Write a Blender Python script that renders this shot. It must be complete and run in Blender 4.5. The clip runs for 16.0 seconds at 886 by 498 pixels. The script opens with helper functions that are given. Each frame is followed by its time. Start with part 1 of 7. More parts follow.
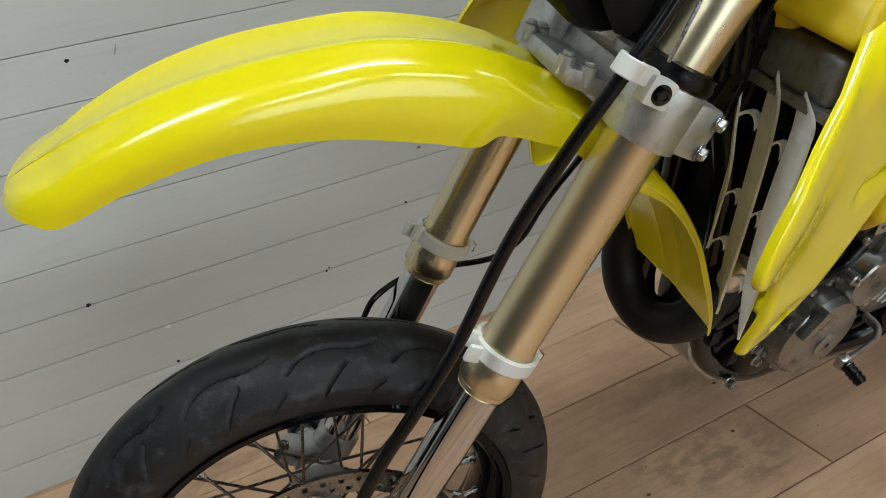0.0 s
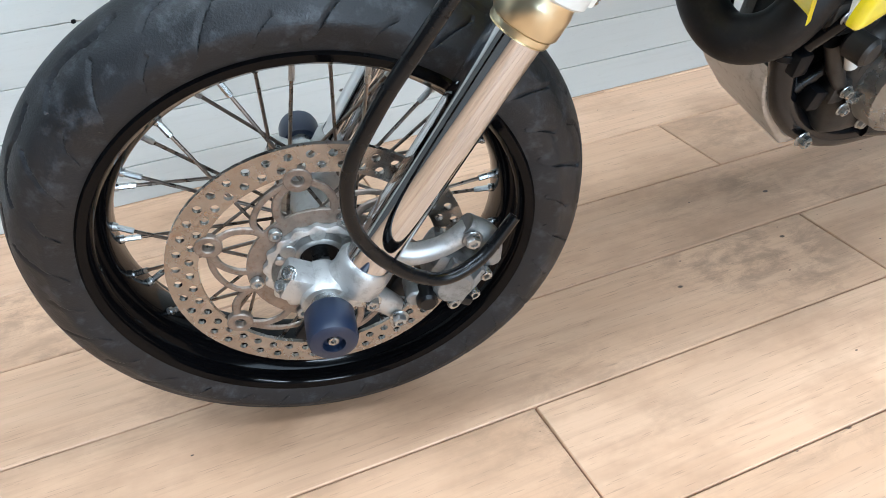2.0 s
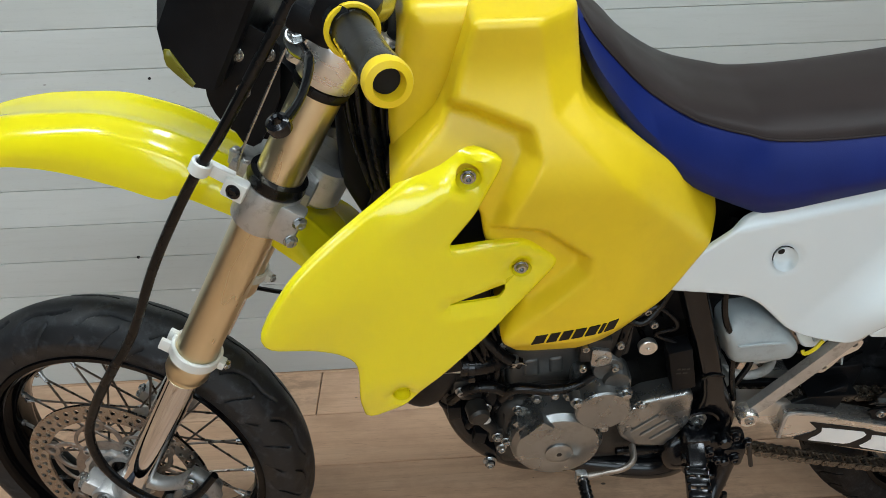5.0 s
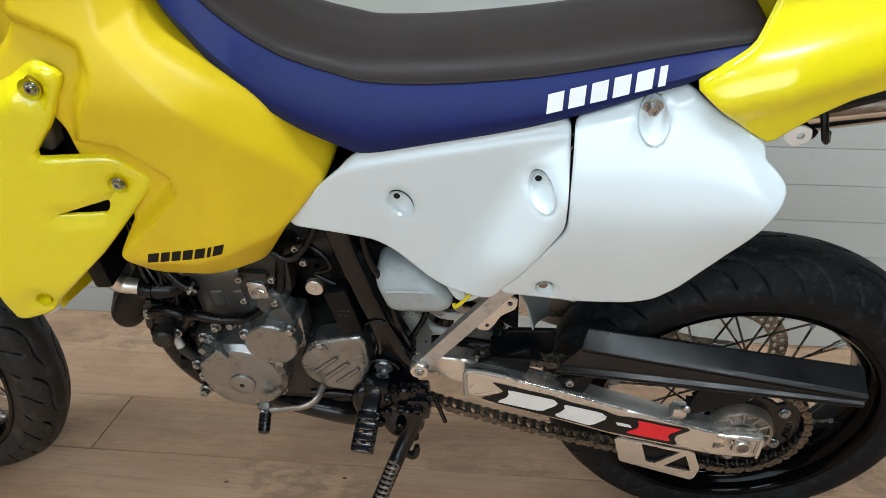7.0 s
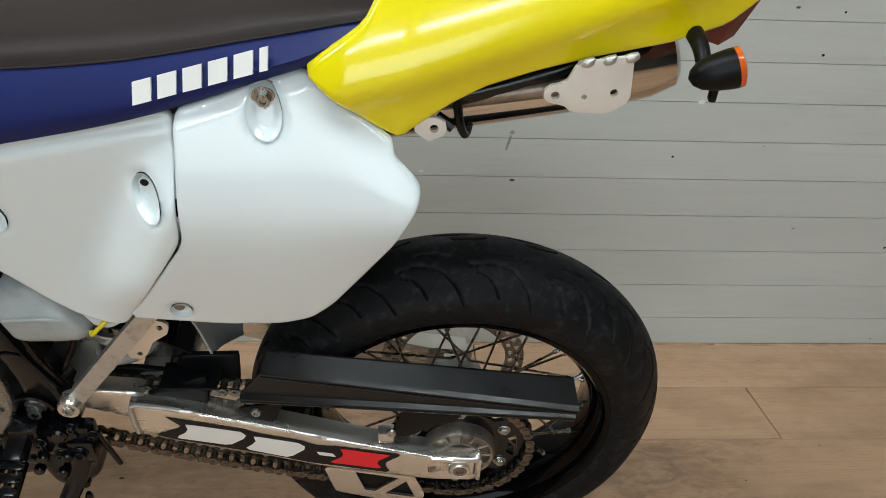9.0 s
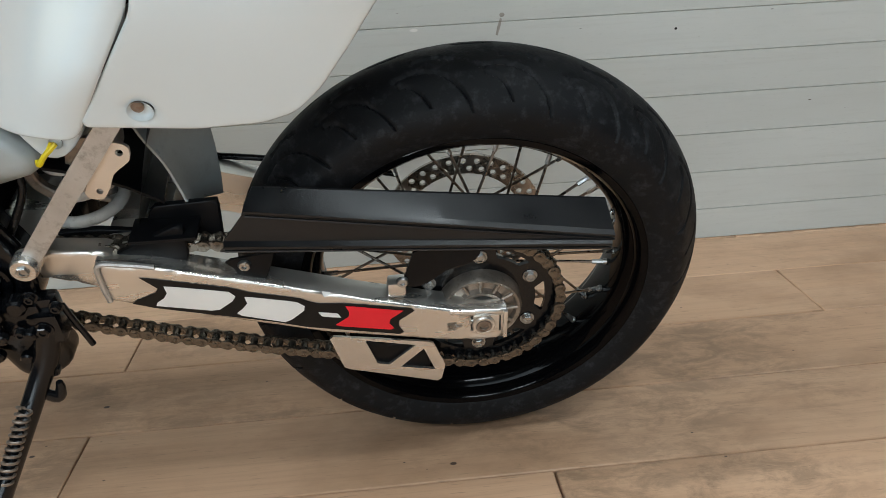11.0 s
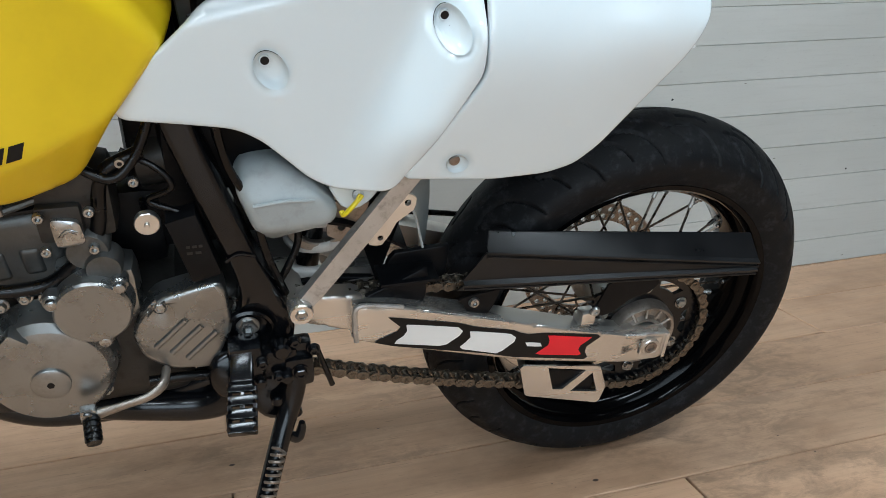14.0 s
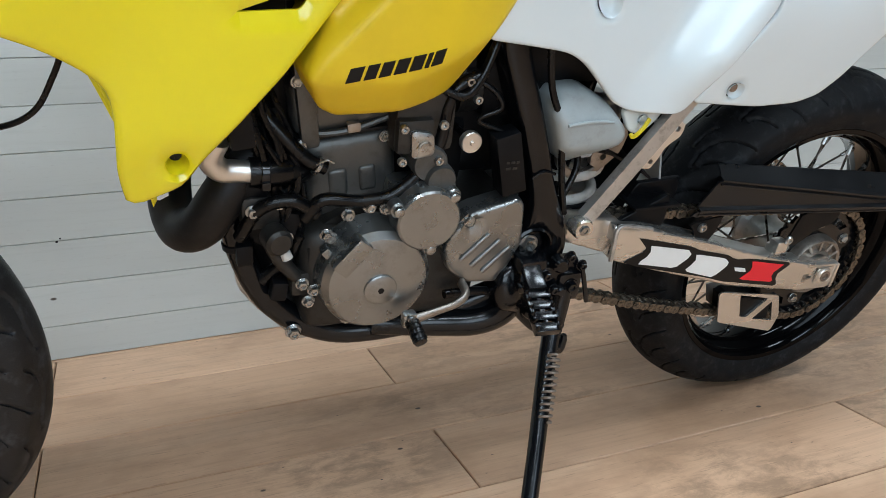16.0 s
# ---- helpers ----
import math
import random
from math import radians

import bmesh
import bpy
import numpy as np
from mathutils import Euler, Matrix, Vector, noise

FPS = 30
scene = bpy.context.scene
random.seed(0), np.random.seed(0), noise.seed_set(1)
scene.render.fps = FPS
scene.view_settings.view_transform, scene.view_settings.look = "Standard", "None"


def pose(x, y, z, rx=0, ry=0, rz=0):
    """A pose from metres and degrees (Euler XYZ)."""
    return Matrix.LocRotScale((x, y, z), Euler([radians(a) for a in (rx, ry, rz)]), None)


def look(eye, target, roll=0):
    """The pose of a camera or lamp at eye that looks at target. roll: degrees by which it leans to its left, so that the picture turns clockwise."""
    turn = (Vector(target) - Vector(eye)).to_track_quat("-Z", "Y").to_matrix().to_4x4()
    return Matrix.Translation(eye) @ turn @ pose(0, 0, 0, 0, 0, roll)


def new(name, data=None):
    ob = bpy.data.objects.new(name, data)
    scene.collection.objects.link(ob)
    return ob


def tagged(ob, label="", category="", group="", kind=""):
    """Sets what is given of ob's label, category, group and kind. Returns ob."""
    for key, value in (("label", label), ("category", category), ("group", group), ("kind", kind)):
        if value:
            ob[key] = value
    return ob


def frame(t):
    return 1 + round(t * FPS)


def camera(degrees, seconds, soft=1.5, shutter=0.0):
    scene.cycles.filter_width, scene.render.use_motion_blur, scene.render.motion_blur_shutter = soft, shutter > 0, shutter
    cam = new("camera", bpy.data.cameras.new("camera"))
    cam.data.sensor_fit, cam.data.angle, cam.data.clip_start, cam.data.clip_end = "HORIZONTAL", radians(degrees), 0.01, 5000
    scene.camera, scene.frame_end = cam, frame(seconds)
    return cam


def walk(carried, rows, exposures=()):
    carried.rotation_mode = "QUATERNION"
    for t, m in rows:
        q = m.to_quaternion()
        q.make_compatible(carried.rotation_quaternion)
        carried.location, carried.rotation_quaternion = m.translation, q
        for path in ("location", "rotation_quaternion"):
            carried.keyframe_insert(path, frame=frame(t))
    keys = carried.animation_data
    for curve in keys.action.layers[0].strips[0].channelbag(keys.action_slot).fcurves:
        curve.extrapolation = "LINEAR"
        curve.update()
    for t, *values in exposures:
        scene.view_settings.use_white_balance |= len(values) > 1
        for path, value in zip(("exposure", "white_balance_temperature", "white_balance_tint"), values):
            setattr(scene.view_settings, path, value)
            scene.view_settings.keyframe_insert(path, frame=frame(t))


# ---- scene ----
cam = camera(58.4, 16.0, soft=0.5)
PATH = [
    (0, (0.065, -0.011, 1.009), (0.807, 1.616, 0.113), -7.9),
    (0.5, (0.037, -0.016, 0.952), (0.764, 1.578, -0.013), -6.6),
    (1, (0.034, 0.004, 0.889), (0.722, 1.564, -0.157), -5.4),
    (1.5, (0.045, 0.022, 0.798), (0.678, 1.567, -0.302), -4.5),
    (2, (0.061, 0.029, 0.74), (0.671, 1.561, -0.392), -3.5),
    (2.5, (0.07, 0.032, 0.748), (0.674, 1.57, -0.379), -3.3),
    (3, (0.092, -0.011, 0.858), (0.683, 1.576, -0.206), -3.4),
    (3.5, (0.199, -0.127, 1.044), (0.717, 1.55, 0.087), -3.6),
    (4, (0.35, -0.273, 1.105), (0.743, 1.489, 0.244), -3.0),
    (4.2, (0.417, -0.325, 1.116), (0.75, 1.464, 0.286), -2.7),
    (6.3, (1.054, -0.422, 1.018), (0.871, 1.425, 0.272), -0.7),
    (6.5, (1.118, -0.438, 1.02), (0.927, 1.408, 0.274), -0.5),
    (7, (1.265, -0.439, 1.016), (1.102, 1.4, 0.248), 0.4),
    (7.5, (1.38, -0.38, 1.004), (1.315, 1.448, 0.194), 1.5),
    (8, (1.445, -0.301, 0.997), (1.456, 1.517, 0.162), 2.3),
    (8.5, (1.502, -0.283, 0.996), (1.578, 1.543, 0.184), 2.6),
    (9, (1.553, -0.293, 0.987), (1.662, 1.546, 0.209), 1.9),
    (9.5, (1.566, -0.289, 0.946), (1.679, 1.556, 0.183), 0.5),
    (10, (1.556, -0.284, 0.835), (1.653, 1.566, 0.082), -2.1),
    (10.2, (1.548, -0.279, 0.801), (1.635, 1.566, 0.035), -2.7),
    (12.3, (1.492, -0.216, 0.702), (1.783, 1.63, -0.012), -2.2),
    (12.5, (1.474, -0.223, 0.745), (1.792, 1.625, 0.049), -2.0),
    (13, (1.364, -0.264, 0.73), (1.766, 1.588, 0.09), -2.1),
    (13.5, (1.186, -0.31, 0.732), (1.654, 1.538, 0.125), -1.8),
    (14, (1.063, -0.302, 0.749), (1.598, 1.526, 0.142), -1.5),
    (14.5, (0.895, -0.294, 0.727), (1.508, 1.519, 0.147), -1.8),
    (15, (0.733, -0.277, 0.711), (1.405, 1.522, 0.154), -1.9),
    (15.5, (0.65, -0.289, 0.693), (1.345, 1.506, 0.148), -1.4),
    (16, (0.604, -0.297, 0.656), (1.319, 1.493, 0.123), -0.9),
]
EXPOSURE = [  # seconds, stops, kelvin, tint
    (0, -0.71, 6600, 7), (0.5, -0.53, 6400, 7), (1, 0.07, 6100, 7), (1.5, 0.58, 5700, 7), (2, 0.55, 5630, 7), (2.5, 0.53, 5650, 7), (3, 0.50, 5600, 7), (3.5, -0.61, 6100, 7), (4, -0.61, 6300, 7),
    (6.5, -0.41, 6200, 7), (8, -0.48, 6450, 7), (9, -0.67, 6650, 7), (10, -0.57, 6550, 7), (12.5, -0.27, 6250, 7), (13, -0.46, 6350, 7), (13.5, -0.43, 6200, 7), (15, -0.24, 5950, 7), (16, -0.24, 5950, 7)]
walk(cam, [(t, look(eye, target, roll)) for t, eye, target, roll in PATH], EXPOSURE)

# ---- light: a closed workshop room with ceiling panels and a shop window behind the camera ----
world = bpy.data.worlds.new("sky")
scene.world = world
world.use_nodes = True
sky = world.node_tree.nodes.new("ShaderNodeTexSky")
sky.sky_type, sky.sun_disc = "NISHITA", False
sky.sun_elevation, sky.sun_rotation = radians(40), radians(200)
world.node_tree.links.new(sky.outputs[0], world.node_tree.nodes["Background"].inputs[0])
world.node_tree.nodes["Background"].inputs[1].default_value = 0.1

ROOM = (-3.2, 5.2, -4.2, 1.44, 2.75)          # x0, x1, y0, y1, height


def area(name, m, sx, sy, watts, colour):
    lamp = bpy.data.lights.new(name, "AREA")
    lamp.shape, lamp.size, lamp.size_y, lamp.energy, lamp.color = "RECTANGLE", sx, sy, watts, colour
    ob = new(name, lamp)
    ob.matrix_world = m
    return ob


WARM = (0.83, 0.93, 1.0)
CEILING_LIGHTS = [(-0.9, 0.0), (0.9, 0.0), (2.6, -0.45), (0.0, -2.3), (1.8, -2.3)]
for lx, ly_ in CEILING_LIGHTS:
    area("ceiling_lamp", pose(lx, ly_, 2.69), 1.15, 0.28, 36, WARM)
# daylight through the shop window
area("window_light", pose(0.6, -4.12, 1.5, 90, 0, 0), 3.6, 1.9, 88, (0.80, 0.92, 1.0))

# ---- materials ----
def nodes_of(name):
    m = bpy.data.materials.new(name)
    m.use_nodes = True
    nt = m.node_tree
    return m, nt, nt.nodes["Principled BSDF"]


def mix_colour(nt, a, b, fac):
    n = nt.nodes.new("ShaderNodeMix")
    n.data_type = "RGBA"
    for sock, v in ((n.inputs["A"], a), (n.inputs["B"], b)):
        if isinstance(v, tuple):
            sock.default_value = (*v, 1)
        else:
            nt.links.new(v, sock)
    nt.links.new(fac, n.inputs["Factor"])
    return n.outputs["Result"]


def noise_tex(nt, vec, scale, detail=4, rough=0.55, distort=0.0):
    n = nt.nodes.new("ShaderNodeTexNoise")
    n.inputs["Scale"].default_value, n.inputs["Detail"].default_value = scale, detail
    n.inputs["Roughness"].default_value, n.inputs["Distortion"].default_value = rough, distort
    nt.links.new(vec, n.inputs["Vector"])
    return n.outputs["Fac"]


def ramp(nt, fac, lo, hi, a=0.0, b=1.0):
    n = nt.nodes.new("ShaderNodeMapRange")
    n.inputs[1].default_value, n.inputs[2].default_value = lo, hi
    n.inputs[3].default_value, n.inputs[4].default_value = a, b
    nt.links.new(fac, n.inputs[0])
    return n.outputs[0]


def coords(nt, scale=(1, 1, 1)):
    t = nt.nodes.new("ShaderNodeTexCoord")
    m = nt.nodes.new("ShaderNodeMapping")
    m.inputs["Scale"].default_value = scale
    nt.links.new(t.outputs["Object"], m.inputs["Vector"])
    return m.outputs[0]


def add_bump(nt, bsdf, height, strength, dist=0.002):
    b = nt.nodes.new("ShaderNodeBump")
    b.inputs["Strength"].default_value, b.inputs["Distance"].default_value = strength, dist
    nt.links.new(height, b.inputs["Height"])
    nt.links.new(b.outputs[0], bsdf.inputs["Normal"])


def surface(name, base, rough, metal=0.0, var=0.12, scale=14, grain=260, bump=0.1, rvar=0.1, coat=0.0, dirt_or_sheen=None, dirt_or_sheen_amt=0.5, stretch=(1, 1, 1), spec=0.5):
    """A painted, plastic, rubber or metal surface: colour drifts at two scales, fine relief, uneven gloss, and some
    dirt; on the tyres also painted sheen.
    """
    m, nt, b = nodes_of(name)
    v = coords(nt, stretch)
    big, fine = noise_tex(nt, v, scale, 5), noise_tex(nt, v, grain, 3)
    dark = tuple(c * (1 - var) for c in base)
    lite = tuple(min(1, c * (1 + var)) for c in base)
    col = mix_colour(nt, dark, lite, ramp(nt, big, 0.3, 0.7))
    if dirt_or_sheen:
        d = noise_tex(nt, v, scale * 2.3, 8, 0.7)
        col = mix_colour(nt, col, dirt_or_sheen, ramp(nt, d, 0.52, 0.72, 0, dirt_or_sheen_amt))
    nt.links.new(col, b.inputs["Base Color"])
    nt.links.new(ramp(nt, big, 0.25, 0.75, max(0.02, rough - rvar), min(1, rough + rvar)), b.inputs["Roughness"])
    b.inputs["Metallic"].default_value = metal
    b.inputs["Coat Weight"].default_value = coat
    b.inputs["Coat Roughness"].default_value = 0.08
    b.inputs["Specular IOR Level"].default_value = spec
    if bump:
        add_bump(nt, b, fine, bump, 0.0006)
    return m


YELLOW = surface("yellow_plastic", (0.81, 0.695, 0.006), 0.20, var=0.02, scale=5, grain=500, bump=0.0, rvar=0.02, coat=0.5)
YELLOW_TANK = surface("yellow_tank_plastic", (0.73, 0.52, 0.008), 0.38, var=0.08, scale=9, grain=420, bump=0.06, rvar=0.08, dirt_or_sheen=(0.50, 0.32, 0.012), dirt_or_sheen_amt=0.12)
WHITE = surface("white_plastic", (0.68, 0.75, 0.775), 0.17, var=0.02, scale=6, grain=500, bump=0.02, rvar=0.05, coat=0.35)
SEAT_BLACK = surface("black_vinyl", (0.022, 0.0150, 0.0135), 0.50, var=0.2, scale=12, grain=900, bump=0.35, rvar=0.08, spec=0.26)
SEAT_BLUE = surface("blue_vinyl", (0.0036, 0.0120, 0.100), 0.42, var=0.12, scale=14, grain=900, bump=0.3, rvar=0.08, spec=0.25)
GOLD = surface("gold_anodised_tube", (0.70, 0.61, 0.415), 0.30, metal=1.0, var=0.08, scale=10, grain=300, bump=0.04, stretch=(1, 1, 0.2))
CHROME = surface("chrome", (0.62, 0.62, 0.63), 0.05, metal=1.0, var=0.04, bump=0.0, rvar=0.02)
ALU = surface("brushed_aluminium", (0.70, 0.675, 0.635), 0.30, metal=0.9, var=0.08, scale=22, grain=500, bump=0.12, rvar=0.1, stretch=(0.15, 1, 1))
ALU_CAST = surface("cast_aluminium", (0.50, 0.495, 0.48), 0.42, metal=0.75, var=0.12, scale=30, grain=420, bump=0.3, dirt_or_sheen=(0.12, 0.10, 0.08), dirt_or_sheen_amt=0.5)
ENGINE = surface("engine_casting", (0.040, 0.038, 0.035), 0.44, metal=0.6, var=0.22, scale=26, grain=380, bump=0.4, dirt_or_sheen=(0.018, 0.015, 0.012), dirt_or_sheen_amt=0.85)
CYL_CAST = surface("grey_cylinder_casting", (0.105, 0.107, 0.104), 0.42, metal=0.7, var=0.16, scale=22, grain=420, bump=0.35, dirt_or_sheen=(0.06, 0.052, 0.045), dirt_or_sheen_amt=0.6)
COVER = surface("cover_paint", (0.285, 0.29, 0.285), 0.30, metal=0.9, var=0.07, scale=20, grain=600, bump=0.1, dirt_or_sheen=(0.12, 0.10, 0.08), dirt_or_sheen_amt=0.3)
STEEL = surface("zinc_steel", (0.40, 0.405, 0.40), 0.28, metal=0.95, var=0.2, scale=60, grain=500, bump=0.1, dirt_or_sheen=(0.12, 0.09, 0.06), dirt_or_sheen_amt=0.6)
DISC = surface("brake_disc_steel", (0.35, 0.325, 0.30), 0.27, metal=1.0, var=0.12, scale=40, grain=500, bump=0.1, dirt_or_sheen=(0.28, 0.19, 0.13), dirt_or_sheen_amt=0.6)
RUST = surface("rusty_steel", (0.25, 0.205, 0.17), 0.45, metal=0.7, var=0.25, scale=80, grain=400, bump=0.3, dirt_or_sheen=(0.16, 0.08, 0.04), dirt_or_sheen_amt=0.7)
# Both tyres: bluish blotches are chalky dust plus window sheen painted into the colour.
DUST_SHEEN_RUBBER = surface("dust_sheen_tyre_rubber", (0.0075, 0.0085, 0.0102), 0.50, var=0.35, scale=20, grain=520, bump=0.6, rvar=0.15, dirt_or_sheen=(0.080, 0.086, 0.098), dirt_or_sheen_amt=0.48, spec=0.42)
RUBBER = surface("tyre_rubber", (0.0060, 0.0066, 0.0078), 0.58, var=0.3, scale=28, grain=520, bump=0.6, rvar=0.15, dirt_or_sheen=(0.060, 0.063, 0.070), dirt_or_sheen_amt=0.4, spec=0.18)
HOSE = surface("black_hose", (0.0026, 0.0026, 0.003), 0.27, var=0.2, scale=30, grain=400, bump=0.1, spec=0.3)
BLACK_PLASTIC = surface("black_plastic", (0.0030, 0.0033, 0.0042), 0.42, var=0.25, scale=18, grain=700, bump=0.25, dirt_or_sheen=(0.010, 0.010, 0.010), dirt_or_sheen_amt=0.35, spec=0.18)
GUARD_BLACK = surface("satin_black_plastic", (0.0065, 0.0070, 0.0082), 0.34, var=0.2, scale=18, grain=700, bump=0.2, dirt_or_sheen=(0.014, 0.014, 0.014), dirt_or_sheen_amt=0.3, spec=0.42)
BLACK_PAINT = surface("black_frame_paint", (0.0026, 0.003, 0.004), 0.20, var=0.2, scale=20, grain=300, bump=0.14, dirt_or_sheen=(0.012, 0.011, 0.010), dirt_or_sheen_amt=0.5, spec=0.35, coat=0.1)
RIM_BLACK = surface("black_rim_gloss", (0.0015, 0.0015, 0.0018), 0.10, var=0.1, scale=20, grain=200, bump=0.02, rvar=0.04, spec=0.12)
MATT_BLACK = surface("matt_black_header", (0.010, 0.009, 0.0085), 0.48, metal=0.2, var=0.25, scale=24, grain=300, bump=0.25, dirt_or_sheen=(0.034, 0.029, 0.025), dirt_or_sheen_amt=0.5, spec=0.3)
NYLON = surface("white_nylon", (0.70, 0.70, 0.66), 0.40, var=0.05, scale=20, grain=300, bump=0.05)
BLUE_NYLON = surface("dark_blue_nylon", (0.008, 0.015, 0.036), 0.42, var=0.12, scale=30, grain=500, bump=0.12)
TRANSLUCENT = surface("milky_tank_plastic", (0.33, 0.365, 0.37), 0.33, var=0.1, scale=18, grain=200, bump=0.08, dirt_or_sheen=(0.22, 0.22, 0.21), dirt_or_sheen_amt=0.5)
PAINT_WHITE = surface("white_print", (0.80, 0.81, 0.80), 0.45, var=0.04, bump=0.02)
PAINT_RED = surface("red_print", (0.82, 0.012, 0.028), 0.40, var=0.04, bump=0.02)
PAINT_BLACK = surface("black_print", (0.005, 0.005, 0.0055), 0.40, var=0.1, bump=0.02, spec=0.25)
AMBER = surface("amber_lens", (0.62, 0.10, 0.012), 0.16, var=0.08, scale=60, bump=0.0, coat=0.4)
RED_LENS = surface("dark_red_lens", (0.10, 0.008, 0.008), 0.14, var=0.08, scale=60, bump=0.0, coat=0.4)
GUARD_GREY = surface("worn_grey_plastic", (0.84, 0.85, 0.86), 0.5, var=0.1, scale=30, grain=400, bump=0.25, dirt_or_sheen=(0.10, 0.095, 0.09), dirt_or_sheen_amt=0.28)
CHAIN = surface("oily_chain_steel", (0.17, 0.148, 0.122), 0.30, metal=0.9, var=0.25, scale=90, bump=0.1, dirt_or_sheen=(0.012, 0.010, 0.008), dirt_or_sheen_amt=0.7)
SPOKE = surface("spoke_steel", (0.22, 0.19, 0.165), 0.30, metal=0.95, var=0.2, scale=70, bump=0.05, dirt_or_sheen=(0.20, 0.14, 0.09), dirt_or_sheen_amt=0.5)
# Silencer metal: a faint warm base colour adds to the floor's reflection.
FLOOR_TINTED_METAL = surface("polished_silencer", (0.60, 0.57, 0.54), 0.09, metal=1.0, var=0.05, scale=12, bump=0.02, rvar=0.04)
SPRING_WHITE = surface("white_spring", (0.60, 0.59, 0.56), 0.40, var=0.1, scale=30, bump=0.05, dirt_or_sheen=(0.25, 0.22, 0.19), dirt_or_sheen_amt=0.5)
CALIPER = surface("grimy_caliper_casting", (0.26, 0.262, 0.258), 0.46, metal=0.6, var=0.2, scale=40, grain=420, bump=0.35, dirt_or_sheen=(0.07, 0.06, 0.05), dirt_or_sheen_amt=0.7)
BLASTED = surface("blasted_aluminium", (0.78, 0.78, 0.77), 0.52, metal=0.45, var=0.06, scale=30, grain=700, bump=0.15)
WORN_ALU = surface("worn_alloy", (0.34, 0.30, 0.26), 0.42, metal=0.8, var=0.2, scale=40, grain=400, bump=0.25, dirt_or_sheen=(0.10, 0.08, 0.06), dirt_or_sheen_amt=0.6)
OLIVE = surface("olive_tinted_plastic", (0.14, 0.13, 0.008), 0.35, var=0.1, bump=0.03)
YELLOW_TIE = surface("yellow_cable_tie", (0.75, 0.62, 0.01), 0.4, var=0.05, bump=0.0)


def shifted(nt, far):
    """Object coordinates, moved by chance from piece to piece, and a maker of scaled copies of them."""
    tc, info = nt.nodes.new("ShaderNodeTexCoord"), nt.nodes.new("ShaderNodeObjectInfo")
    shift, add = nt.nodes.new("ShaderNodeVectorMath"), nt.nodes.new("ShaderNodeVectorMath")
    shift.operation, add.operation = "SCALE", "ADD"
    shift.inputs[0].default_value = far
    nt.links.new(info.outputs["Random"], shift.inputs["Scale"])
    nt.links.new(tc.outputs["Object"], add.inputs[0])
    nt.links.new(shift.outputs[0], add.inputs[1])

    def mapped(scale):
        mp = nt.nodes.new("ShaderNodeMapping")
        mp.inputs["Scale"].default_value = scale
        nt.links.new(add.outputs[0], mp.inputs["Vector"])
        return mp.outputs[0]
    return mapped, info.outputs["Random"]


def product(nt, a, b):
    n = nt.nodes.new("ShaderNodeMath")
    n.operation = "MULTIPLY"
    nt.links.new(a, n.inputs[0])
    nt.links.new(b, n.inputs[1])
    return n.outputs[0]


def specks(nt, vec, size, share):
    """Scattered small marks: dots round the cells of a Voronoi pattern, only in some of them."""
    v = nt.nodes.new("ShaderNodeTexVoronoi")
    v.inputs["Scale"].default_value = 1.0
    nt.links.new(vec, v.inputs["Vector"])
    sep = nt.nodes.new("ShaderNodeSeparateColor")
    nt.links.new(v.outputs["Color"], sep.inputs[0])
    dot = ramp(nt, v.outputs["Distance"], size * 0.6, size, 1, 0)
    return product(nt, dot, ramp(nt, sep.outputs[0], 1 - share, 1 - share + 0.03))


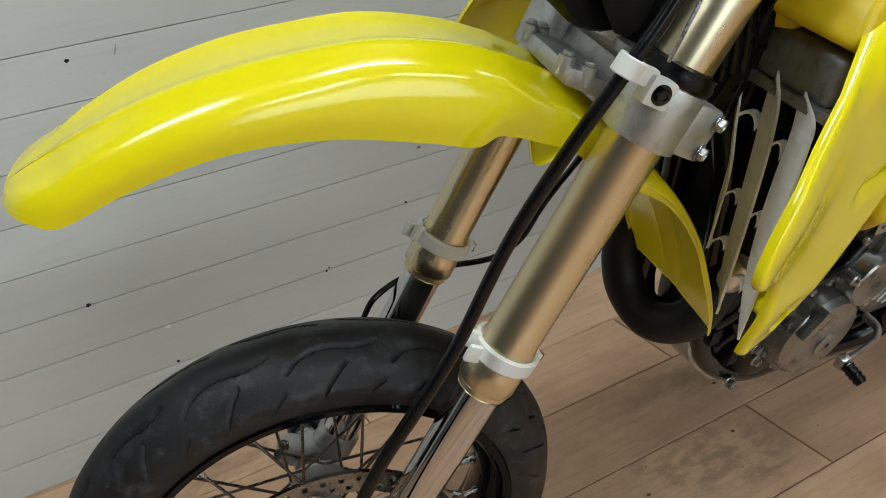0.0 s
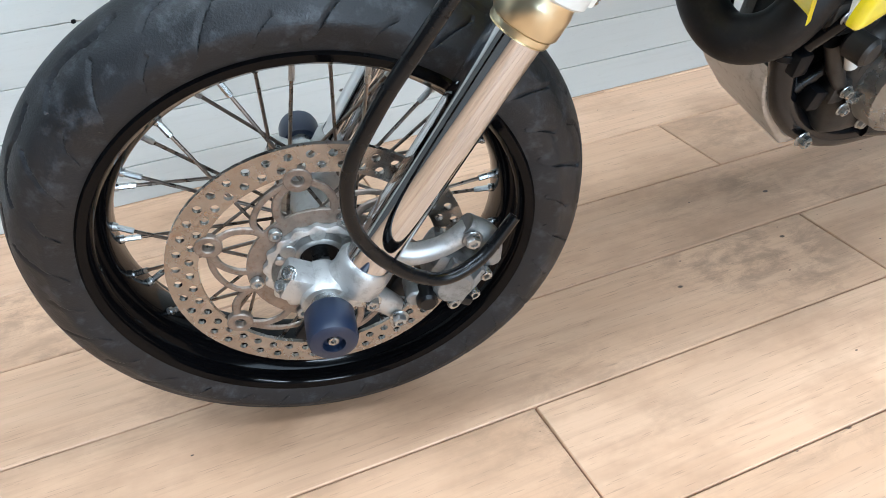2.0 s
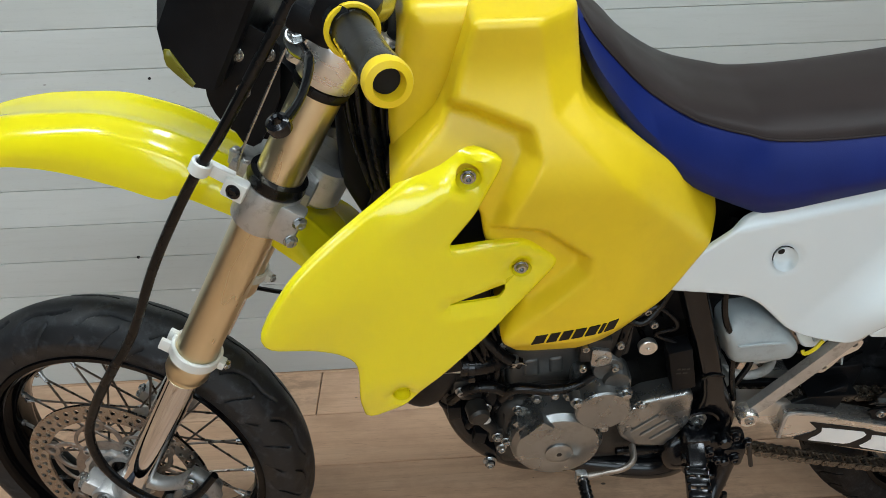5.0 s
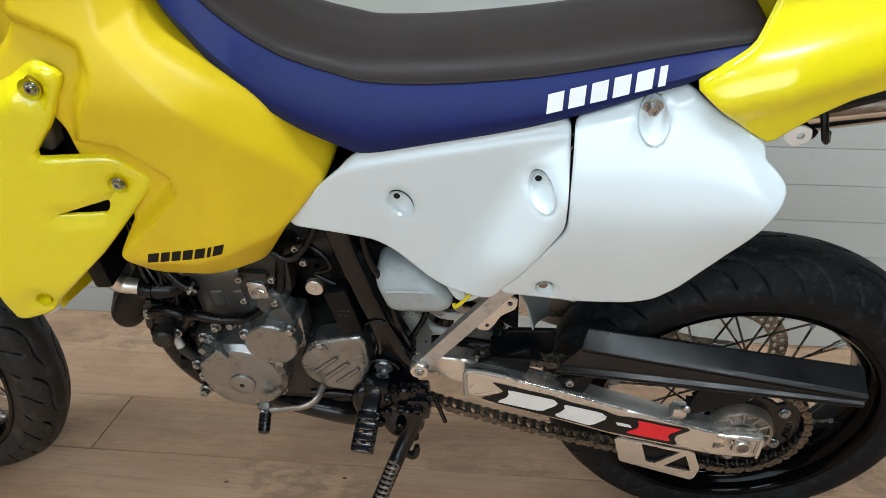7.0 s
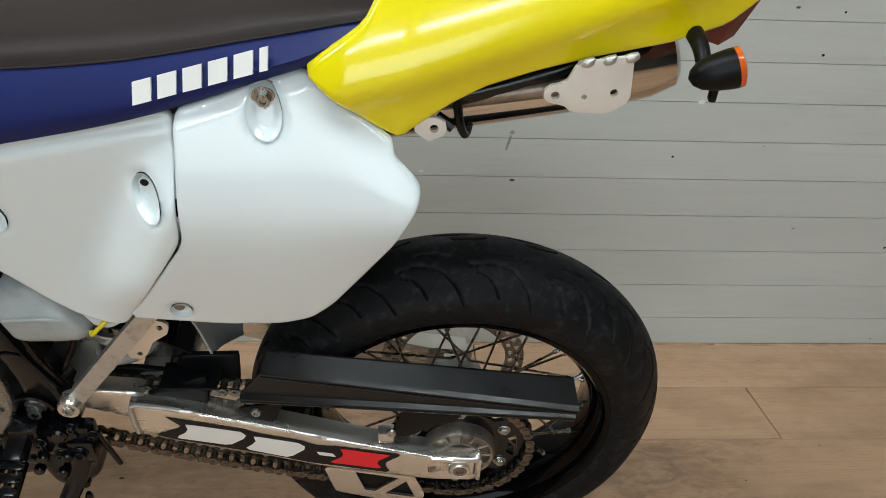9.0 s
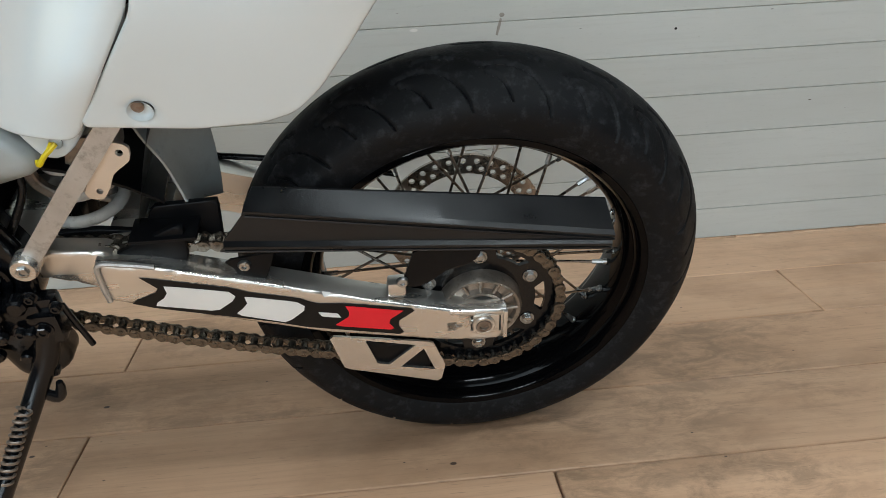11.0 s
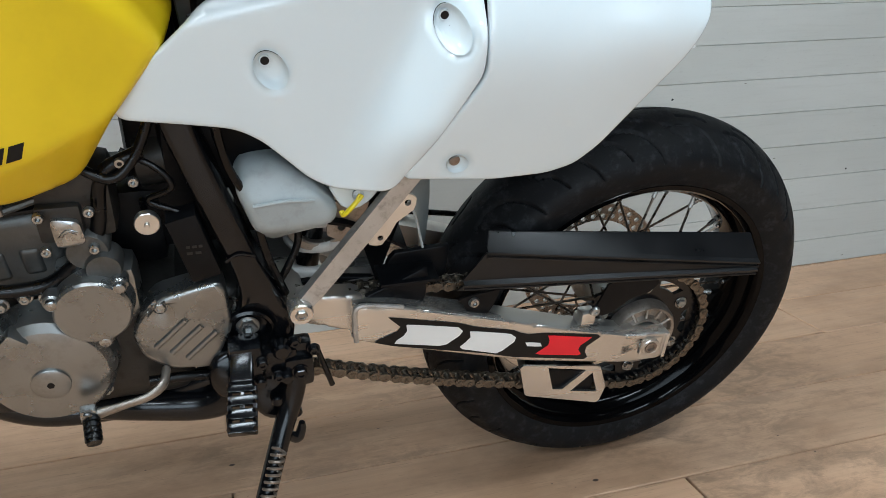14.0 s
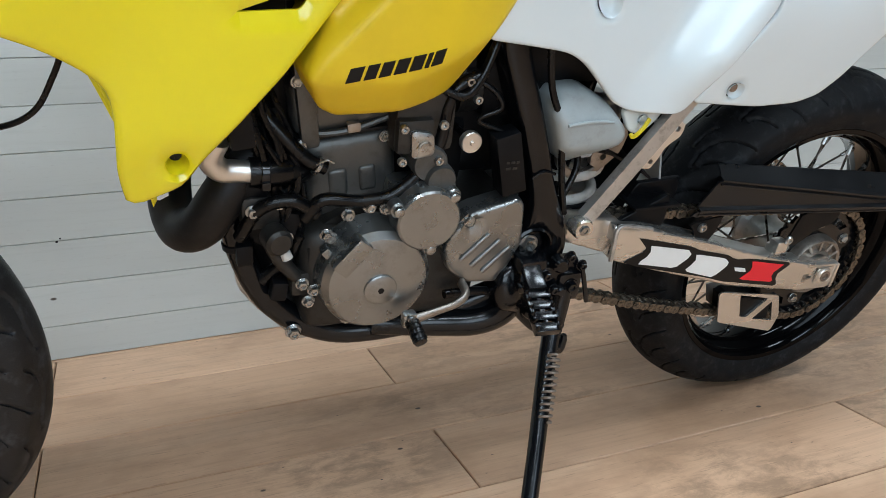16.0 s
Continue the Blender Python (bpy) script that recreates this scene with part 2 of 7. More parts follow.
def wood_floor():
    m, nt, b = nodes_of("oak_laminate")
    mapped, rnd = shifted(nt, (37.0, 11.0, 5.0))
    grain = noise_tex(nt, mapped((1.6, 34, 10)), 1.0, 9, 0.62, 0.8)
    fine = noise_tex(nt, mapped((7, 240, 20)), 1.0, 4, 0.6, 0.3)
    pores = noise_tex(nt, mapped((26, 420, 30)), 1.0, 2, 0.5)
    broad = noise_tex(nt, mapped((1.1, 6.5, 4)), 1.0, 4, 0.5, 1.2)
    cloud = noise_tex(nt, mapped((3.0, 5.0, 3)), 1.0, 6, 0.65)
    smudge = noise_tex(nt, mapped((13.0, 24.0, 3)), 1.0, 8, 0.75, 0.4)
    where = noise_tex(nt, mapped((1.7, 2.3, 3)), 1.0, 3, 0.5)
    rings = nt.nodes.new("ShaderNodeTexWave")
    rings.bands_direction = "Y"
    rings.inputs["Scale"].default_value, rings.inputs["Distortion"].default_value = 1.6, 9.0
    rings.inputs["Detail"].default_value, rings.inputs["Detail Scale"].default_value = 4.0, 0.8
    nt.links.new(mapped((0.8, 6.0, 2)), rings.inputs["Vector"])
    col = mix_colour(nt, (0.575, 0.352, 0.216), (0.635, 0.402, 0.254), ramp(nt, grain, 0.30, 0.70))
    col = mix_colour(nt, col, (0.69, 0.485, 0.335), ramp(nt, broad, 0.42, 0.72, 0, 0.35))
    col = mix_colour(nt, col, (0.44, 0.265, 0.155), ramp(nt, rnd, 0.0, 1.0, 0, 0.40))
    col = mix_colour(nt, col, (0.38, 0.238, 0.145), ramp(nt, rings.outputs["Fac"], 0.74, 1.0, 0, 0.16))
    col = mix_colour(nt, col, (0.37, 0.232, 0.145), ramp(nt, fine, 0.52, 0.72, 0, 0.32))
    col = mix_colour(nt, col, (0.24, 0.15, 0.095), ramp(nt, pores, 0.64, 0.72, 0, 0.5))
    col = mix_colour(nt, col, (0.34, 0.200, 0.116), ramp(nt, cloud, 0.48, 0.70, 0, 0.70))
    col = mix_colour(nt, col, (0.20, 0.125, 0.078), product(nt, ramp(nt, smudge, 0.44, 0.60, 0, 0.6), ramp(nt, where, 0.47, 0.64)))
    col = mix_colour(nt, col, (0.055, 0.032, 0.02), specks(nt, mapped((9, 13, 3)), 0.055, 0.45))
    col = mix_colour(nt, col, (0.09, 0.055, 0.035), specks(nt, mapped((30, 52, 3)), 0.085, 0.12))
    col = mix_colour(nt, col, (0.62, 0.55, 0.48), specks(nt, mapped((11, 17, 3)), 0.05, 0.06))
    nt.links.new(col, b.inputs["Base Color"])
    nt.links.new(ramp(nt, grain, 0.3, 0.7, 0.36, 0.50), b.inputs["Roughness"])
    b.inputs["Specular IOR Level"].default_value = 0.4
    add_bump(nt, b, fine, 0.14, 0.0006)
    return m


def wall_paint():
    m, nt, b = nodes_of("painted_boards")
    mapped, rnd = shifted(nt, (19.0, 3.0, 7.0))
    broad = noise_tex(nt, mapped((1.3, 3, 5)), 1.0, 6, 0.6)
    grain = noise_tex(nt, mapped((5, 60, 90)), 1.0, 6, 0.6)
    fine = noise_tex(nt, mapped((60, 60, 260)), 1.0, 3, 0.6)
    col = mix_colour(nt, (0.50, 0.505, 0.475), (0.575, 0.58, 0.55), ramp(nt, broad, 0.3, 0.7))
    col = mix_colour(nt, col, (0.45, 0.452, 0.42), ramp(nt, rnd, 0, 1, 0, 0.45))
    col = mix_colour(nt, col, (0.42, 0.42, 0.385), ramp(nt, grain, 0.52, 0.80, 0, 0.45))
    col = mix_colour(nt, col, (0.36, 0.34, 0.31), ramp(nt, fine, 0.60, 0.80, 0, 0.35))
    col = mix_colour(nt, col, (0.07, 0.055, 0.04), specks(nt, mapped((4.5, 3, 9)), 0.035, 0.5))
    col = mix_colour(nt, col, (0.12, 0.10, 0.08), specks(nt, mapped((12, 3, 42)), 0.06, 0.12))
    col = mix_colour(nt, col, (0.70, 0.69, 0.66), specks(nt, mapped((5, 3, 12)), 0.05, 0.35))
    nt.links.new(col, b.inputs["Base Color"])
    b.inputs["Roughness"].default_value = 0.46
    add_bump(nt, b, grain, 0.2, 0.0008)
    return m


FLOOR_WOOD, WALL_PAINT = wood_floor(), wall_paint()
PLASTER = surface("grey_plaster", (0.11, 0.11, 0.105), 0.8, var=0.05, scale=3, grain=90, bump=0.1)
LAMP_BODY = surface("lamp_housing", (0.70, 0.70, 0.69), 0.45, var=0.03, bump=0.02)
FRAME_GREY = surface("grey_window_frame", (0.35, 0.36, 0.37), 0.4, var=0.05, bump=0.03)


def glow_mat(name, colour, strength):
    m, nt, b = nodes_of(name)
    b.inputs["Base Color"].default_value = (*colour, 1)
    b.inputs["Emission Color"].default_value = (*colour, 1)
    b.inputs["Emission Strength"].default_value = strength
    return m


DIFFUSER = glow_mat("lamp_diffuser", (1.0, 0.96, 0.91), 5.0)
DAYLIGHT = glow_mat("daylight_backdrop", (0.86, 0.93, 1.0), 1.0)

# ---- geometry helpers: a geometry is (vertices, faces) ----
def join(*gs):
    vs, fs, n = [], [], 0
    for v, f in gs:
        v = np.asarray(v, float).reshape(-1, 3)
        vs.append(v)
        fs += [tuple(i + n for i in q) for q in f]
        n += len(v)
    return np.vstack(vs), fs


def moved(g, m):
    a = np.array(m)
    return np.asarray(g[0], float) @ a[:3, :3].T + a[:3, 3], g[1]


def mirrored(g):
    v = np.array(g[0], float)
    v[:, 1] *= -1
    return v, [tuple(reversed(f)) for f in g[1]]


def mesh_of(name, g, mat, sharp=38):
    me = bpy.data.meshes.new(name)
    me.from_pydata([tuple(p) for p in np.asarray(g[0], float)], [], g[1])
    me.materials.append(mat)
    me.polygons.foreach_set("use_smooth", [True] * len(me.polygons))
    me.set_sharp_from_angle(angle=radians(sharp))
    me.update()
    return me


def part(name, g, mat, parent, label="", m=None, sharp=38):
    """One mesh object under a thing or under a part."""
    ob = new(name, g if isinstance(g, bpy.types.Mesh) else mesh_of(name, g, mat, sharp))
    ob.parent = parent
    if m is not None:
        ob.matrix_basis = m
    if label:
        ob["label"] = label
    return ob


def spline(pts, n=8, closed=False):
    """A smooth curve through the points."""
    p = np.asarray(pts, float)
    k = len(p)
    out = []
    for i in range(k if closed else k - 1):
        if closed:
            a, b, c, d = p[(i - 1) % k], p[i], p[(i + 1) % k], p[(i + 2) % k]
        else:
            b, c = p[i], p[i + 1]
            a = p[i - 1] if i else 2 * b - c
            d = p[i + 2] if i + 2 < k else 2 * c - b
        for t in np.arange(n) / n:
            out.append(0.5 * (2 * b + (c - a) * t + (2 * a - 5 * b + 4 * c - d) * t * t + (3 * b - a - 3 * c + d) * t ** 3))
    if not closed:
        out.append(p[-1])
    return np.array(out)


def tube(pts, r, seg=12, smooth=6, flat=1.0, caps=True):
    """A round rod along a smooth curve. r: a radius, or one for each point given."""
    pts = np.asarray(pts, float)
    rr = np.full(len(pts), r, float) if np.isscalar(r) else np.asarray(r, float)
    if smooth > 1 and len(pts) > 2:
        q = spline(np.hstack([pts, rr[:, None]]), smooth)
        pts, rr = q[:, :3], q[:, 3]
    t = np.gradient(pts, axis=0)
    t /= np.linalg.norm(t, axis=1)[:, None]
    ref = np.array([0, 1, 0.0]) if abs(t[0][1]) < 0.9 else np.array([1.0, 0, 0])
    u = ref - (ref @ t[0]) * t[0]
    vs, fs = [], []
    an = np.arange(seg) * 2 * np.pi / seg
    for i in range(len(pts)):
        u = u - (u @ t[i]) * t[i]
        u /= np.linalg.norm(u)
        w = np.cross(t[i], u)
        vs.append(pts[i] + rr[i] * (np.outer(np.cos(an), u) * flat + np.outer(np.sin(an), w)))
    for i in range(len(pts) - 1):
        for j in range(seg):
            k = (j + 1) % seg
            fs.append((i * seg + j, i * seg + k, (i + 1) * seg + k, (i + 1) * seg + j))
    if caps:
        fs.append(tuple(range(seg))[::-1])
        fs.append(tuple((len(pts) - 1) * seg + j for j in range(seg)))
    return np.vstack(vs), fs


def axis_frame(at, axis):
    return Matrix.Translation(at) @ Vector(axis).to_track_quat("Z", "Y").to_matrix().to_4x4()


def lathe(profile, at=(0, 0, 0), axis=(0, 0, 1), seg=32, closed=False):
    """Turned shape: profile of (radius, height along the axis)."""
    an = np.arange(seg) * 2 * np.pi / seg
    vs, fs, k = [], [], len(profile)
    for r, h in profile:
        r = max(r, 1e-5)
        vs.append(np.stack([r * np.cos(an), r * np.sin(an), np.full(seg, h)], 1))
    for i in range(k if closed else k - 1):
        a, b = i * seg, ((i + 1) % k) * seg
        for j in range(seg):
            q = (j + 1) % seg
            fs.append((a + j, a + q, b + q, b + j))
    return moved((np.vstack(vs), fs), axis_frame(at, axis))


def disc_of(r, h, at, axis, bevel=0.001, seg=24):
    """A short cylinder with rounded edges, from at along axis."""
    return lathe([(0, 0), (r - bevel, 0), (r, bevel), (r, h - bevel), (r - bevel, h), (0, h)], at, axis, seg)


def ring(r0, r1, h, at, axis, bevel=0.0008, seg=32):
    return lathe([(r0, bevel), (r0 + bevel, 0), (r1 - bevel, 0), (r1, bevel), (r1, h - bevel), (r1 - bevel, h), (r0 + bevel, h), (r0, h - bevel)], at, axis, seg, True)


def bolt(at, axis, r=0.006, h=0.006, washer=True):
    """A hexagon bolt head on a washer, with a dished top."""
    g = lathe([(0, 0), (r, 0), (r, h * 0.85), (r * 0.85, h), (r * 0.5, h), (r * 0.4, h * 0.8), (0, h * 0.8)], at, axis, 6)
    if washer:
        g = join(g, ring(r * 0.3, r * 1.35, h * 0.25, at, axis, h * 0.08, 16))
    return g


def socket(at, axis, r=0.006, h=0.005):
    """A round bolt head with a hexagon socket."""
    return lathe([(0, h * 0.3), (r * 0.45, h * 0.3), (r * 0.45, h), (r * 0.85, h), (r, h * 0.8), (r, 0)], at, axis, 18)


def box(size, at=(0, 0, 0), m=None, bevel=0.002, seg=2):
    bm = bmesh.new()
    bmesh.ops.create_cube(bm, size=1, matrix=Matrix.Translation(at) @ Matrix.Diagonal((*size, 1)))
    if bevel:
        bmesh.ops.bevel(bm, geom=bm.edges[:], offset=min(bevel, min(size) * 0.45), segments=seg, profile=0.6, affect="EDGES")
    bm.verts.index_update()
    g = np.array([v.co[:] for v in bm.verts]), [tuple(v.index for v in f.verts) for f in bm.faces]
    bm.free()
    return moved(g, m) if m is not None else g


def rounded(pts, r=0.006, n=4):
    """A closed outline with its corners rounded."""
    p = np.asarray(pts, float)
    out = []
    for i in range(len(p)):
        a, b, c = p[i - 1], p[i], p[(i + 1) % len(p)]
        da, dc = np.linalg.norm(a - b), np.linalg.norm(c - b)
        k = min(r, da * 0.45, dc * 0.45)
        s, e = b + (a - b) / da * k, b + (c - b) / dc * k
        for t in np.linspace(0, 1, n):
            out.append((1 - t) ** 2 * s + 2 * t * (1 - t) * b + t * t * e)
    return np.array(out)


def resampled(p, step):
    p = np.vstack([p, p[:1]])
    d = np.r_[0, np.cumsum(np.linalg.norm(np.diff(p, axis=0), axis=1))]
    n = max(6, int(d[-1] / step))
    s = np.linspace(0, d[-1], n + 1)[:-1]
    return np.stack([np.interp(s, d, p[:, 0]), np.interp(s, d, p[:, 1])], 1)


def inside(q, poly):
    x, y = q[:, 0], q[:, 1]
    res = np.zeros(len(q), bool)
    for a, b in zip(poly, np.roll(poly, -1, 0)):
        c = (a[1] > y) != (b[1] > y)
        with np.errstate(divide="ignore", invalid="ignore"):
            xi = (b[0] - a[0]) * (y - a[1]) / (b[1] - a[1]) + a[0]
        res ^= c & (x < xi)
    return res


def edge_gap(q, polys):
    best = np.full(len(q), 1e9)
    for poly in polys:
        for a, b in zip(poly, np.roll(poly, -1, 0)):
            d = b - a
            t = np.clip(((q - a) @ d) / max(d @ d, 1e-12), 0, 1)
            best = np.minimum(best, np.linalg.norm(q - a - t[:, None] * d, axis=1))
    return best


def circle(c, r, n=14):
    a = np.arange(n) * 2 * np.pi / n
    return np.stack([c[0] + r * np.cos(a), c[1] + r * np.sin(a)], 1)


def panel(outline, surf, thick=0.004, edge=0.004, step=0.01, holes=(), back=None, corner=0.008, fine=True):
    """A moulded sheet: an outline in (x, z) on the surface y = surf(x, z), its rim rolled inwards over edge, with holes and thickness.
    back: the plane y to which the rim runs, in place of a thickness."""
    from mathutils.geometry import delaunay_2d_cdt
    out = resampled(rounded(outline, corner), step)
    hs = [np.asarray(h, float) for h in holes]
    lo, hi = out.min(0), out.max(0)
    gx, gz = np.meshgrid(np.arange(lo[0], hi[0], step), np.arange(lo[1], hi[1], step * 0.87))
    gx[1::2] += step / 2
    q = np.stack([gx.ravel(), gz.ravel()], 1)
    ok = inside(q, out)
    for h in hs:
        ok &= ~inside(q, h)
    q = q[ok]
    gap = edge_gap(q, [out] + hs)
    q = q[gap > step * 0.45]
    inner = []
    if edge and fine:                       # rows of points along the rim carry its rounding
        for poly in [out]:
            nrm = np.roll(poly, -1, 0) - np.roll(poly, 1, 0)
            nrm = np.stack([-nrm[:, 1], nrm[:, 0]], 1) / np.linalg.norm(nrm, axis=1)[:, None]
            for k in (0.15, 0.5, 1.0):
                for sgn in (1, -1):
                    c = poly + sgn * nrm * edge * k
                    c = c[inside(c, out)]
                    if len(c):
                        c = c[edge_gap(c, [out] + hs) > edge * k * 0.9]
                        inner.append(c)
            q = q[edge_gap(q, [out] + hs) > edge * 1.25] if len(q) else q
    loops = [out] + hs
    pts, cons, n = [], [], 0
    for lp in loops:
        k = len(lp)
        pts += [tuple(p) for p in lp]
        cons += [(n + i, n + (i + 1) % k) for i in range(k)]
        n += k
    for c in inner:
        pts += [tuple(p) for p in c]
    pts += [tuple(p) for p in q]
    vo, _, fo, _, _, _ = delaunay_2d_cdt([Vector(p) for p in pts], cons, [], 0, 1e-6)
    v2 = np.array([p[:] for p in vo])
    tri = np.array([f[:3] for f in fo])
    cen = v2[tri].mean(1)
    ok = inside(cen, out)
    for h in hs:
        ok &= ~inside(cen, h)
    tri = tri[ok]
    d1, d2 = v2[tri[:, 1]] - v2[tri[:, 0]], v2[tri[:, 2]] - v2[tri[:, 0]]
    flip = d1[:, 0] * d2[:, 1] - d1[:, 1] * d2[:, 0] < 0
    tri[flip] = tri[flip][:, ::-1]
    y = np.asarray(surf(v2[:, 0], v2[:, 1]), float) * np.ones(len(v2))
    if edge:
        g = np.clip(edge_gap(v2, loops if fine else [out]) / edge, 0, 1)
        y = y + edge * (1 - np.sqrt(1 - (1 - g) ** 2))
    front = np.stack([v2[:, 0], y, v2[:, 1]], 1)
    rear = front.copy()
    rear[:, 1] = back if back is not None else y + thick
    n = len(v2)
    fs = [tuple(t) for t in tri] + [tuple(t[::-1] + n) for t in tri]
    count = {}
    for t in tri:
        for a, b in ((t[0], t[1]), (t[1], t[2]), (t[2], t[0])):
            count[(a, b)] = True
    for a, b in count:
        if (b, a) not in count:
            fs.append((b, a, a + n, b + n))
    return np.vstack([front, rear]), [tuple(int(i) for i in f) for f in fs]


def plate(outline, y0, y1, bevel=0.001, holes=(), corner=0.004, step=0.012):
    """A flat plate between two planes of y, with rounded corners and softened front edges."""
    return panel(outline, lambda x, z: y0, edge=bevel, step=step, holes=holes, back=y1, corner=corner, fine=False)


def loft(rings, closed_ring=True, caps=True):
    """A skin over rings of equally many points."""
    k, vs, fs = len(rings[0]), [], []
    for r in rings:
        vs += [tuple(p) for p in r]
    for i in range(len(rings) - 1):
        for j in range(k if closed_ring else k - 1):
            q = (j + 1) % k
            fs.append((i * k + j, i * k + q, (i + 1) * k + q, (i + 1) * k + j))
    if caps and closed_ring:
        fs.append(tuple(range(k))[::-1])
        fs.append(tuple((len(rings) - 1) * k + j for j in range(k)))
    return np.array(vs), fs


def soft_step(x, a, b):
    t = np.clip((x - a) / (b - a), 0, 1)
    return t * t * (3 - 2 * t)

# ---- the motorcycle: built upright in its own frame (x to the rear, y to its right, z up), then leaned on its stand ----
LEAN_DEG = 16.9
bike = new("motorcycle")
bike.matrix_world = Matrix.Translation((0, 0.828, 0.002)) @ Matrix.Rotation(radians(LEAN_DEG), 4, "X")
tagged(bike, "yellow and white motorcycle with blue seat leaning on its side stand", "motorcycle")

# steering frame: x to the rear across the fork, y to the right, z up along the steering axis
RAKE, STEER = radians(28.5), radians(12.5)
AXIS = Vector((math.sin(RAKE), 0, math.cos(RAKE)))
BACK = Vector((math.cos(RAKE), 0, -math.sin(RAKE)))
SIDE = Vector((0, 1, 0))
B2 = BACK * math.cos(STEER) - SIDE * math.sin(STEER)
S2 = SIDE * math.cos(STEER) + BACK * math.sin(STEER)
HEAD = Vector((0.258, -0.004, 0.273))
STEERED = Matrix(((B2.x, S2.x, AXIS.x, HEAD.x), (B2.y, S2.y, AXIS.y, HEAD.y), (B2.z, S2.z, AXIS.z, HEAD.z), (0, 0, 0, 1)))


# -- wheels, about their own axle along y --
def tyre_geo(radius, half, bead, n=1200, rows=96, strokes=(), pitch=20, shoulder=(0.95, 0.049, 0.0235)):
    sw, sb, sr = shoulder
    prof = spline([(-half * 0.78, bead), (-half * 0.90, bead + 0.007), (-half, bead + 0.03), (-half * sw, bead + sb), (-half * 0.74, radius - sr),
                   (-half * 0.42, radius - 0.0075), (0, radius), (half * 0.42, radius - 0.0075), (half * 0.74, radius - sr), (half * sw, bead + sb),
                   (half, bead + 0.03), (half * 0.90, bead + 0.007), (half * 0.78, bead)], 24)
    d = np.r_[0, np.cumsum(np.linalg.norm(np.diff(prof, axis=0), axis=1))]
    s = np.linspace(0, d[-1], rows)
    py, pr = np.interp(s, d, prof[:, 0]), np.interp(s, d, prof[:, 1])
    lat = s - d[-1] / 2
    th = np.arange(n) * 2 * np.pi / n
    arc = th * radius
    cell = 2 * np.pi * radius / pitch
    A, L = np.meshgrid(arc, lat, indexing="ij")
    depth = np.zeros_like(A)
    for side in (-1, 1):
        for stroke in strokes:
            line = spline(stroke, 6)
            off = 0 if side < 0 else cell / 2
            for p, q in zip(line[:-1], line[1:]):
                mid = (p[0] + q[0]) / 2
                a = (A - off - mid + cell / 2) % cell - cell / 2 + mid
                l = L if side < 0 else -L
                e = q - p
                t = np.clip(((a - p[0]) * e[0] + (l - p[1]) * e[1]) / (e @ e), 0, 1)
                g = np.hypot(a - p[0] - t * e[0], l - p[1] - t * e[1])
                depth = np.maximum(depth, 1 - soft_step(g, 0.0005, 0.0023))
    r = pr[None, :] - 0.0055 * depth
    y = py[None, :] * np.ones((n, 1))
    v = np.stack([r * np.cos(th)[:, None], y, r * np.sin(th)[:, None]], 2).reshape(-1, 3)
    i, j = np.meshgrid(np.arange(n), np.arange(rows - 1), indexing="ij")
    i2 = (i + 1) % n
    f = np.stack([i * rows + j, i * rows + j + 1, i2 * rows + j + 1, i2 * rows + j], 2).reshape(-1, 4)
    return v, [tuple(q) for q in f.tolist()]


def rim_geo(w):
    """A deep channel rim, width 2w, with rolled lips."""
    p = [(0.2215, -w), (0.2285, -w - 0.002), (0.2295, -w - 0.005), (0.2270, -w - 0.0075), (0.2190, -w - 0.006), (0.2140, -w + 0.000), (0.2125, -w + 0.010),
         (0.2040, -w + 0.018), (0.2005, -w + 0.026), (0.1985, -0.006), (0.1985, 0.006), (0.2005, w - 0.026), (0.2040, w - 0.018), (0.2125, w - 0.010),
         (0.2140, w), (0.2190, w + 0.006), (0.2270, w + 0.0075), (0.2295, w + 0.005), (0.2285, w + 0.002), (0.2215, w)]
    return lathe(p, (0, 0, 0), (0, 1, 0), 128, True)


def lace(wheel, flange, reach, hub_l, hub_r):
    """Thirty-six crossed spokes with their nipples."""
    sp = {}
    for k in range(36):
        side = -1 if k % 2 == 0 else 1
        lead = 1 if (k // 2) % 2 == 0 else -1
        a_rim = k * 2 * np.pi / 36
        a_hub = a_rim + lead * 0.95
        yh = hub_l if side < 0 else hub_r
        p = np.array([flange * math.cos(a_hub), yh, flange * math.sin(a_hub)])
        q = np.array([reach * math.cos(a_rim), side * 0.009, reach * math.sin(a_rim)])
        d = (q - p) / np.linalg.norm(q - p)
        part("spoke", tube([p, q - d * 0.016], 0.0019, 8, 1), SPOKE, wheel)
        part("nipple", join(tube([q - d * 0.021, q + d * 0.004], 0.0032, 6, 1), tube([q - d * 0.005, q + d * 0.004], 0.0046, 10, 1)), STEEL, wheel, "bright spoke nipple")


def rotor(r_out, r_in, at_y, holes_per_row, rows):
    """A drilled brake ring in the plane of the wheel."""
    hs = []
    for j, rr in enumerate(rows):
        for k in range(holes_per_row):
            a = (k + j / len(rows)) * 2 * np.pi / holes_per_row
            hs.append(circle((rr * math.cos(a), rr * math.sin(a)), 0.0043, 10))
    hs.append(circle((0, 0), r_in, 64))
    return panel(circle((0, 0), r_out, 110), lambda x, z: at_y, thick=0.0045, edge=0, step=0.009, holes=hs, corner=0.0005)


STROKES_F = [[(-0.0175, -0.0380), (-0.0100, -0.0460), (0.0006, -0.0575), (0.0119, -0.0721), (0.0271, -0.0827)], [(-0.0630, -0.0590), (-0.0482, -0.0698), (-0.0375, -0.0822)],
             [(-0.0530, -0.0165), (-0.0280, -0.0225), (0.0031, -0.0200), (0.0305, -0.0265), (0.0470, -0.0400)]]
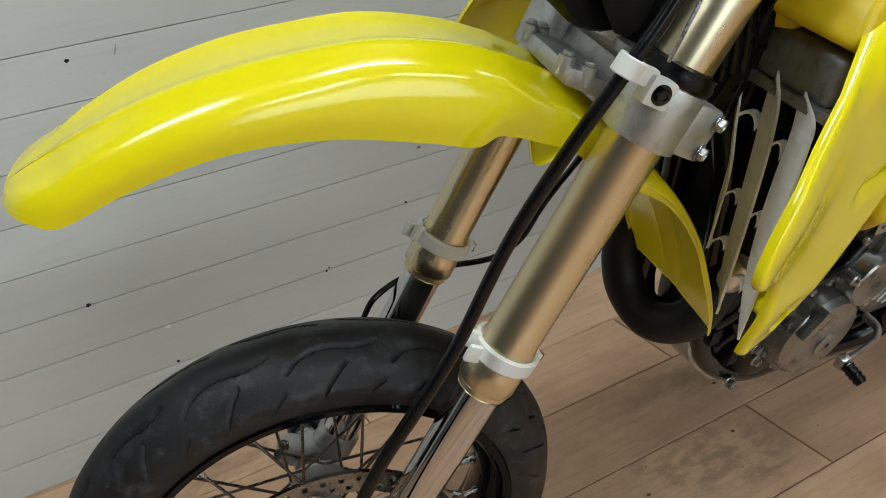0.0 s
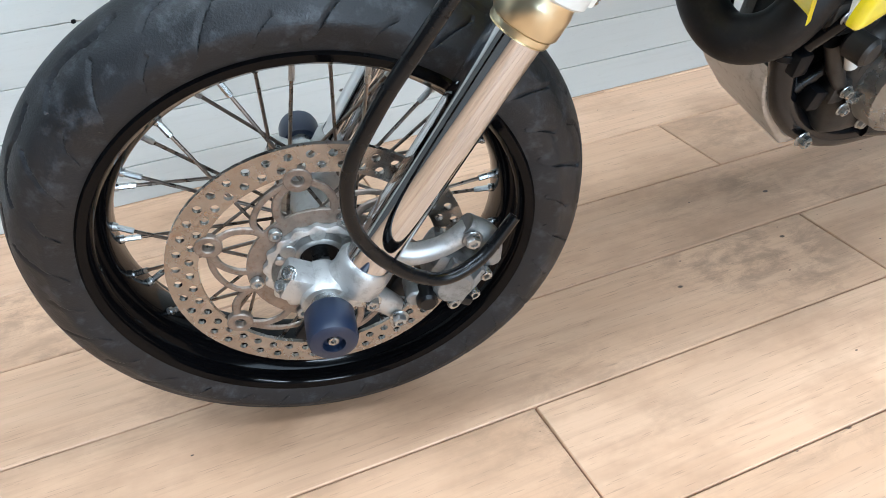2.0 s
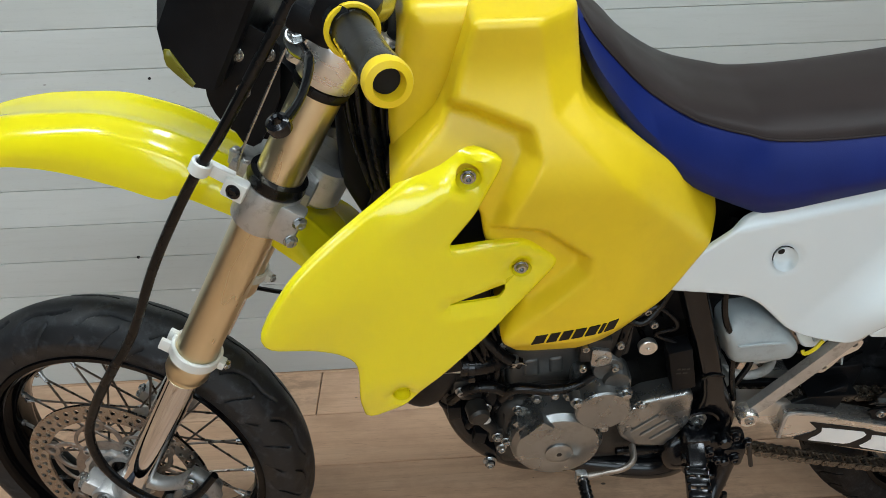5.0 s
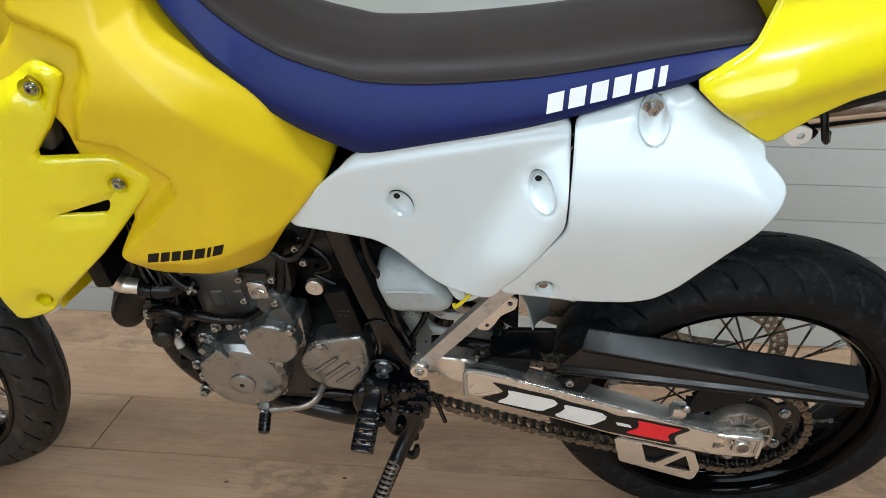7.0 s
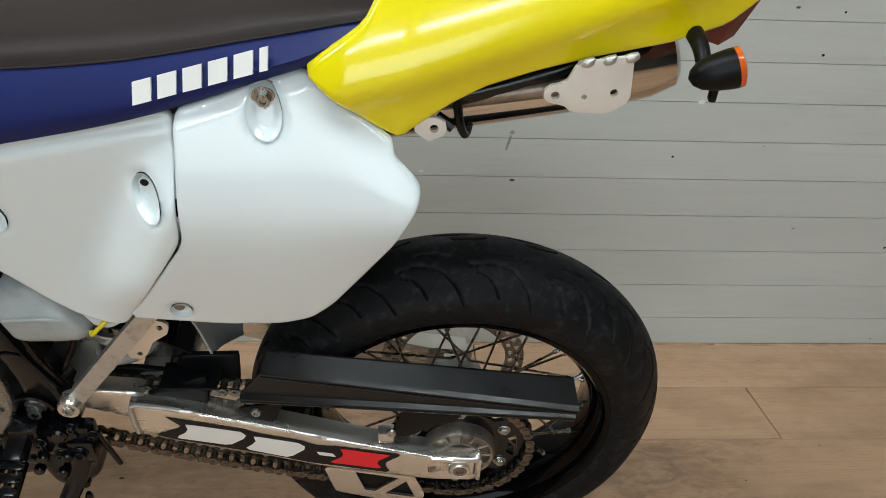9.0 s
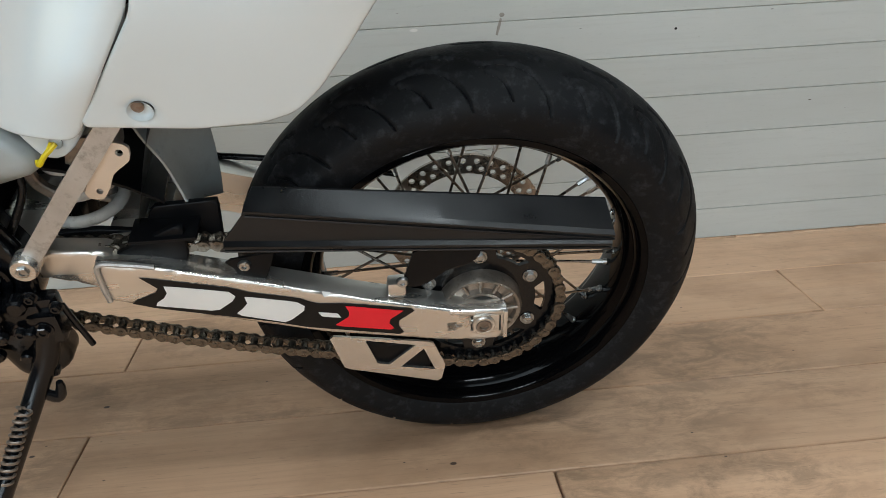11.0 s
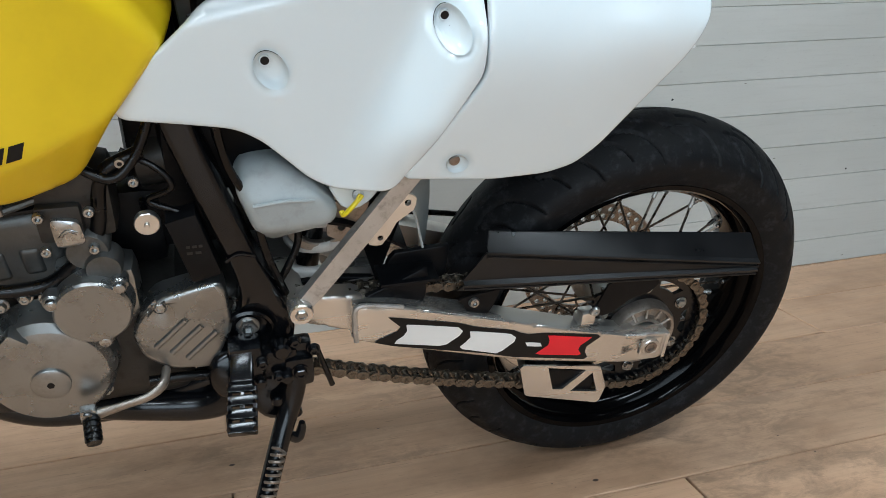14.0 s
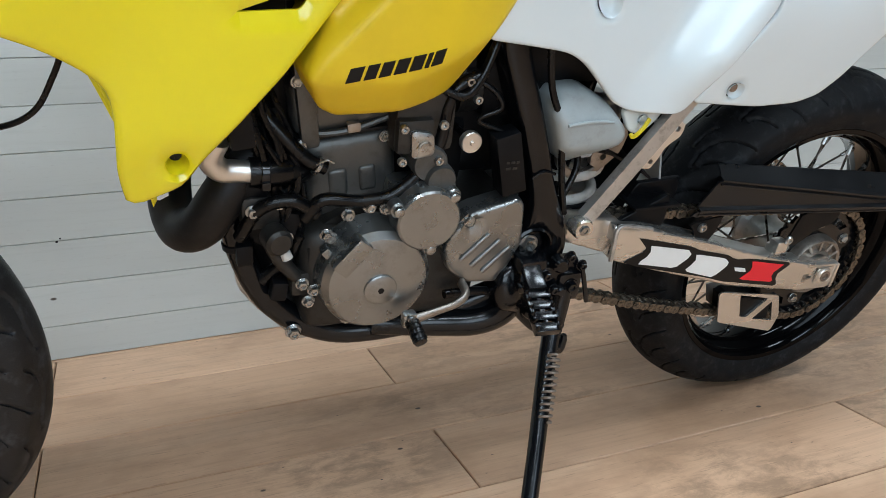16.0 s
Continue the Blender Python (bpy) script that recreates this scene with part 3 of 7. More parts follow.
STROKES_R = [[(-0.018, -0.084), (-0.013, -0.070), (-0.002, -0.052), (0.016, -0.036), (0.044, -0.028), (0.072, -0.032)], [(0.034, -0.072), (0.040, -0.058), (0.050, -0.046), (0.064, -0.040)], [(0.000, -0.018), (0.022, -0.012), (0.046, -0.014)]]


# front wheel
FW = STEERED @ Matrix.Translation((-0.065, 0, 0))
front_wheel = part("front_wheel", rim_geo(0.046), RIM_BLACK, bike, "front wheel with glossy black rim and drilled brake disc", FW)
part("tyre", moved(tyre_geo(0.297, 0.052, 0.222, strokes=STROKES_F, pitch=16, shoulder=(0.92, 0.042, 0.018)), Matrix.Translation((0, -0.004, 0))), DUST_SHEEN_RUBBER, front_wheel, "worn black road tyre with curved grooves", sharp=50)
hub_g = join(lathe([(0.012, -0.052), (0.030, -0.052), (0.041, -0.047), (0.041, -0.041), (0.026, -0.034), (0.020, -0.012), (0.020, 0.012), (0.026, 0.034), (0.040, 0.040), (0.040, 0.046), (0.024, 0.052), (0.012, 0.052)], (0, 0, 0), (0, 1, 0), 40),
             *[disc_of(0.0085, 0.016, (0.036 * math.cos(a), -0.066, 0.036 * math.sin(a)), (0, 1, 0)) for a in np.arange(6) * np.pi / 3])
part("hub", hub_g, ALU_CAST, front_wheel, "cast aluminium hub")
lace(front_wheel, 0.036, 0.200, -0.044, 0.042)
DISC_Y = -0.072
part("brake_disc", rotor(0.150, 0.119, DISC_Y, 44, (0.1275, 0.1400)), DISC, front_wheel, "drilled steel brake disc with light rust")


carrier = part("disc_carrier", ring(0.056, 0.074, 0.004, (0, DISC_Y, 0), (0, 1, 0), 0.0006, 60), RUST, front_wheel, "brown disc carrier")
for k in range(6):
    a, y = k * np.pi / 3 + 0.10, DISC_Y
    for sgn in (-1, 1):
        part("carrier_arm", tube([(r * math.cos(a + sgn * o), y + 0.002, r * math.sin(a + sgn * o)) for r, o in ((0.071, 0.36), (0.084, 0.33), (0.099, 0.22), (0.110, 0.06))], 0.0044, 8, 5, 0.6), RUST, carrier)
    part("carrier_arc", tube([(r * math.cos(a + o), y + 0.002, r * math.sin(a + o)) for r, o in ((0.110, 0.10), (0.105, 0.28), (0.098, 0.46), (0.088, 0.62), (0.074, 0.70))], 0.0034, 8, 5, 0.6), RUST, carrier)
    part("disc_button", ring(0.0058, 0.0135, 0.008, (0.113 * math.cos(a), y - 0.0015, 0.113 * math.sin(a)), (0, 1, 0), 0.001, 20), RUST, carrier)
    a += 0.54
    part("disc_bolt", socket((0.066 * math.cos(a), DISC_Y - 0.001, 0.066 * math.sin(a)), (0, -1, 0), 0.0068, 0.006), STEEL, front_wheel, "zinc bolt")
wave = [((0.0565 + 0.0022 * math.cos(18 * t)) * math.cos(t), (0.0565 + 0.0022 * math.cos(18 * t)) * math.sin(t)) for t in np.arange(144) * 2 * np.pi / 144]
part("hub_flange", plate(wave, DISC_Y - 0.007, DISC_Y + 0.002, 0.0015, [circle((0, 0), 0.0505, 44)], 0.0004, 0.003), ALU_CAST, front_wheel, "scalloped cast hub flange")
part("hub_bowl", lathe([(0.0510, -0.005), (0.0490, 0.004), (0.0445, 0.011), (0.0385, 0.015), (0.0300, 0.016), (0.0280, 0.008), (0.0265, 0.007), (0.0225, 0.007), (0.0212, 0.009), (0.0210, 0.020)], (0, DISC_Y, 0), (0, 1, 0), 48), ALU_CAST, front_wheel, "stained cast hub bowl")
for k in range(9):
    a = k * 2 * np.pi / 9
    part("hub_boss", disc_of(0.0062, 0.012, (0.0415 * math.cos(a), DISC_Y + 0.005, 0.0415 * math.sin(a)), (0, 1, 0), 0.002), ALU_CAST, front_wheel)
part("hub_bore", lathe([(0.0211, 0.010), (0.0185, 0.011), (0.0175, 0.017), (0.0, 0.017)], (0, DISC_Y, 0), (0, 1, 0), 36), BLACK_PLASTIC, front_wheel)

# rear wheel
RW = Matrix.Translation((1.641, 0.004, 0.3085))
rear_wheel = part("rear_wheel", rim_geo(0.056), RIM_BLACK, bike, "rear wheel with glossy black rim, sprocket and spokes", RW)
part("tyre", tyre_geo(0.309, 0.071, 0.222, strokes=STROKES_R, pitch=19), RUBBER, rear_wheel, "worn black road tyre with curved grooves", sharp=50)
part("hub", lathe([(0.014, -0.075), (0.040, -0.075), (0.050, -0.070), (0.054, -0.060), (0.052, -0.045), (0.034, -0.038), (0.030, 0.0), (0.034, 0.030), (0.046, 0.038), (0.046, 0.048), (0.028, 0.056), (0.014, 0.056)], (0, 0, 0), (0, 1, 0), 44), ALU_CAST, rear_wheel, "cast aluminium hub")
lace(rear_wheel, 0.046, 0.200, -0.046, 0.042)
part("brake_disc", rotor(0.115, 0.085, 0.080, 34, (0.0935, 0.1055)), DISC, rear_wheel, "drilled rear brake disc")


def sprocket_geo(r, teeth, y):
    out = []
    for k in range(teeth):
        for o, rr in ((-0.32, r - 0.004), (-0.12, r + 0.0045), (0.12, r + 0.0045), (0.32, r - 0.004)):
            a = (k + o) * 2 * np.pi / teeth
            out.append((rr * math.cos(a), rr * math.sin(a)))
    hs = [circle((0, 0), 0.052, 40)]
    for k in range(6):
        a0 = k * np.pi / 3
        seg = [(0.086 * math.cos(a0 + t), 0.086 * math.sin(a0 + t)) for t in np.linspace(-0.30, 0.30, 7)] + [(0.073 * math.cos(a0 + t), 0.073 * math.sin(a0 + t)) for t in np.linspace(0.22, -0.22, 5)]
        hs.append(np.array(seg))
    return panel(out, lambda x, z: y, thick=0.006, edge=0, step=0.010, holes=hs, corner=0.0006)


part("sprocket", sprocket_geo(0.104, 44, -0.087), BLACK_PAINT, rear_wheel, "black rear sprocket")
cush = part("sprocket_carrier", lathe([(0.024, 0.004), (0.030, 0.002), (0.033, 0.009), (0.044, 0.011), (0.046, 0.004), (0.050, 0.002), (0.053, 0.007), (0.054, 0.022), (0.024, 0.022)], (0, -0.108, 0), (0, 1, 0), 52), WORN_ALU, rear_wheel, "bright cast cush-drive carrier")
for a in np.arange(12) * np.pi / 6:
    part("rib", tube([(0.031 * math.cos(a), -0.103, 0.031 * math.sin(a)), (0.047 * math.cos(a), -0.103, 0.047 * math.sin(a))], 0.0026, 6, 1), WORN_ALU, cush)
for k in range(6):
    a = (k + 0.5) * np.pi / 3
    part("sprocket_bolt", bolt((0.074 * math.cos(a), -0.087, 0.074 * math.sin(a)), (0, -1, 0), 0.0072, 0.006), STEEL, rear_wheel, "zinc bolt")


# -- chain --
def chain_path():
    """Pitch line of the chain round both sprockets, in (x, z)."""
    front_c, fr, rear_c, rr = (1.045, 0.415), 0.040, (1.641, 0.3085), 0.104
    dx, dz = rear_c[0] - front_c[0], rear_c[1] - front_c[1]
    base = math.atan2(dz, dx)
    k = math.asin((rr - fr) / math.hypot(dx, dz))
    pts = []
    for t in np.linspace(base + np.pi / 2 + k, base + np.pi * 1.5 - k, 12):
        pts.append((front_c[0] + fr * math.cos(t), front_c[1] + fr * math.sin(t)))
    lo0, lo1 = pts[-1], (rear_c[0] + rr * math.cos(base - np.pi / 2 - k), rear_c[1] + rr * math.sin(base - np.pi / 2 - k))
    for t in np.linspace(0, 1, 24)[1:-1]:
        pts.append((lo0[0] + t * (lo1[0] - lo0[0]), lo0[1] + t * (lo1[1] - lo0[1]) - 0.016 * math.sin(np.pi * t)))
    for t in np.linspace(base - np.pi / 2 - k, base + np.pi / 2 + k, 30):
        pts.append((rear_c[0] + rr * math.cos(t), rear_c[1] + rr * math.sin(t)))
    up0, up1 = pts[-1], pts[0]
    for t in np.linspace(0, 1, 24)[1:-1]:
        pts.append((up0[0] + t * (up1[0] - up0[0]), up0[1] + t * (up1[1] - up0[1]) + 0.004 * math.sin(np.pi * t)))
    return np.array(pts)


PITCH = 0.01588
cp = chain_path()
cp = np.vstack([cp, cp[:1]])
cd = np.r_[0, np.cumsum(np.linalg.norm(np.diff(cp, axis=0), axis=1))]
links = int(cd[-1] / PITCH) // 2 * 2
cs = np.linspace(0, cd[-1], links + 1)
cx, cz = np.interp(cs, cd, cp[:, 0]), np.interp(cs, cd, cp[:, 1])
CHAIN_Y = -0.084


def link_geo(half_w, plate_r):
    g = []
    for y in (-half_w, half_w):
        o = [(-PITCH / 2 + plate_r * math.cos(a), plate_r * math.sin(a)) for a in np.linspace(np.pi / 2, np.pi * 1.5, 7)]
        o += [(0, -plate_r * 0.72)] + [(PITCH / 2 + plate_r * math.cos(a), plate_r * math.sin(a)) for a in np.linspace(-np.pi / 2, np.pi / 2, 7)] + [(0, plate_r * 0.72)]
        n = len(o)
        v = [(p[0], y - 0.0009, p[1]) for p in o] + [(p[0], y + 0.0009, p[1]) for p in o]
        f = [tuple(range(n))[::-1], tuple(range(n, 2 * n))] + [(i, (i + 1) % n, (i + 1) % n + n, i + n) for i in range(n)]
        g.append((np.array(v), f))
    for x in (-PITCH / 2, PITCH / 2):
        g.append(lathe([(0, -half_w - 0.002), (0.0026, -half_w - 0.002), (0.0026, half_w + 0.002), (0, half_w + 0.002)], (x, 0, 0), (0, 1, 0), 8))
    return join(*g)


outer_link, inner_link = mesh_of("link", link_geo(0.0095, 0.0072), CHAIN), mesh_of("link", link_geo(0.0068, 0.0072), CHAIN)
roller = [lathe([(0, -0.006), (0.005, -0.006), (0.005, 0.006), (0, 0.006)], (cx[i], CHAIN_Y, cz[i]), (0, 1, 0), 8) for i in range(links)]
chain = part("drive_chain", join(*roller), CHAIN, bike, "oily steel roller chain")
for i in range(links):
    x, z = (cx[i] + cx[i + 1]) / 2, (cz[i] + cz[i + 1]) / 2
    a = math.atan2(cz[i + 1] - cz[i], cx[i + 1] - cx[i])
    part("link", outer_link if i % 2 else inner_link, CHAIN, chain, "", Matrix.Translation((x, CHAIN_Y, z)) @ Matrix.Rotation(-a, 4, "Y"))

# -- front fork, in the steering frame --
fork_l, fork_r = None, None
for side, nm in ((-1, "left"), (1, "right")):
    y = 0.1 * side
    c = (-0.040, y)
    outer = lathe([(0.0245, 0.318), (0.0285, 0.318), (0.0300, 0.320), (0.0300, 0.338), (0.0295, 0.341), (0.0285, 0.344), (0.0285, 0.372), (0.0272, 0.376), (0.0272, 0.604), (0.0280, 0.608), (0.0280, 0.655), (0.0272, 0.660),
                   (0.0268, 0.785), (0.0256, 0.790), (0.0256, 0.858), (0.0245, 0.860)], (c[0], c[1], 0), (0, 0, 1), 48)
    leg = part("fork_leg", outer, GOLD, bike, "gold anodised upside-down fork tube", STEERED)
    part("chrome_tube", lathe([(0.0235, 0.025), (0.0235, 0.320)], (c[0], c[1], 0), (0, 0, 1), 48), CHROME, leg, "polished chrome fork tube")
    part("fork_cap", join(lathe([(0.0255, 0.855), (0.0268, 0.858), (0.0268, 0.872), (0.0240, 0.876), (0.0, 0.876)], (c[0], c[1], 0), (0, 0, 1), 40), lathe([(0.0135, 0.876), (0.0135, 0.889), (0.011, 0.891), (0, 0.891)], (c[0], c[1], 0), (0, 0, 1), 6),
         disc_of(0.005, 0.012, (c[0], c[1], 0.889), (0, 0, 1))), GOLD, leg, "gold fork cap with hexagon nut")
    part("dust_seal", ring(0.0245, 0.0272, 0.009, (c[0], c[1], 0.3095), (0, 0, 1), 0.002, 40), GOLD, leg)
    clip = join(ring(0.0287, 0.0345, 0.018, (c[0], c[1], 0.350), (0, 0, 1), 0.002, 44), box((0.012, 0.007, 0.018), (c[0] - 0.036, c[1] - 0.006 * side, 0.361), None, 0.0015),
                box((0.016, 0.006, 0.018), (c[0] - 0.038, c[1] + 0.010 * side, 0.355), None, 0.0015), box((0.012, 0.014, 0.014), (c[0] + 0.036, c[1], 0.358), None, 0.003))
    cl = part("guard_clip", clip, NYLON, leg, "white nylon clamp ring")
    part("clip_bolt", bolt((c[0] + 0.042, c[1] + 0.002, 0.358), (0.6, -0.5, 0), 0.0055, 0.006), STEEL, leg)
    # rubber rings round the tube, above the lower clamp and below the upper one
    part("rubber_ring", lathe([(0.0272, 0.658), (0.0335, 0.657), (0.0350, 0.662), (0.0335, 0.667), (0.0338, 0.672), (0.0272, 0.674)], (c[0], c[1], 0), (0, 0, 1), 44), HOSE, leg, "black rubber bumper ring")
    part("rubber_ring", lathe([(0.0262, 0.790), (0.0300, 0.789), (0.0312, 0.794), (0.0300, 0.799), (0.0262, 0.800)], (c[0], c[1], 0), (0, 0, 1), 40), HOSE, leg, "black rubber bumper ring")
    # axle casting at the bottom
    foot = join(lathe([(0.0, 0.008), (0.020, 0.008), (0.028, 0.014), (0.0285, 0.040), (0.0245, 0.046), (0.0235, 0.046)], (c[0], c[1], 0), (0, 0, 1), 36),
                tube([(c[0], c[1], 0.030), (c[0] - 0.010, c[1], 0.004), (-0.065, c[1], -0.002)], [0.026, 0.025, 0.021], 20, 6),
                lathe([(0.0, 0.0), (0.022, 0.0), (0.0245, 0.004), (0.0245, 0.036), (0.022, 0.040), (0.0, 0.040)], (-0.065, c[1] - 0.022, -0.004), (0, 1, 0), 32),
                box((0.034, 0.034, 0.030), (-0.092, c[1], -0.002), None, 0.006))
    ft = part("axle_clamp", foot, ALU_CAST, leg, "cast aluminium axle clamp with stains")
    for dz in (-0.007, 0.010):
        part("pinch_bolt", bolt((-0.108, c[1] - 0.008, dz + 0.001), (-0.75, -0.5, 0.35), 0.0062, 0.007), STEEL, leg, "zinc bolt")
    if side < 0:
        fork_l = leg
    else:
        fork_r = leg


def puck(side):
    y = 0.122 * side
    ax = (0, side, 0)
    at = (-0.065, y, -0.002)
    return join(lathe([(0.0, 0.0), (0.0155, 0.0), (0.0155, 0.014), (0.0, 0.014)], at, ax, 28)), lathe([(0.0155, 0.012), (0.0215, 0.012), (0.0240, 0.016), (0.0240, 0.045), (0.0225, 0.050), (0.0190, 0.052), (0.0110, 0.052), (0.0105, 0.044), (0.0, 0.044)], at, ax, 36), socket((-0.065, y + side * 0.043, -0.002), ax, 0.0058, 0.006)


for side, leg in ((-1, fork_l), (1, fork_r)):
    sp_, pk, bo = puck(side)
    part("crash_puck", pk, BLUE_NYLON, leg, "dark blue nylon axle crash puck")
    part("puck_spacer", sp_, STEEL, leg)
    part("puck_bolt", bo, STEEL, leg, "recessed steel bolt")

# axle
part("front_axle", lathe([(0.0, -0.13), (0.009, -0.13), (0.009, 0.13), (0.0, 0.13)], (-0.065, 0, 0), (0, 1, 0), 20), STEEL, bike, "", STEERED)


# triple clamps
def triple(name, z0, z1, r, web, lug, mat, label):
    main = None
    for s in (-1, 1):
        g = join(lathe([(r - 0.006, z0), (r - 0.001, z0), (r, z0 + 0.003), (r, z1 - 0.003), (r - 0.001, z1), (r - 0.006, z1)], (-0.040, 0.1 * s, 0), (0, 0, 1), 44),
                 box((0.030, 0.024, z1 - z0 - 0.006), (lug, 0.118 * s if lug > -0.02 else 0.098 * s - 0.006, (z0 + z1) / 2), None, 0.005))
        if main is None:
            main = part(name, g, mat, bike, label, STEERED)
        else:
            part("clamp_ring", g, mat, main)
    part("clamp_web", box((web, 0.15, (z1 - z0) * 0.62), (-0.022, 0, (z0 + z1) / 2), None, 0.008), mat, main)
    part("stem_boss", lathe([(0.0, z0 - 0.004), (0.026, z0 - 0.004), (0.033, z0 + 0.004), (0.033, z1), (0.0, z1)], (0.002, 0, 0), (0, 0, 1), 32), mat, main)
    return main


lower_clamp = triple("lower_fork_clamp", 0.602, 0.656, 0.0345, 0.05, -0.008, ALU_CAST, "cast aluminium lower fork clamp")
upper_clamp = triple("upper_fork_clamp", 0.802, 0.846, 0.0330, 0.045, -0.068, ALU, "machined aluminium upper fork clamp")
for zz in (0.615, 0.643):
    for s in (-1, 1):
        part("clamp_bolt", bolt((0.004, 0.128 * s, zz), (0.55, 0.85 * s, 0), 0.0065, 0.007), STEEL, lower_clamp, "zinc bolt")
for zz in (0.815, 0.833):
    for s in (-1, 1):
        part("clamp_bolt", socket((-0.078, 0.098 * s - 0.012, zz), (-0.75, -0.65, 0), 0.0072, 0.007), STEEL, upper_clamp)
stay = part("fender_stay", box((0.060, 0.110, 0.018), (-0.072, 0.0, 0.618), None, 0.006), ALU_CAST, lower_clamp, "cast fender mounting plate")
for x, y in ((-0.080, -0.050), (-0.098, -0.040), (-0.080, 0.050), (-0.098, 0.040)):
    part("stay_lug", join(tube([(x, y, 0.616), (x - 0.004, y, 0.632)], [0.0085, 0.0075], 14, 1), disc_of(0.005, 0.004, (x - 0.004, y, 0.632), (-0.2, 0, 1), 0.001)), ALU_CAST, stay)

# brake hose, its white guide, and the caliper
hose = part("brake_hose", tube([(-0.095, -0.125, 0.90), (-0.108, -0.138, 0.72), (-0.116, -0.140, 0.655), (-0.122, -0.136, 0.58), (-0.124, -0.132, 0.487), (-0.118, -0.134, 0.375), (-0.124, -0.138, 0.30), (-0.128, -0.138, 0.225), (-0.121, -0.138, 0.156), (-0.089, -0.138, 0.104),
            (-0.037, -0.138, 0.076), (0.018, -0.134, 0.071), (0.050, -0.124, 0.100), (0.062, -0.112, 0.150)],
            [0.0062] * 5 + [0.0062, 0.0068, 0.0068, 0.0068, 0.0068, 0.0068, 0.0068, 0.0068, 0.0060], 14, 8), HOSE, bike, "black brake hose looped down to the caliper", STEERED)
guide = part("hose_guide", join(ring(0.0075, 0.0115, 0.016, (-0.116, -0.139, 0.650), (0.05, 0, 1), 0.001, 26), box((0.034, 0.010, 0.016), (-0.097, -0.128, 0.655), None, 0.002),
             box((0.026, 0.016, 0.024), (-0.074, -0.131, 0.648), pose(0, 0, 0), 0.003)), NYLON, bike, "white nylon hose guide", STEERED)
part("guide_bolt", bolt((-0.074, -0.139, 0.648), (-0.15, -1, 0), 0.0065, 0.006), BLACK_PAINT, guide, "black hexagon bolt")
part("guard_wire", tube([(-0.085, -0.12, 0.83), (-0.084, -0.128, 0.76), (-0.083, -0.134, 0.70), (-0.080, -0.133, 0.672)], 0.0016, 6, 5), STEEL, hose)

caliper = part("brake_caliper", join(box((0.062, 0.050, 0.040), (0.052, -0.085, 0.060), pose(0, 0, 0, 0, 0, 0), 0.010), disc_of(0.021, 0.028, (0.050, -0.122, 0.052), (0, 1, 0), 0.004), box((0.030, 0.046, 0.060), (0.070, -0.084, 0.048), None, 0.009),
               tube([(0.028, -0.100, 0.118), (0.060, -0.100, 0.110), (0.080, -0.098, 0.085)], [0.011, 0.013, 0.011], 12, 5), disc_of(0.010, 0.03, (0.022, -0.118, 0.024), (0, 1, 0), 0.002)), CALIPER, bike, "grimy cast aluminium brake caliper", STEERED)
part("caliper_bracket", join(tube([(-0.030, -0.100, 0.060), (-0.004, -0.102, 0.066), (0.020, -0.102, 0.085), (0.036, -0.100, 0.112)], [0.014, 0.012, 0.011, 0.012], 12, 6), tube([(-0.046, -0.104, 0.005), (-0.015, -0.104, 0.004), (0.016, -0.102, -0.006)], [0.017, 0.014, 0.012], 12, 6)), ALU_CAST, caliper)
for at in ((0.036, -0.113, 0.112), (0.018, -0.116, -0.006), (-0.022, -0.118, 0.010)):
    part("caliper_bolt", bolt(at, (0, -1, 0), 0.0075, 0.009), STEEL, caliper, "zinc bolt")
for k in range(3):
    part("caliper_rib", box((0.006, 0.010, 0.052), (0.036 + 0.016 * k, -0.113, 0.056), pose(0, 0, 0), 0.002), CALIPER, caliper)
for at in ((0.062, -0.110, 0.030), (0.074, -0.108, 0.075), (0.084, -0.100, 0.040)):
    part("caliper_bolt", socket(at, (0.2, -1, 0), 0.0068, 0.010), STEEL, caliper, "zinc bolt")
# Black bar stands in for the shade of a gap in the casting.
part("caliper_gap_shade", box((0.056, 0.012, 0.010), (0.056, -0.110, 0.034), None, 0.003), PAINT_BLACK, caliper)
part("slider_boot", disc_of(0.011, 0.024, (0.030, -0.128, 0.030), (0, 1, 0), 0.003), HOSE, caliper, "black rubber boot")
for size, at in (((0.045, 0.010, 0.030), (0.030, -0.083, 0.012)), ((0.045, 0.008, 0.028), (-0.030, -0.080, -0.085))):
    part("brake_pad", box(size, at, None, 0.002), BLACK_PLASTIC, caliper)
part("bleed_screw", join(lathe([(0, 0), (0.005, 0), (0.005, 0.008), (0.003, 0.009), (0.003, 0.018), (0, 0.019)], (0.082, -0.090, 0.056), (0.9, -0.3, 0.2), 10)), RUST, caliper)


part("sensor_cable", tube([(-0.085, 0.100, 0.222), (-0.082, 0.105, 0.253), (-0.055, 0.118, 0.280), (-0.020, 0.120, 0.305), (0.035, 0.100, 0.348), (0.060, 0.100, 0.384), (0.063, 0.100, 0.430), (0.060, 0.090, 0.470), (0.045, 0.060, 0.530), (0.020, 0.030, 0.600)], 0.0038, 8, 6), HOSE, fork_r, "thin black cable")


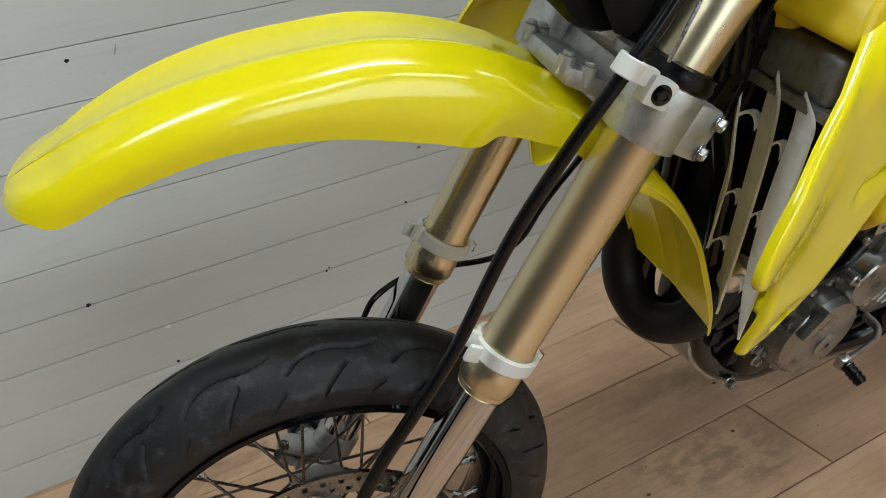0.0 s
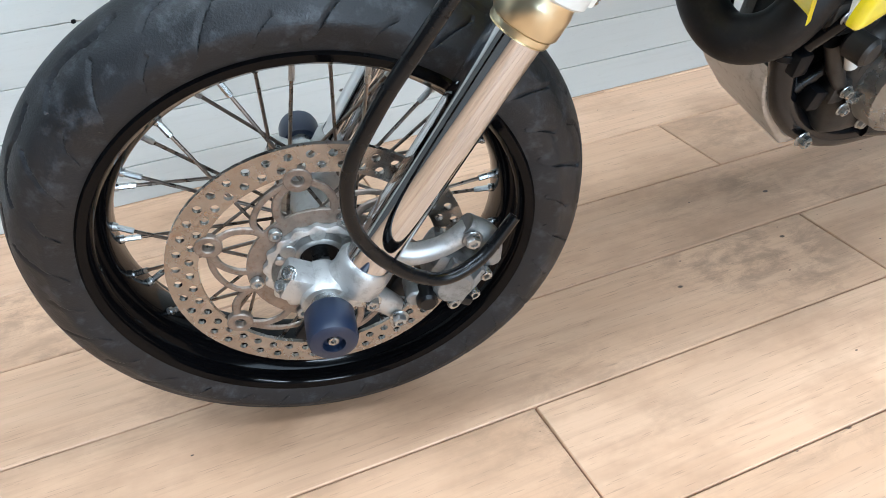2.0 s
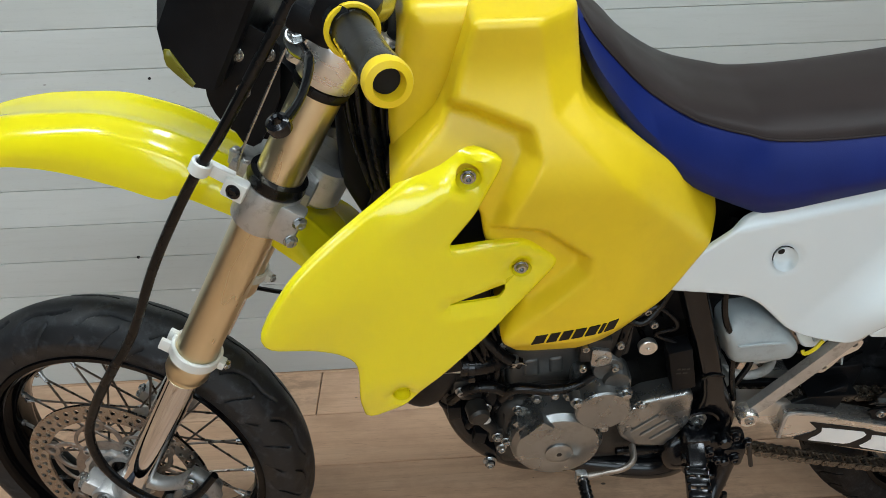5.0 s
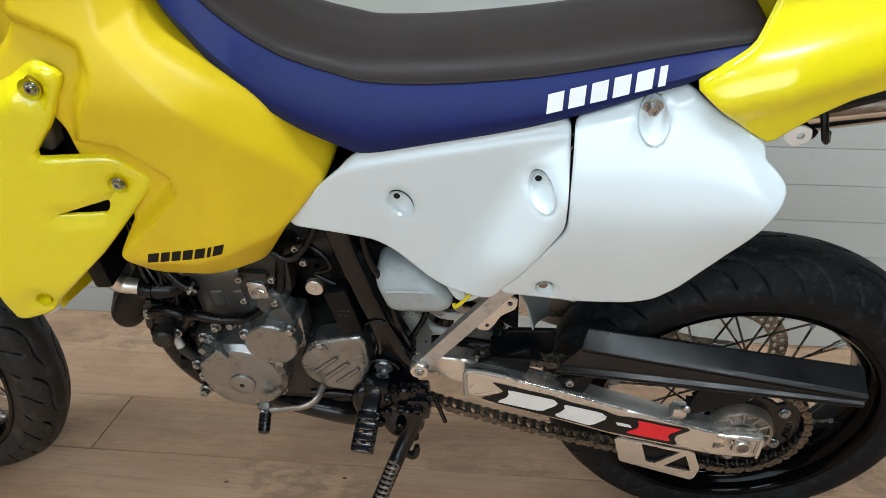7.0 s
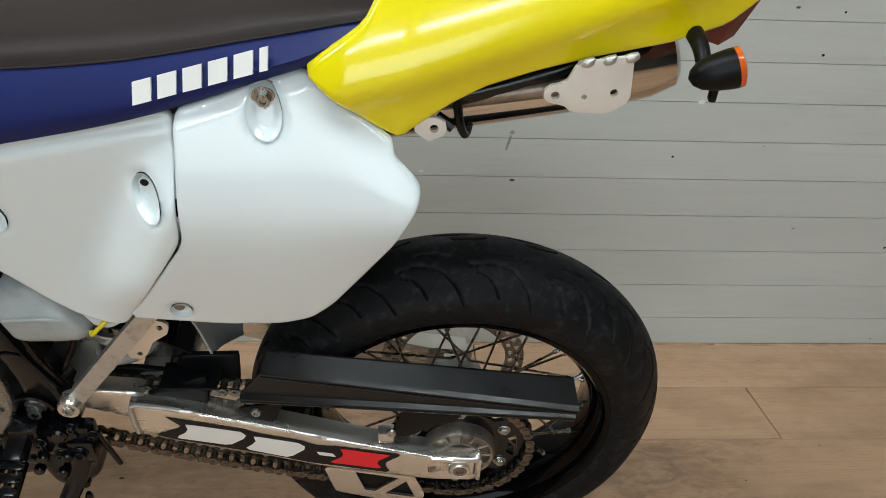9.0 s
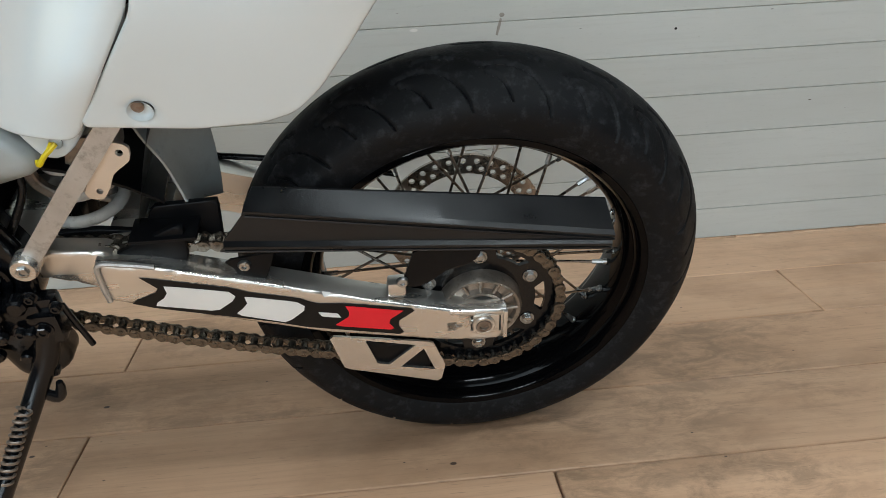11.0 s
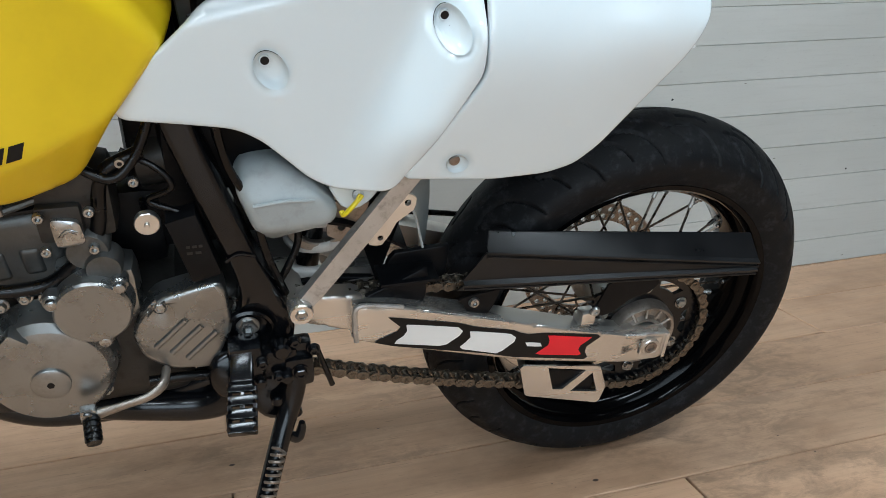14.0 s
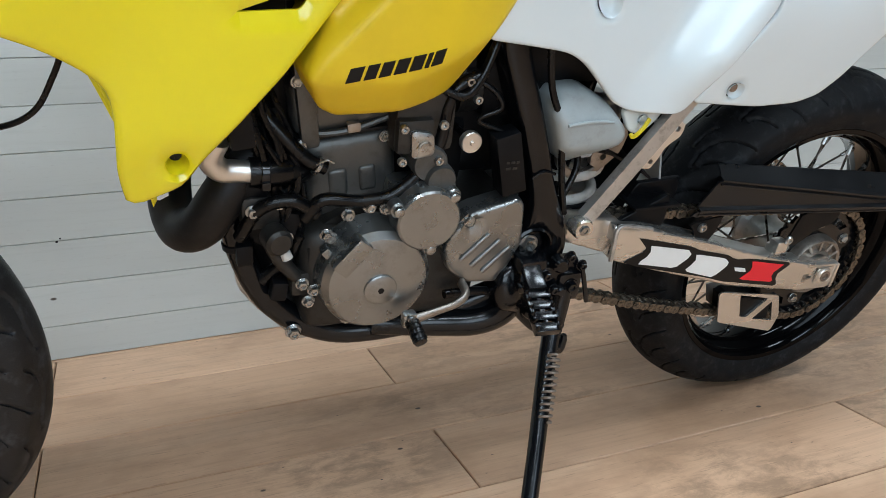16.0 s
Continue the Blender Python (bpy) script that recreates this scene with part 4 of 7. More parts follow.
# -- front fender, in the steering frame --
def fender_geo():
    #          x,     crest,  edge,  half width at the edge, half width of the raised middle
    st = [(-0.490, 0.364, 0.358, 0.012, 0.004), (-0.487, 0.371, 0.359, 0.028, 0.006), (-0.480, 0.384, 0.362, 0.044, 0.009), (-0.467, 0.404, 0.366, 0.057, 0.013), (-0.447, 0.436, 0.374, 0.066, 0.022), (-0.411, 0.480, 0.418, 0.070, 0.030), (-0.365, 0.521, 0.462, 0.072, 0.034), (-0.317, 0.554, 0.493, 0.073, 0.034),
          (-0.264, 0.584, 0.515, 0.073, 0.034), (-0.200, 0.604, 0.532, 0.073, 0.032), (-0.158, 0.610, 0.541, 0.072, 0.030), (-0.140, 0.611, 0.557, 0.070, 0.028), (-0.100, 0.610, 0.562, 0.068, 0.026), (-0.060, 0.603, 0.563, 0.066, 0.026),
          (-0.010, 0.590, 0.548, 0.064, 0.027), (0.05, 0.568, 0.550, 0.084, 0.026), (0.10, 0.538, 0.525, 0.096, 0.024), (0.15, 0.500, 0.484, 0.094, 0.022), (0.19, 0.462, 0.448, 0.091, 0.018), (0.214, 0.432, 0.420, 0.087, 0.012)]
    q = spline(st, 7)
    rows = []
    for x, c, e, w, m in q:
        h = c - e
        g = 0.0045 * min(1.0, m / 0.03) * (1 - float(soft_step(x, -0.10, 0.03)))
        half = [tuple(p) for p in spline([(0, c - g), (m * 0.45, c - g * 0.85), (m * 0.85, c - g * 0.15), (m * 1.05, c - g * 0.02), (m * 1.28, c - min(0.0045, h * 0.1)), (w * 0.82, c - min(0.015, h * 0.30)), (w * 0.95, c - h * 0.48), (w, e + h * 0.24), (w * 0.99, e)], 3)]
        prof = [(-y, z) for y, z in reversed(half)] + half[1:]
        rows.append([(x, y, z) for y, z in prof])
    top = loft(rows, False, False)
    under = (np.array(top[0]) - np.array([0, 0, 0.0035]), [tuple(reversed(f)) for f in top[1]])
    k, n = len(rows[0]), len(rows)
    v, f = join(top, under)
    off = n * k
    for i in range(n - 1):
        for a, b in (((i + 1) * k, i * k), (i * k + k - 1, (i + 1) * k + k - 1)):
            f.append((a, b, b + off, a + off))
    for j in range(k - 1):
        f.append((j, j + 1, j + 1 + off, j + off))
        a = (n - 1) * k + j
        f.append((a + 1, a, a + off, a + 1 + off))
    return v, f


part("front_fender", fender_geo(), YELLOW, bike, "glossy yellow plastic front mudguard", STEERED, sharp=50)


# -- bodywork --
def cup(x, y, z, r, depth, axis=(0, -1, 0)):
    """A dished seat for a screw, sunk from the face."""
    return lathe([(0, -depth), (r * 0.62, -depth), (r * 0.80, -depth * 0.8), (r, -0.001), (r * 1.06, 0.0004)], (x, y, z), axis, 24)


def oval(c, rx, rz, tilt=0.0, n=26):
    """An oval outline in (x, z), turned by tilt degrees."""
    a, t = np.arange(n) * 2 * np.pi / n, radians(tilt)
    u, w = rx * np.cos(a), rz * np.sin(a)
    return np.stack([c[0] + u * math.cos(t) - w * math.sin(t), c[1] + u * math.sin(t) + w * math.cos(t)], 1)


def dish(c, rx, rz, tilt, depth, surf, n=26):
    """A smooth moulded hollow, let into the sheet y = surf(x, z)."""
    rings = []
    for k, dip in ((1.03, -0.0003), (0.97, 0.12), (0.86, 0.55), (0.70, 0.88), (0.45, 1.0), (0.02, 1.02)):
        o = oval(c, rx * k, rz * k, tilt, n)
        y = np.asarray(surf(o[:, 0], o[:, 1]), float) * np.ones(n)
        rings.append(np.stack([o[:, 0], y + (depth * dip if dip > 0 else dip), o[:, 1]], 1))
    v, f = loft(rings, True, False)
    return v, [tuple(reversed(q)) for q in f]


def softplus(u, k):
    return k * np.log1p(np.exp(np.clip(u / k, -40, 40)))


POCKET = np.array([(0.60, 1.02), (0.735, 0.985), (0.785, 0.965), (0.790, 0.945), (0.768, 0.895), (0.757, 0.858), (0.808, 0.850), (0.856, 0.812), (0.856, 0.796), (0.795, 0.735), (0.72, 0.66), (0.58, 0.62), (0.50, 0.80)])


def tank_surf(x, z):
    """The tank's side: a flat cheek that draws in to the rear, a bevel towards the seat and one along the bottom, and a shallow pocket round the shroud."""
    x, z = np.broadcast_arrays(np.asarray(x, float), np.asarray(z, float))
    d = np.minimum((x - 0.846) * 0.707 + (z - 0.960) * 0.707, (x - 0.820) * 0.978 + (z - 0.985) * 0.209)
    y = -0.182 + 0.045 * soft_step(z, 0.90, 1.05) + 0.52 * softplus(x - 0.905, 0.014)
    y = y + 0.90 * softplus(d, 0.002) + 0.70 * softplus(0.688 + 0.3 * np.clip(x - 0.87, 0, 1) - z, 0.003)
    q = np.stack([x.ravel(), z.ravel()], 1)
    gap = edge_gap(q, [POCKET])
    gap = np.where(inside(q, POCKET), -gap, gap).reshape(x.shape)
    y = y + 0.022 * (1 - soft_step(gap, -0.006, 0.016)) * soft_step(z, 0.66, 0.76)
    return np.minimum(y, -0.072)


TANK = [(0.735, 1.080), (0.842, 1.080), (0.850, 1.014), (0.851, 0.992), (0.865, 0.973), (0.912, 0.938), (0.973, 0.888), (1.022, 0.846), (1.041, 0.823), (1.044, 0.800), (1.034, 0.778), (0.979, 0.716), (0.946, 0.660), (0.936, 0.650), (0.880, 0.640),
        (0.806, 0.640), (0.788, 0.652), (0.769, 0.694), (0.795, 0.745), (0.762, 0.795), (0.748, 0.838), (0.744, 0.868), (0.736, 0.884), (0.705, 0.892), (0.668, 0.892), (0.645, 0.904), (0.660, 0.932), (0.698, 0.970), (0.712, 1.0), (0.722, 1.035)]
TANK_NOSE = [(0.652, 0.884), (0.648, 0.935), (0.652, 0.980), (0.660, 1.010), (0.672, 1.080), (0.800, 1.080), (0.800, 0.884)]
tank = part("fuel_tank", join(panel(TANK_NOSE, lambda x, z: -0.095, edge=0.022, step=0.009, back=0.0, corner=0.012), mirrored(panel(TANK_NOSE, lambda x, z: -0.095, edge=0.022, step=0.012, back=0.0, corner=0.012)), panel(TANK, tank_surf, edge=0.009, step=0.0045, back=0.0, corner=0.007), mirrored(panel(TANK, tank_surf, edge=0.016, step=0.012, back=0.0, corner=0.016))), YELLOW_TANK, bike, "yellow translucent-looking plastic long-range fuel tank, scuffed", sharp=50)


def lettering(parent, mat, at, along, up, widths, h, slant, gap, y_off, name="print_bar", notch=True):
    """Raised printed marks: a row of slanted plain blocks."""
    x = 0.0
    a, u = np.array(along, float), np.array(up, float)
    nrm = np.cross(a, u)
    nrm /= np.linalg.norm(nrm)
    if nrm[1] > 0:
        nrm = -nrm
    for w in widths:
        q = [(x, 0), (x + w, 0), (x + w + slant, h), (x + slant, h)]
        v = [np.array(at) + a * p + u * r + nrm * y_off for p, r in q]
        v += [p - nrm * (y_off + 0.001) for p in v]
        part(name, (np.array(v), [(0, 1, 2, 3), (7, 6, 5, 4), (0, 4, 5, 1), (1, 5, 6, 2), (2, 6, 7, 3), (3, 7, 4, 0)]), mat, parent)
        x += w + gap


mark_x = 0.806
for w in (0.0150, 0.0120, 0.0120, 0.0130, 0.0130, 0.0045, 0.0125):
    mark_z = 0.688 + 0.158 * (mark_x - 0.806)
    y0, y1 = (float(tank_surf(x, mark_z)) for x in (mark_x, mark_x + w))
    lettering(tank, PAINT_BLACK, (mark_x, y0 - 0.0004, mark_z), (0.980, (y1 - y0) / w, 0.155), (0, 0, 1), (w,), 0.0140, 0.005, 0, 0.0012)
    mark_x += w + 0.0030


def shroud_surf(x, z):
    """A leaning sheet whose front edge flares outwards below and folds back towards the tank above."""
    x, z = np.asarray(x, float), np.asarray(z, float)
    y = -0.1835 + 0.166 * (x - 0.7) + 0.0476 * (z - 0.8) + 0.014 * (1 - soft_step(z, 0.575, 0.66))
    s, d = (x - 0.503) * 0.763 + (z - 0.78) * 0.646, (x - 0.503) * 0.646 - (z - 0.78) * 0.763
    flare = np.interp(s, [-0.05, 0.0, 0.066, 0.104, 0.161], [0.030, 0.030, 0.024, 0.014, 0.0])
    fold = 0.062 * np.clip((s - 0.150) / 0.105, 0, 1.1) ** 1.4
    return y - flare * np.exp(-(np.clip(d, 0, 1) / 0.075) ** 2) + fold * (1 - soft_step(d, -0.022, 0.034))


SHROUD = [(0.697, 0.948), (0.748, 0.953), (0.768, 0.940), (0.738, 0.880), (0.704, 0.838), (0.745, 0.838), (0.795, 0.837), (0.836, 0.806), (0.832, 0.792), (0.750, 0.697), (0.672, 0.622), (0.652, 0.595), (0.612, 0.583), (0.599, 0.586), (0.595, 0.620), (0.598, 0.672), (0.596, 0.697),
          (0.580, 0.716), (0.550, 0.740), (0.525, 0.755), (0.508, 0.764), (0.501, 0.782), (0.514, 0.809), (0.537, 0.842), (0.566, 0.866), (0.600, 0.888), (0.649, 0.912), (0.680, 0.930)]
vent = rounded([(0.706, 0.756), (0.774, 0.775), (0.773, 0.764), (0.766, 0.755)], 0.004)
shroud_l = part("left_shroud", panel(SHROUD, shroud_surf, thick=0.004, edge=0.007, step=0.009, holes=[vent, circle((0.729, 0.926), 0.0125, 20), circle((0.791, 0.797), 0.0105, 18), circle((0.647, 0.621), 0.010, 18)], corner=0.010), YELLOW, bike, "glossy yellow plastic radiator shroud", sharp=40)
part("right_shroud", mirrored(panel(SHROUD, shroud_surf, thick=0.004, edge=0.007, step=0.012, holes=[vent], corner=0.010)), YELLOW, bike, "glossy yellow plastic radiator shroud", sharp=40)
for x, y, z, r, d in ((0.729, float(shroud_surf(0.729, 0.926)) + 0.002, 0.926, 0.0128, 0.007), (0.791, float(shroud_surf(0.791, 0.797)) + 0.002, 0.797, 0.0108, 0.006), (0.647, float(shroud_surf(0.647, 0.621)) + 0.004, 0.621, 0.0102, 0.022)):
    part("screw_seat", cup(x, y, z, r, d), YELLOW, shroud_l)
part("mounting_boss", lathe([(0.0112, 0.0), (0.0135, 0.0), (0.0130, 0.026), (0.0110, 0.029), (0.0, 0.029)], (0.647, float(shroud_surf(0.647, 0.621)) + 0.008, 0.621), (0, 1, 0), 24), YELLOW, shroud_l)
# Black disc stands in for the shade at the bottom of the hole.
part("screw_hole", disc_of(0.0058, 0.002, (0.647, float(shroud_surf(0.647, 0.621)) + 0.0255, 0.621), (0, -1, 0), 0.0005, 20), HOSE, shroud_l, "black disc for the shade inside an open screw hole")
for at in ((0.729, float(shroud_surf(0.729, 0.926)) + 0.006, 0.926), (0.791, float(shroud_surf(0.791, 0.797)) + 0.006, 0.797)):
    part("shroud_screw", join(socket(at, (0, -1, 0), 0.0060, 0.006), ring(0.0, 0.0085, 0.0015, at, (0, -1, 0), 0.0004, 20)), STEEL, shroud_l, "steel socket screw")

# radiators with their louvred guards, seen between fork and shroud
LOUVRES = [  # x, inner y, outer y, z
    [(0.650, -0.049, -0.057, 0.838), (0.642, -0.062, -0.072, 0.787), (0.635, -0.077, -0.087, 0.744), (0.627, -0.085, -0.095, 0.695), (0.620, -0.096, -0.100, 0.655)],
    [(0.652, -0.086, -0.092, 0.850), (0.650, -0.084, -0.104, 0.827), (0.647, -0.087, -0.111, 0.802), (0.643, -0.093, -0.117, 0.767), (0.637, -0.101, -0.124, 0.712), (0.631, -0.111, -0.130, 0.634), (0.628, -0.127, -0.132, 0.580)],
    [(0.652, -0.120, -0.126, 0.846), (0.649, -0.120, -0.146, 0.828), (0.645, -0.125, -0.152, 0.805), (0.640, -0.128, -0.156, 0.755), (0.635, -0.133, -0.161, 0.700), (0.630, -0.144, -0.167, 0.635), (0.627, -0.160, -0.168, 0.574)]]


def louvre(edge, s):
    """A thin blade that slants back from its bright outer edge."""
    return loft([[(x + 0.009, s * a, z), (x, s * b, z), (x + 0.0024, s * (b - 0.0014), z), (x + 0.0112, s * (a - 0.0012), z)] for x, a, b, z in spline(edge, 6)])


for s in (-1, 1):
    core = join(box((0.026, 0.095, 0.225), (0, 0, 0), pose(0.700, 0.106 * s, 0.724, 0, -7, 0), 0.005))
    rad = part("radiator", core, BLACK_PLASTIC, bike, "dark finned radiator core")
    for k in range(26):
        part("fin", box((0.0272, 0.090, 0.0026), (0, 0, -0.104 + 0.0082 * k), pose(0.700, 0.106 * s, 0.724, 0, -7, 0), 0), BLACK_PLASTIC, rad)
    for edge in LOUVRES:
        part("louvre", louvre(edge, -s), GUARD_GREY, rad, "scuffed light grey radiator louvre")
    for z, k0 in ((0.797, 0), (0.717, 0), (0.662, 0), (0.787, 1), (0.710, 1), (0.632, 1)):
        lo, hi = [[float(np.interp(-z, -np.array(e)[:, 3], np.array(e)[:, i])) for i in range(3)] for e in LOUVRES[k0:k0 + 2]]
        p, q = np.array([lo[0] + 0.004, -s * lo[2], z]), np.array([hi[0] + 0.010, -s * hi[1], z - 0.004])
        web = [p * (1 - k) + q * k + np.array([0.003, 0, 0.007]) * (1 - (2 * k - 1) ** 2) for k in np.linspace(0, 1, 7)]
        tall = [0.007, 0.0045, 0.003, 0.0024, 0.003, 0.005, 0.009]
        part("louvre_brace", loft([[(x - 0.004, y, z_), (x + 0.005, y, z_), (x + 0.005, y, z_ - 0.0022), (x - 0.004, y, z_ - h)] for (x, y, z_), h in zip(web, tall)]), GUARD_GREY, rad)
part("radiator_tank", join(box((0.060, 0.100, 0.052), (0, 0, 0), pose(0.690, -0.100, 0.858, 0, 8, 0), 0.012, 3), box((0.030, 0.110, 0.012), (0, 0, 0), pose(0.668, -0.108, 0.832, 0, 8, 0), 0.003)), CALIPER, bike, "grey metal radiator top tank")
part("fan_housing", box((0.075, 0.080, 0.190), (0.727, -0.085, 0.800), None, 0.012), BLACK_PLASTIC, bike, "black housing behind the radiator")

# white side panels
def side_surf(x, z):
    """A flat cover with a swelling behind a slanted fold, and a stepped lip along the seat."""
    u = (x - 1.235) * 0.87 - (z - 0.70) * 0.49
    swell = 0.045 * soft_step(u, -0.028, 0.050) * (1 - soft_step(z, 0.785, 0.862)) * (0.55 + 0.45 * soft_step(z, 0.61, 0.70))
    return -0.120 - swell + 0.004 * soft_step(z, 0.82, 0.875) + 0.007 * soft_step(z - (0.803 + 0.215 * (x - 1.076)), -0.003, 0.009)


SIDE_A = [(0.976, 0.720), (0.987, 0.735), (1.030, 0.776), (1.076, 0.818), (1.200, 0.846), (1.3325, 0.873), (1.3335, 0.830), (1.3330, 0.790), (1.3325, 0.753), (1.319, 0.731), (1.285, 0.678), (1.247, 0.617), (1.184, 0.616), (1.163, 0.625), (1.134, 0.655), (1.113, 0.676), (1.089, 0.690), (1.050, 0.697), (0.985, 0.707)]
CUPS_A = (((1.128, 0.750), 0.0150, 0.0205, 28, 0.010), ((1.302, 0.792), 0.0150, 0.0215, 16, 0.012))
side_l = part("left_side_cover", join(panel(SIDE_A, side_surf, thick=0.004, edge=0.0035, step=0.006, holes=[oval(*c[:4]) for c in CUPS_A], corner=0.012), *[dish(*c, side_surf) for c in CUPS_A]), WHITE, bike, "glossy white plastic side cover", sharp=45)
part("right_side_cover", mirrored(panel(SIDE_A, side_surf, thick=0.004, edge=0.006, step=0.016, corner=0.012)), WHITE, bike, "glossy white plastic side cover", sharp=45)
part("cover_tab", join(panel([(1.178, 0.618), (1.250, 0.618), (1.228, 0.590), (1.212, 0.580), (1.196, 0.584)], lambda x, z: -0.116, thick=0.004, edge=0.003, step=0.008, holes=[circle((1.214, 0.600), 0.006, 14)], corner=0.01), cup(1.214, -0.116, 0.600, 0.0063, 0.006)), WHITE, side_l)
part("cable_tie", join(tube([(1.217, -0.124, 0.604), (1.205, -0.130, 0.594), (1.196, -0.127, 0.583), (1.194, -0.123, 0.586)], 0.0028, 8, 5), tube([(1.206, -0.130, 0.595), (1.214, -0.126, 0.607)], 0.0016, 6, 1)), YELLOW_TIE, side_l, "yellow cable tie")
# Each hole's shaded depth is a black disc inside a white rim.
for x, z, d in ((1.123, 0.758, 0.0085), (1.298, 0.801, 0.0110)):
    part("screw_hole", disc_of(0.0044, 0.003, (x, float(side_surf(x, z)) + d, z), (0, -1, 0), 0.0005, 16), PAINT_BLACK, side_l)
    part("hole_rim", ring(0.0042, 0.0058, 0.003, (x, float(side_surf(x, z)) + d - 0.003, z), (0, 1, 0), 0.0005, 18), WHITE, side_l)


def plate_surf(x, z):
    """A cover that swells at half height, leans in towards the seat, with a lip above and a bevel along the rear edge."""
    y = -0.1735 + 0.53 * softplus(z - 0.778, 0.022) + 0.17 * softplus(0.770 - z, 0.030) - 0.020 * soft_step(x, 1.42, 1.58) * soft_step(z, 0.69, 0.81)
    y = y + 0.006 * soft_step(z - (0.863 + 0.30 * (x - 1.336)), -0.004, 0.010) * (1 - soft_step(x, 1.44, 1.48))
    d = (1.460 - x) * 0.63 + (0.913 - z) * 0.777
    return y + 0.22 * softplus(0.022 - d, 0.005)


SIDE_B = [(1.336, 0.876), (1.380, 0.889), (1.436, 0.908), (1.460, 0.913), (1.493, 0.890), (1.526, 0.873), (1.547, 0.860), (1.546, 0.848), (1.559, 0.838), (1.574, 0.822), (1.571, 0.806), (1.548, 0.763), (1.512, 0.704), (1.480, 0.658), (1.455, 0.634), (1.423, 0.624), (1.360, 0.622),
          (1.254, 0.633), (1.293, 0.690), (1.330, 0.743), (1.335, 0.756), (1.335, 0.795), (1.336, 0.840)]
CUPS_B = (((1.3145, 0.6475), 0.0120, 0.0105, 0, 0.007), ((1.423, 0.879), 0.0165, 0.0240, 8, 0.0075))
plate_l = part("left_rear_cover", join(panel(SIDE_B, plate_surf, thick=0.004, edge=0.0035, step=0.006, holes=[oval(*c[:4]) for c in CUPS_B], corner=0.010), *[dish(*c, plate_surf) for c in CUPS_B]), WHITE, bike, "glossy white plastic number-plate cover", sharp=45)
part("right_rear_cover", mirrored(panel(SIDE_B, plate_surf, thick=0.004, edge=0.006, step=0.016, corner=0.010)), WHITE, bike, "glossy white plastic number-plate cover", sharp=45)
BOLT_Y = float(plate_surf(1.422, 0.888)) + 0.007
part("cover_bolt", join(bolt((1.422, BOLT_Y, 0.888), (0, -1, 0), 0.0075, 0.008), ring(0.0, 0.0120, 0.0016, (1.422, BOLT_Y, 0.888), (0, -1, 0), 0.0005, 24)), STEEL, plate_l, "weathered steel bolt")
part("screw_hole", disc_of(0.006, 0.003, (1.312, float(plate_surf(1.312, 0.651)) + 0.0062, 0.651), (0, -1, 0), 0.0005, 16), RUST, plate_l)


# tail
def tail_surf(x, z):
    w = 0.140 - 0.165 * np.clip(x - 1.56, 0, 1) - 0.30 * np.clip(1.50 - x, 0, 1)
    ridge = 0.905 + 0.30 * (x - 1.5)
    return -w + 0.105 * soft_step(z, ridge - 0.006, ridge + 0.16) + 0.010 * (1 - soft_step(z, ridge - 0.030, ridge + 0.004))


TAIL = [(1.461, 0.921), (1.491, 0.899), (1.521, 0.876), (1.552, 0.857), (1.566, 0.870), (1.601, 0.893), (1.633, 0.909), (1.680, 0.922), (1.734, 0.933), (1.811, 0.944), (1.864, 0.960), (1.892, 0.984), (1.905, 1.015), (1.90, 1.04), (1.75, 1.06), (1.62, 1.055), (1.56, 1.04), (1.536, 0.995), (1.519, 0.965), (1.485, 0.941)]
tail = part("tail_fender", join(panel(TAIL, tail_surf, thick=0.004, edge=0.005, step=0.010, corner=0.006), mirrored(panel(TAIL, tail_surf, thick=0.004, edge=0.008, step=0.012, corner=0.012)),
            loft([[(x, y, z + 0.02 * (1 - (y / w) ** 2)) for y in np.linspace(-w, w, 9)] for x, w, z in ((1.53, 0.082, 1.024), (1.60, 0.084, 1.046), (1.70, 0.078, 1.052), (1.80, 0.062, 1.050), (1.90, 0.045, 1.03))], False, False)), YELLOW, bike, "glossy yellow plastic rear mudguard", sharp=40)
light = part("tail_light", join(loft([[(1.840, -0.055, 0.938), (1.840, 0.055, 0.938), (1.850, 0.055, 0.975), (1.850, -0.055, 0.975)], [(1.872, -0.050, 0.926), (1.872, 0.050, 0.926), (1.900, 0.048, 0.990), (1.900, -0.048, 0.990)], [(1.890, -0.040, 0.932), (1.890, 0.040, 0.932), (1.914, 0.038, 0.985), (1.914, -0.038, 0.985)]])), RED_LENS, bike, "dark red rear lamp", sharp=20)
part("lamp_bracket", box((0.07, 0.09, 0.03), (1.852, 0, 0.950), pose(0, 0, 0), 0.008), BLACK_PLASTIC, light)


def indicator(side):
    ax = Vector((0.95, 0, 0.28)).normalized()
    base = Vector((1.844, 0.138 * side, 0.942))
    prof = [(0.001, -0.030), (0.0074, -0.027), (0.0128, -0.020), (0.0166, -0.008), (0.0185, 0.006), (0.0188, 0.012)]
    return lathe(prof, base, ax, 28), lathe([(0.0188, 0.012), (0.0184, 0.017), (0.0140, 0.0190), (0.0, 0.0200)], base, ax, 28), join(tube([(1.842, 0.028 * side, 0.955), (1.832, 0.06 * side, 0.955), (1.832, 0.104 * side, 0.950), (1.832, 0.128 * side, 0.938)], [0.012, 0.010, 0.008, 0.007], 12, 5),
                box((0.007, 0.010, 0.016), (1.843, 0.136 * side, 0.918), None, 0.003))


for s in (-1, 1):
    body, lens, stem = indicator(s)
    ind = part("rear_indicator", body, BLACK_PLASTIC, bike, "black turn indicator with amber lens")
    part("indicator_lens", lens, AMBER, ind, "amber lens")
    part("indicator_stem", stem, BLACK_PLASTIC, ind, "black rubber stem")

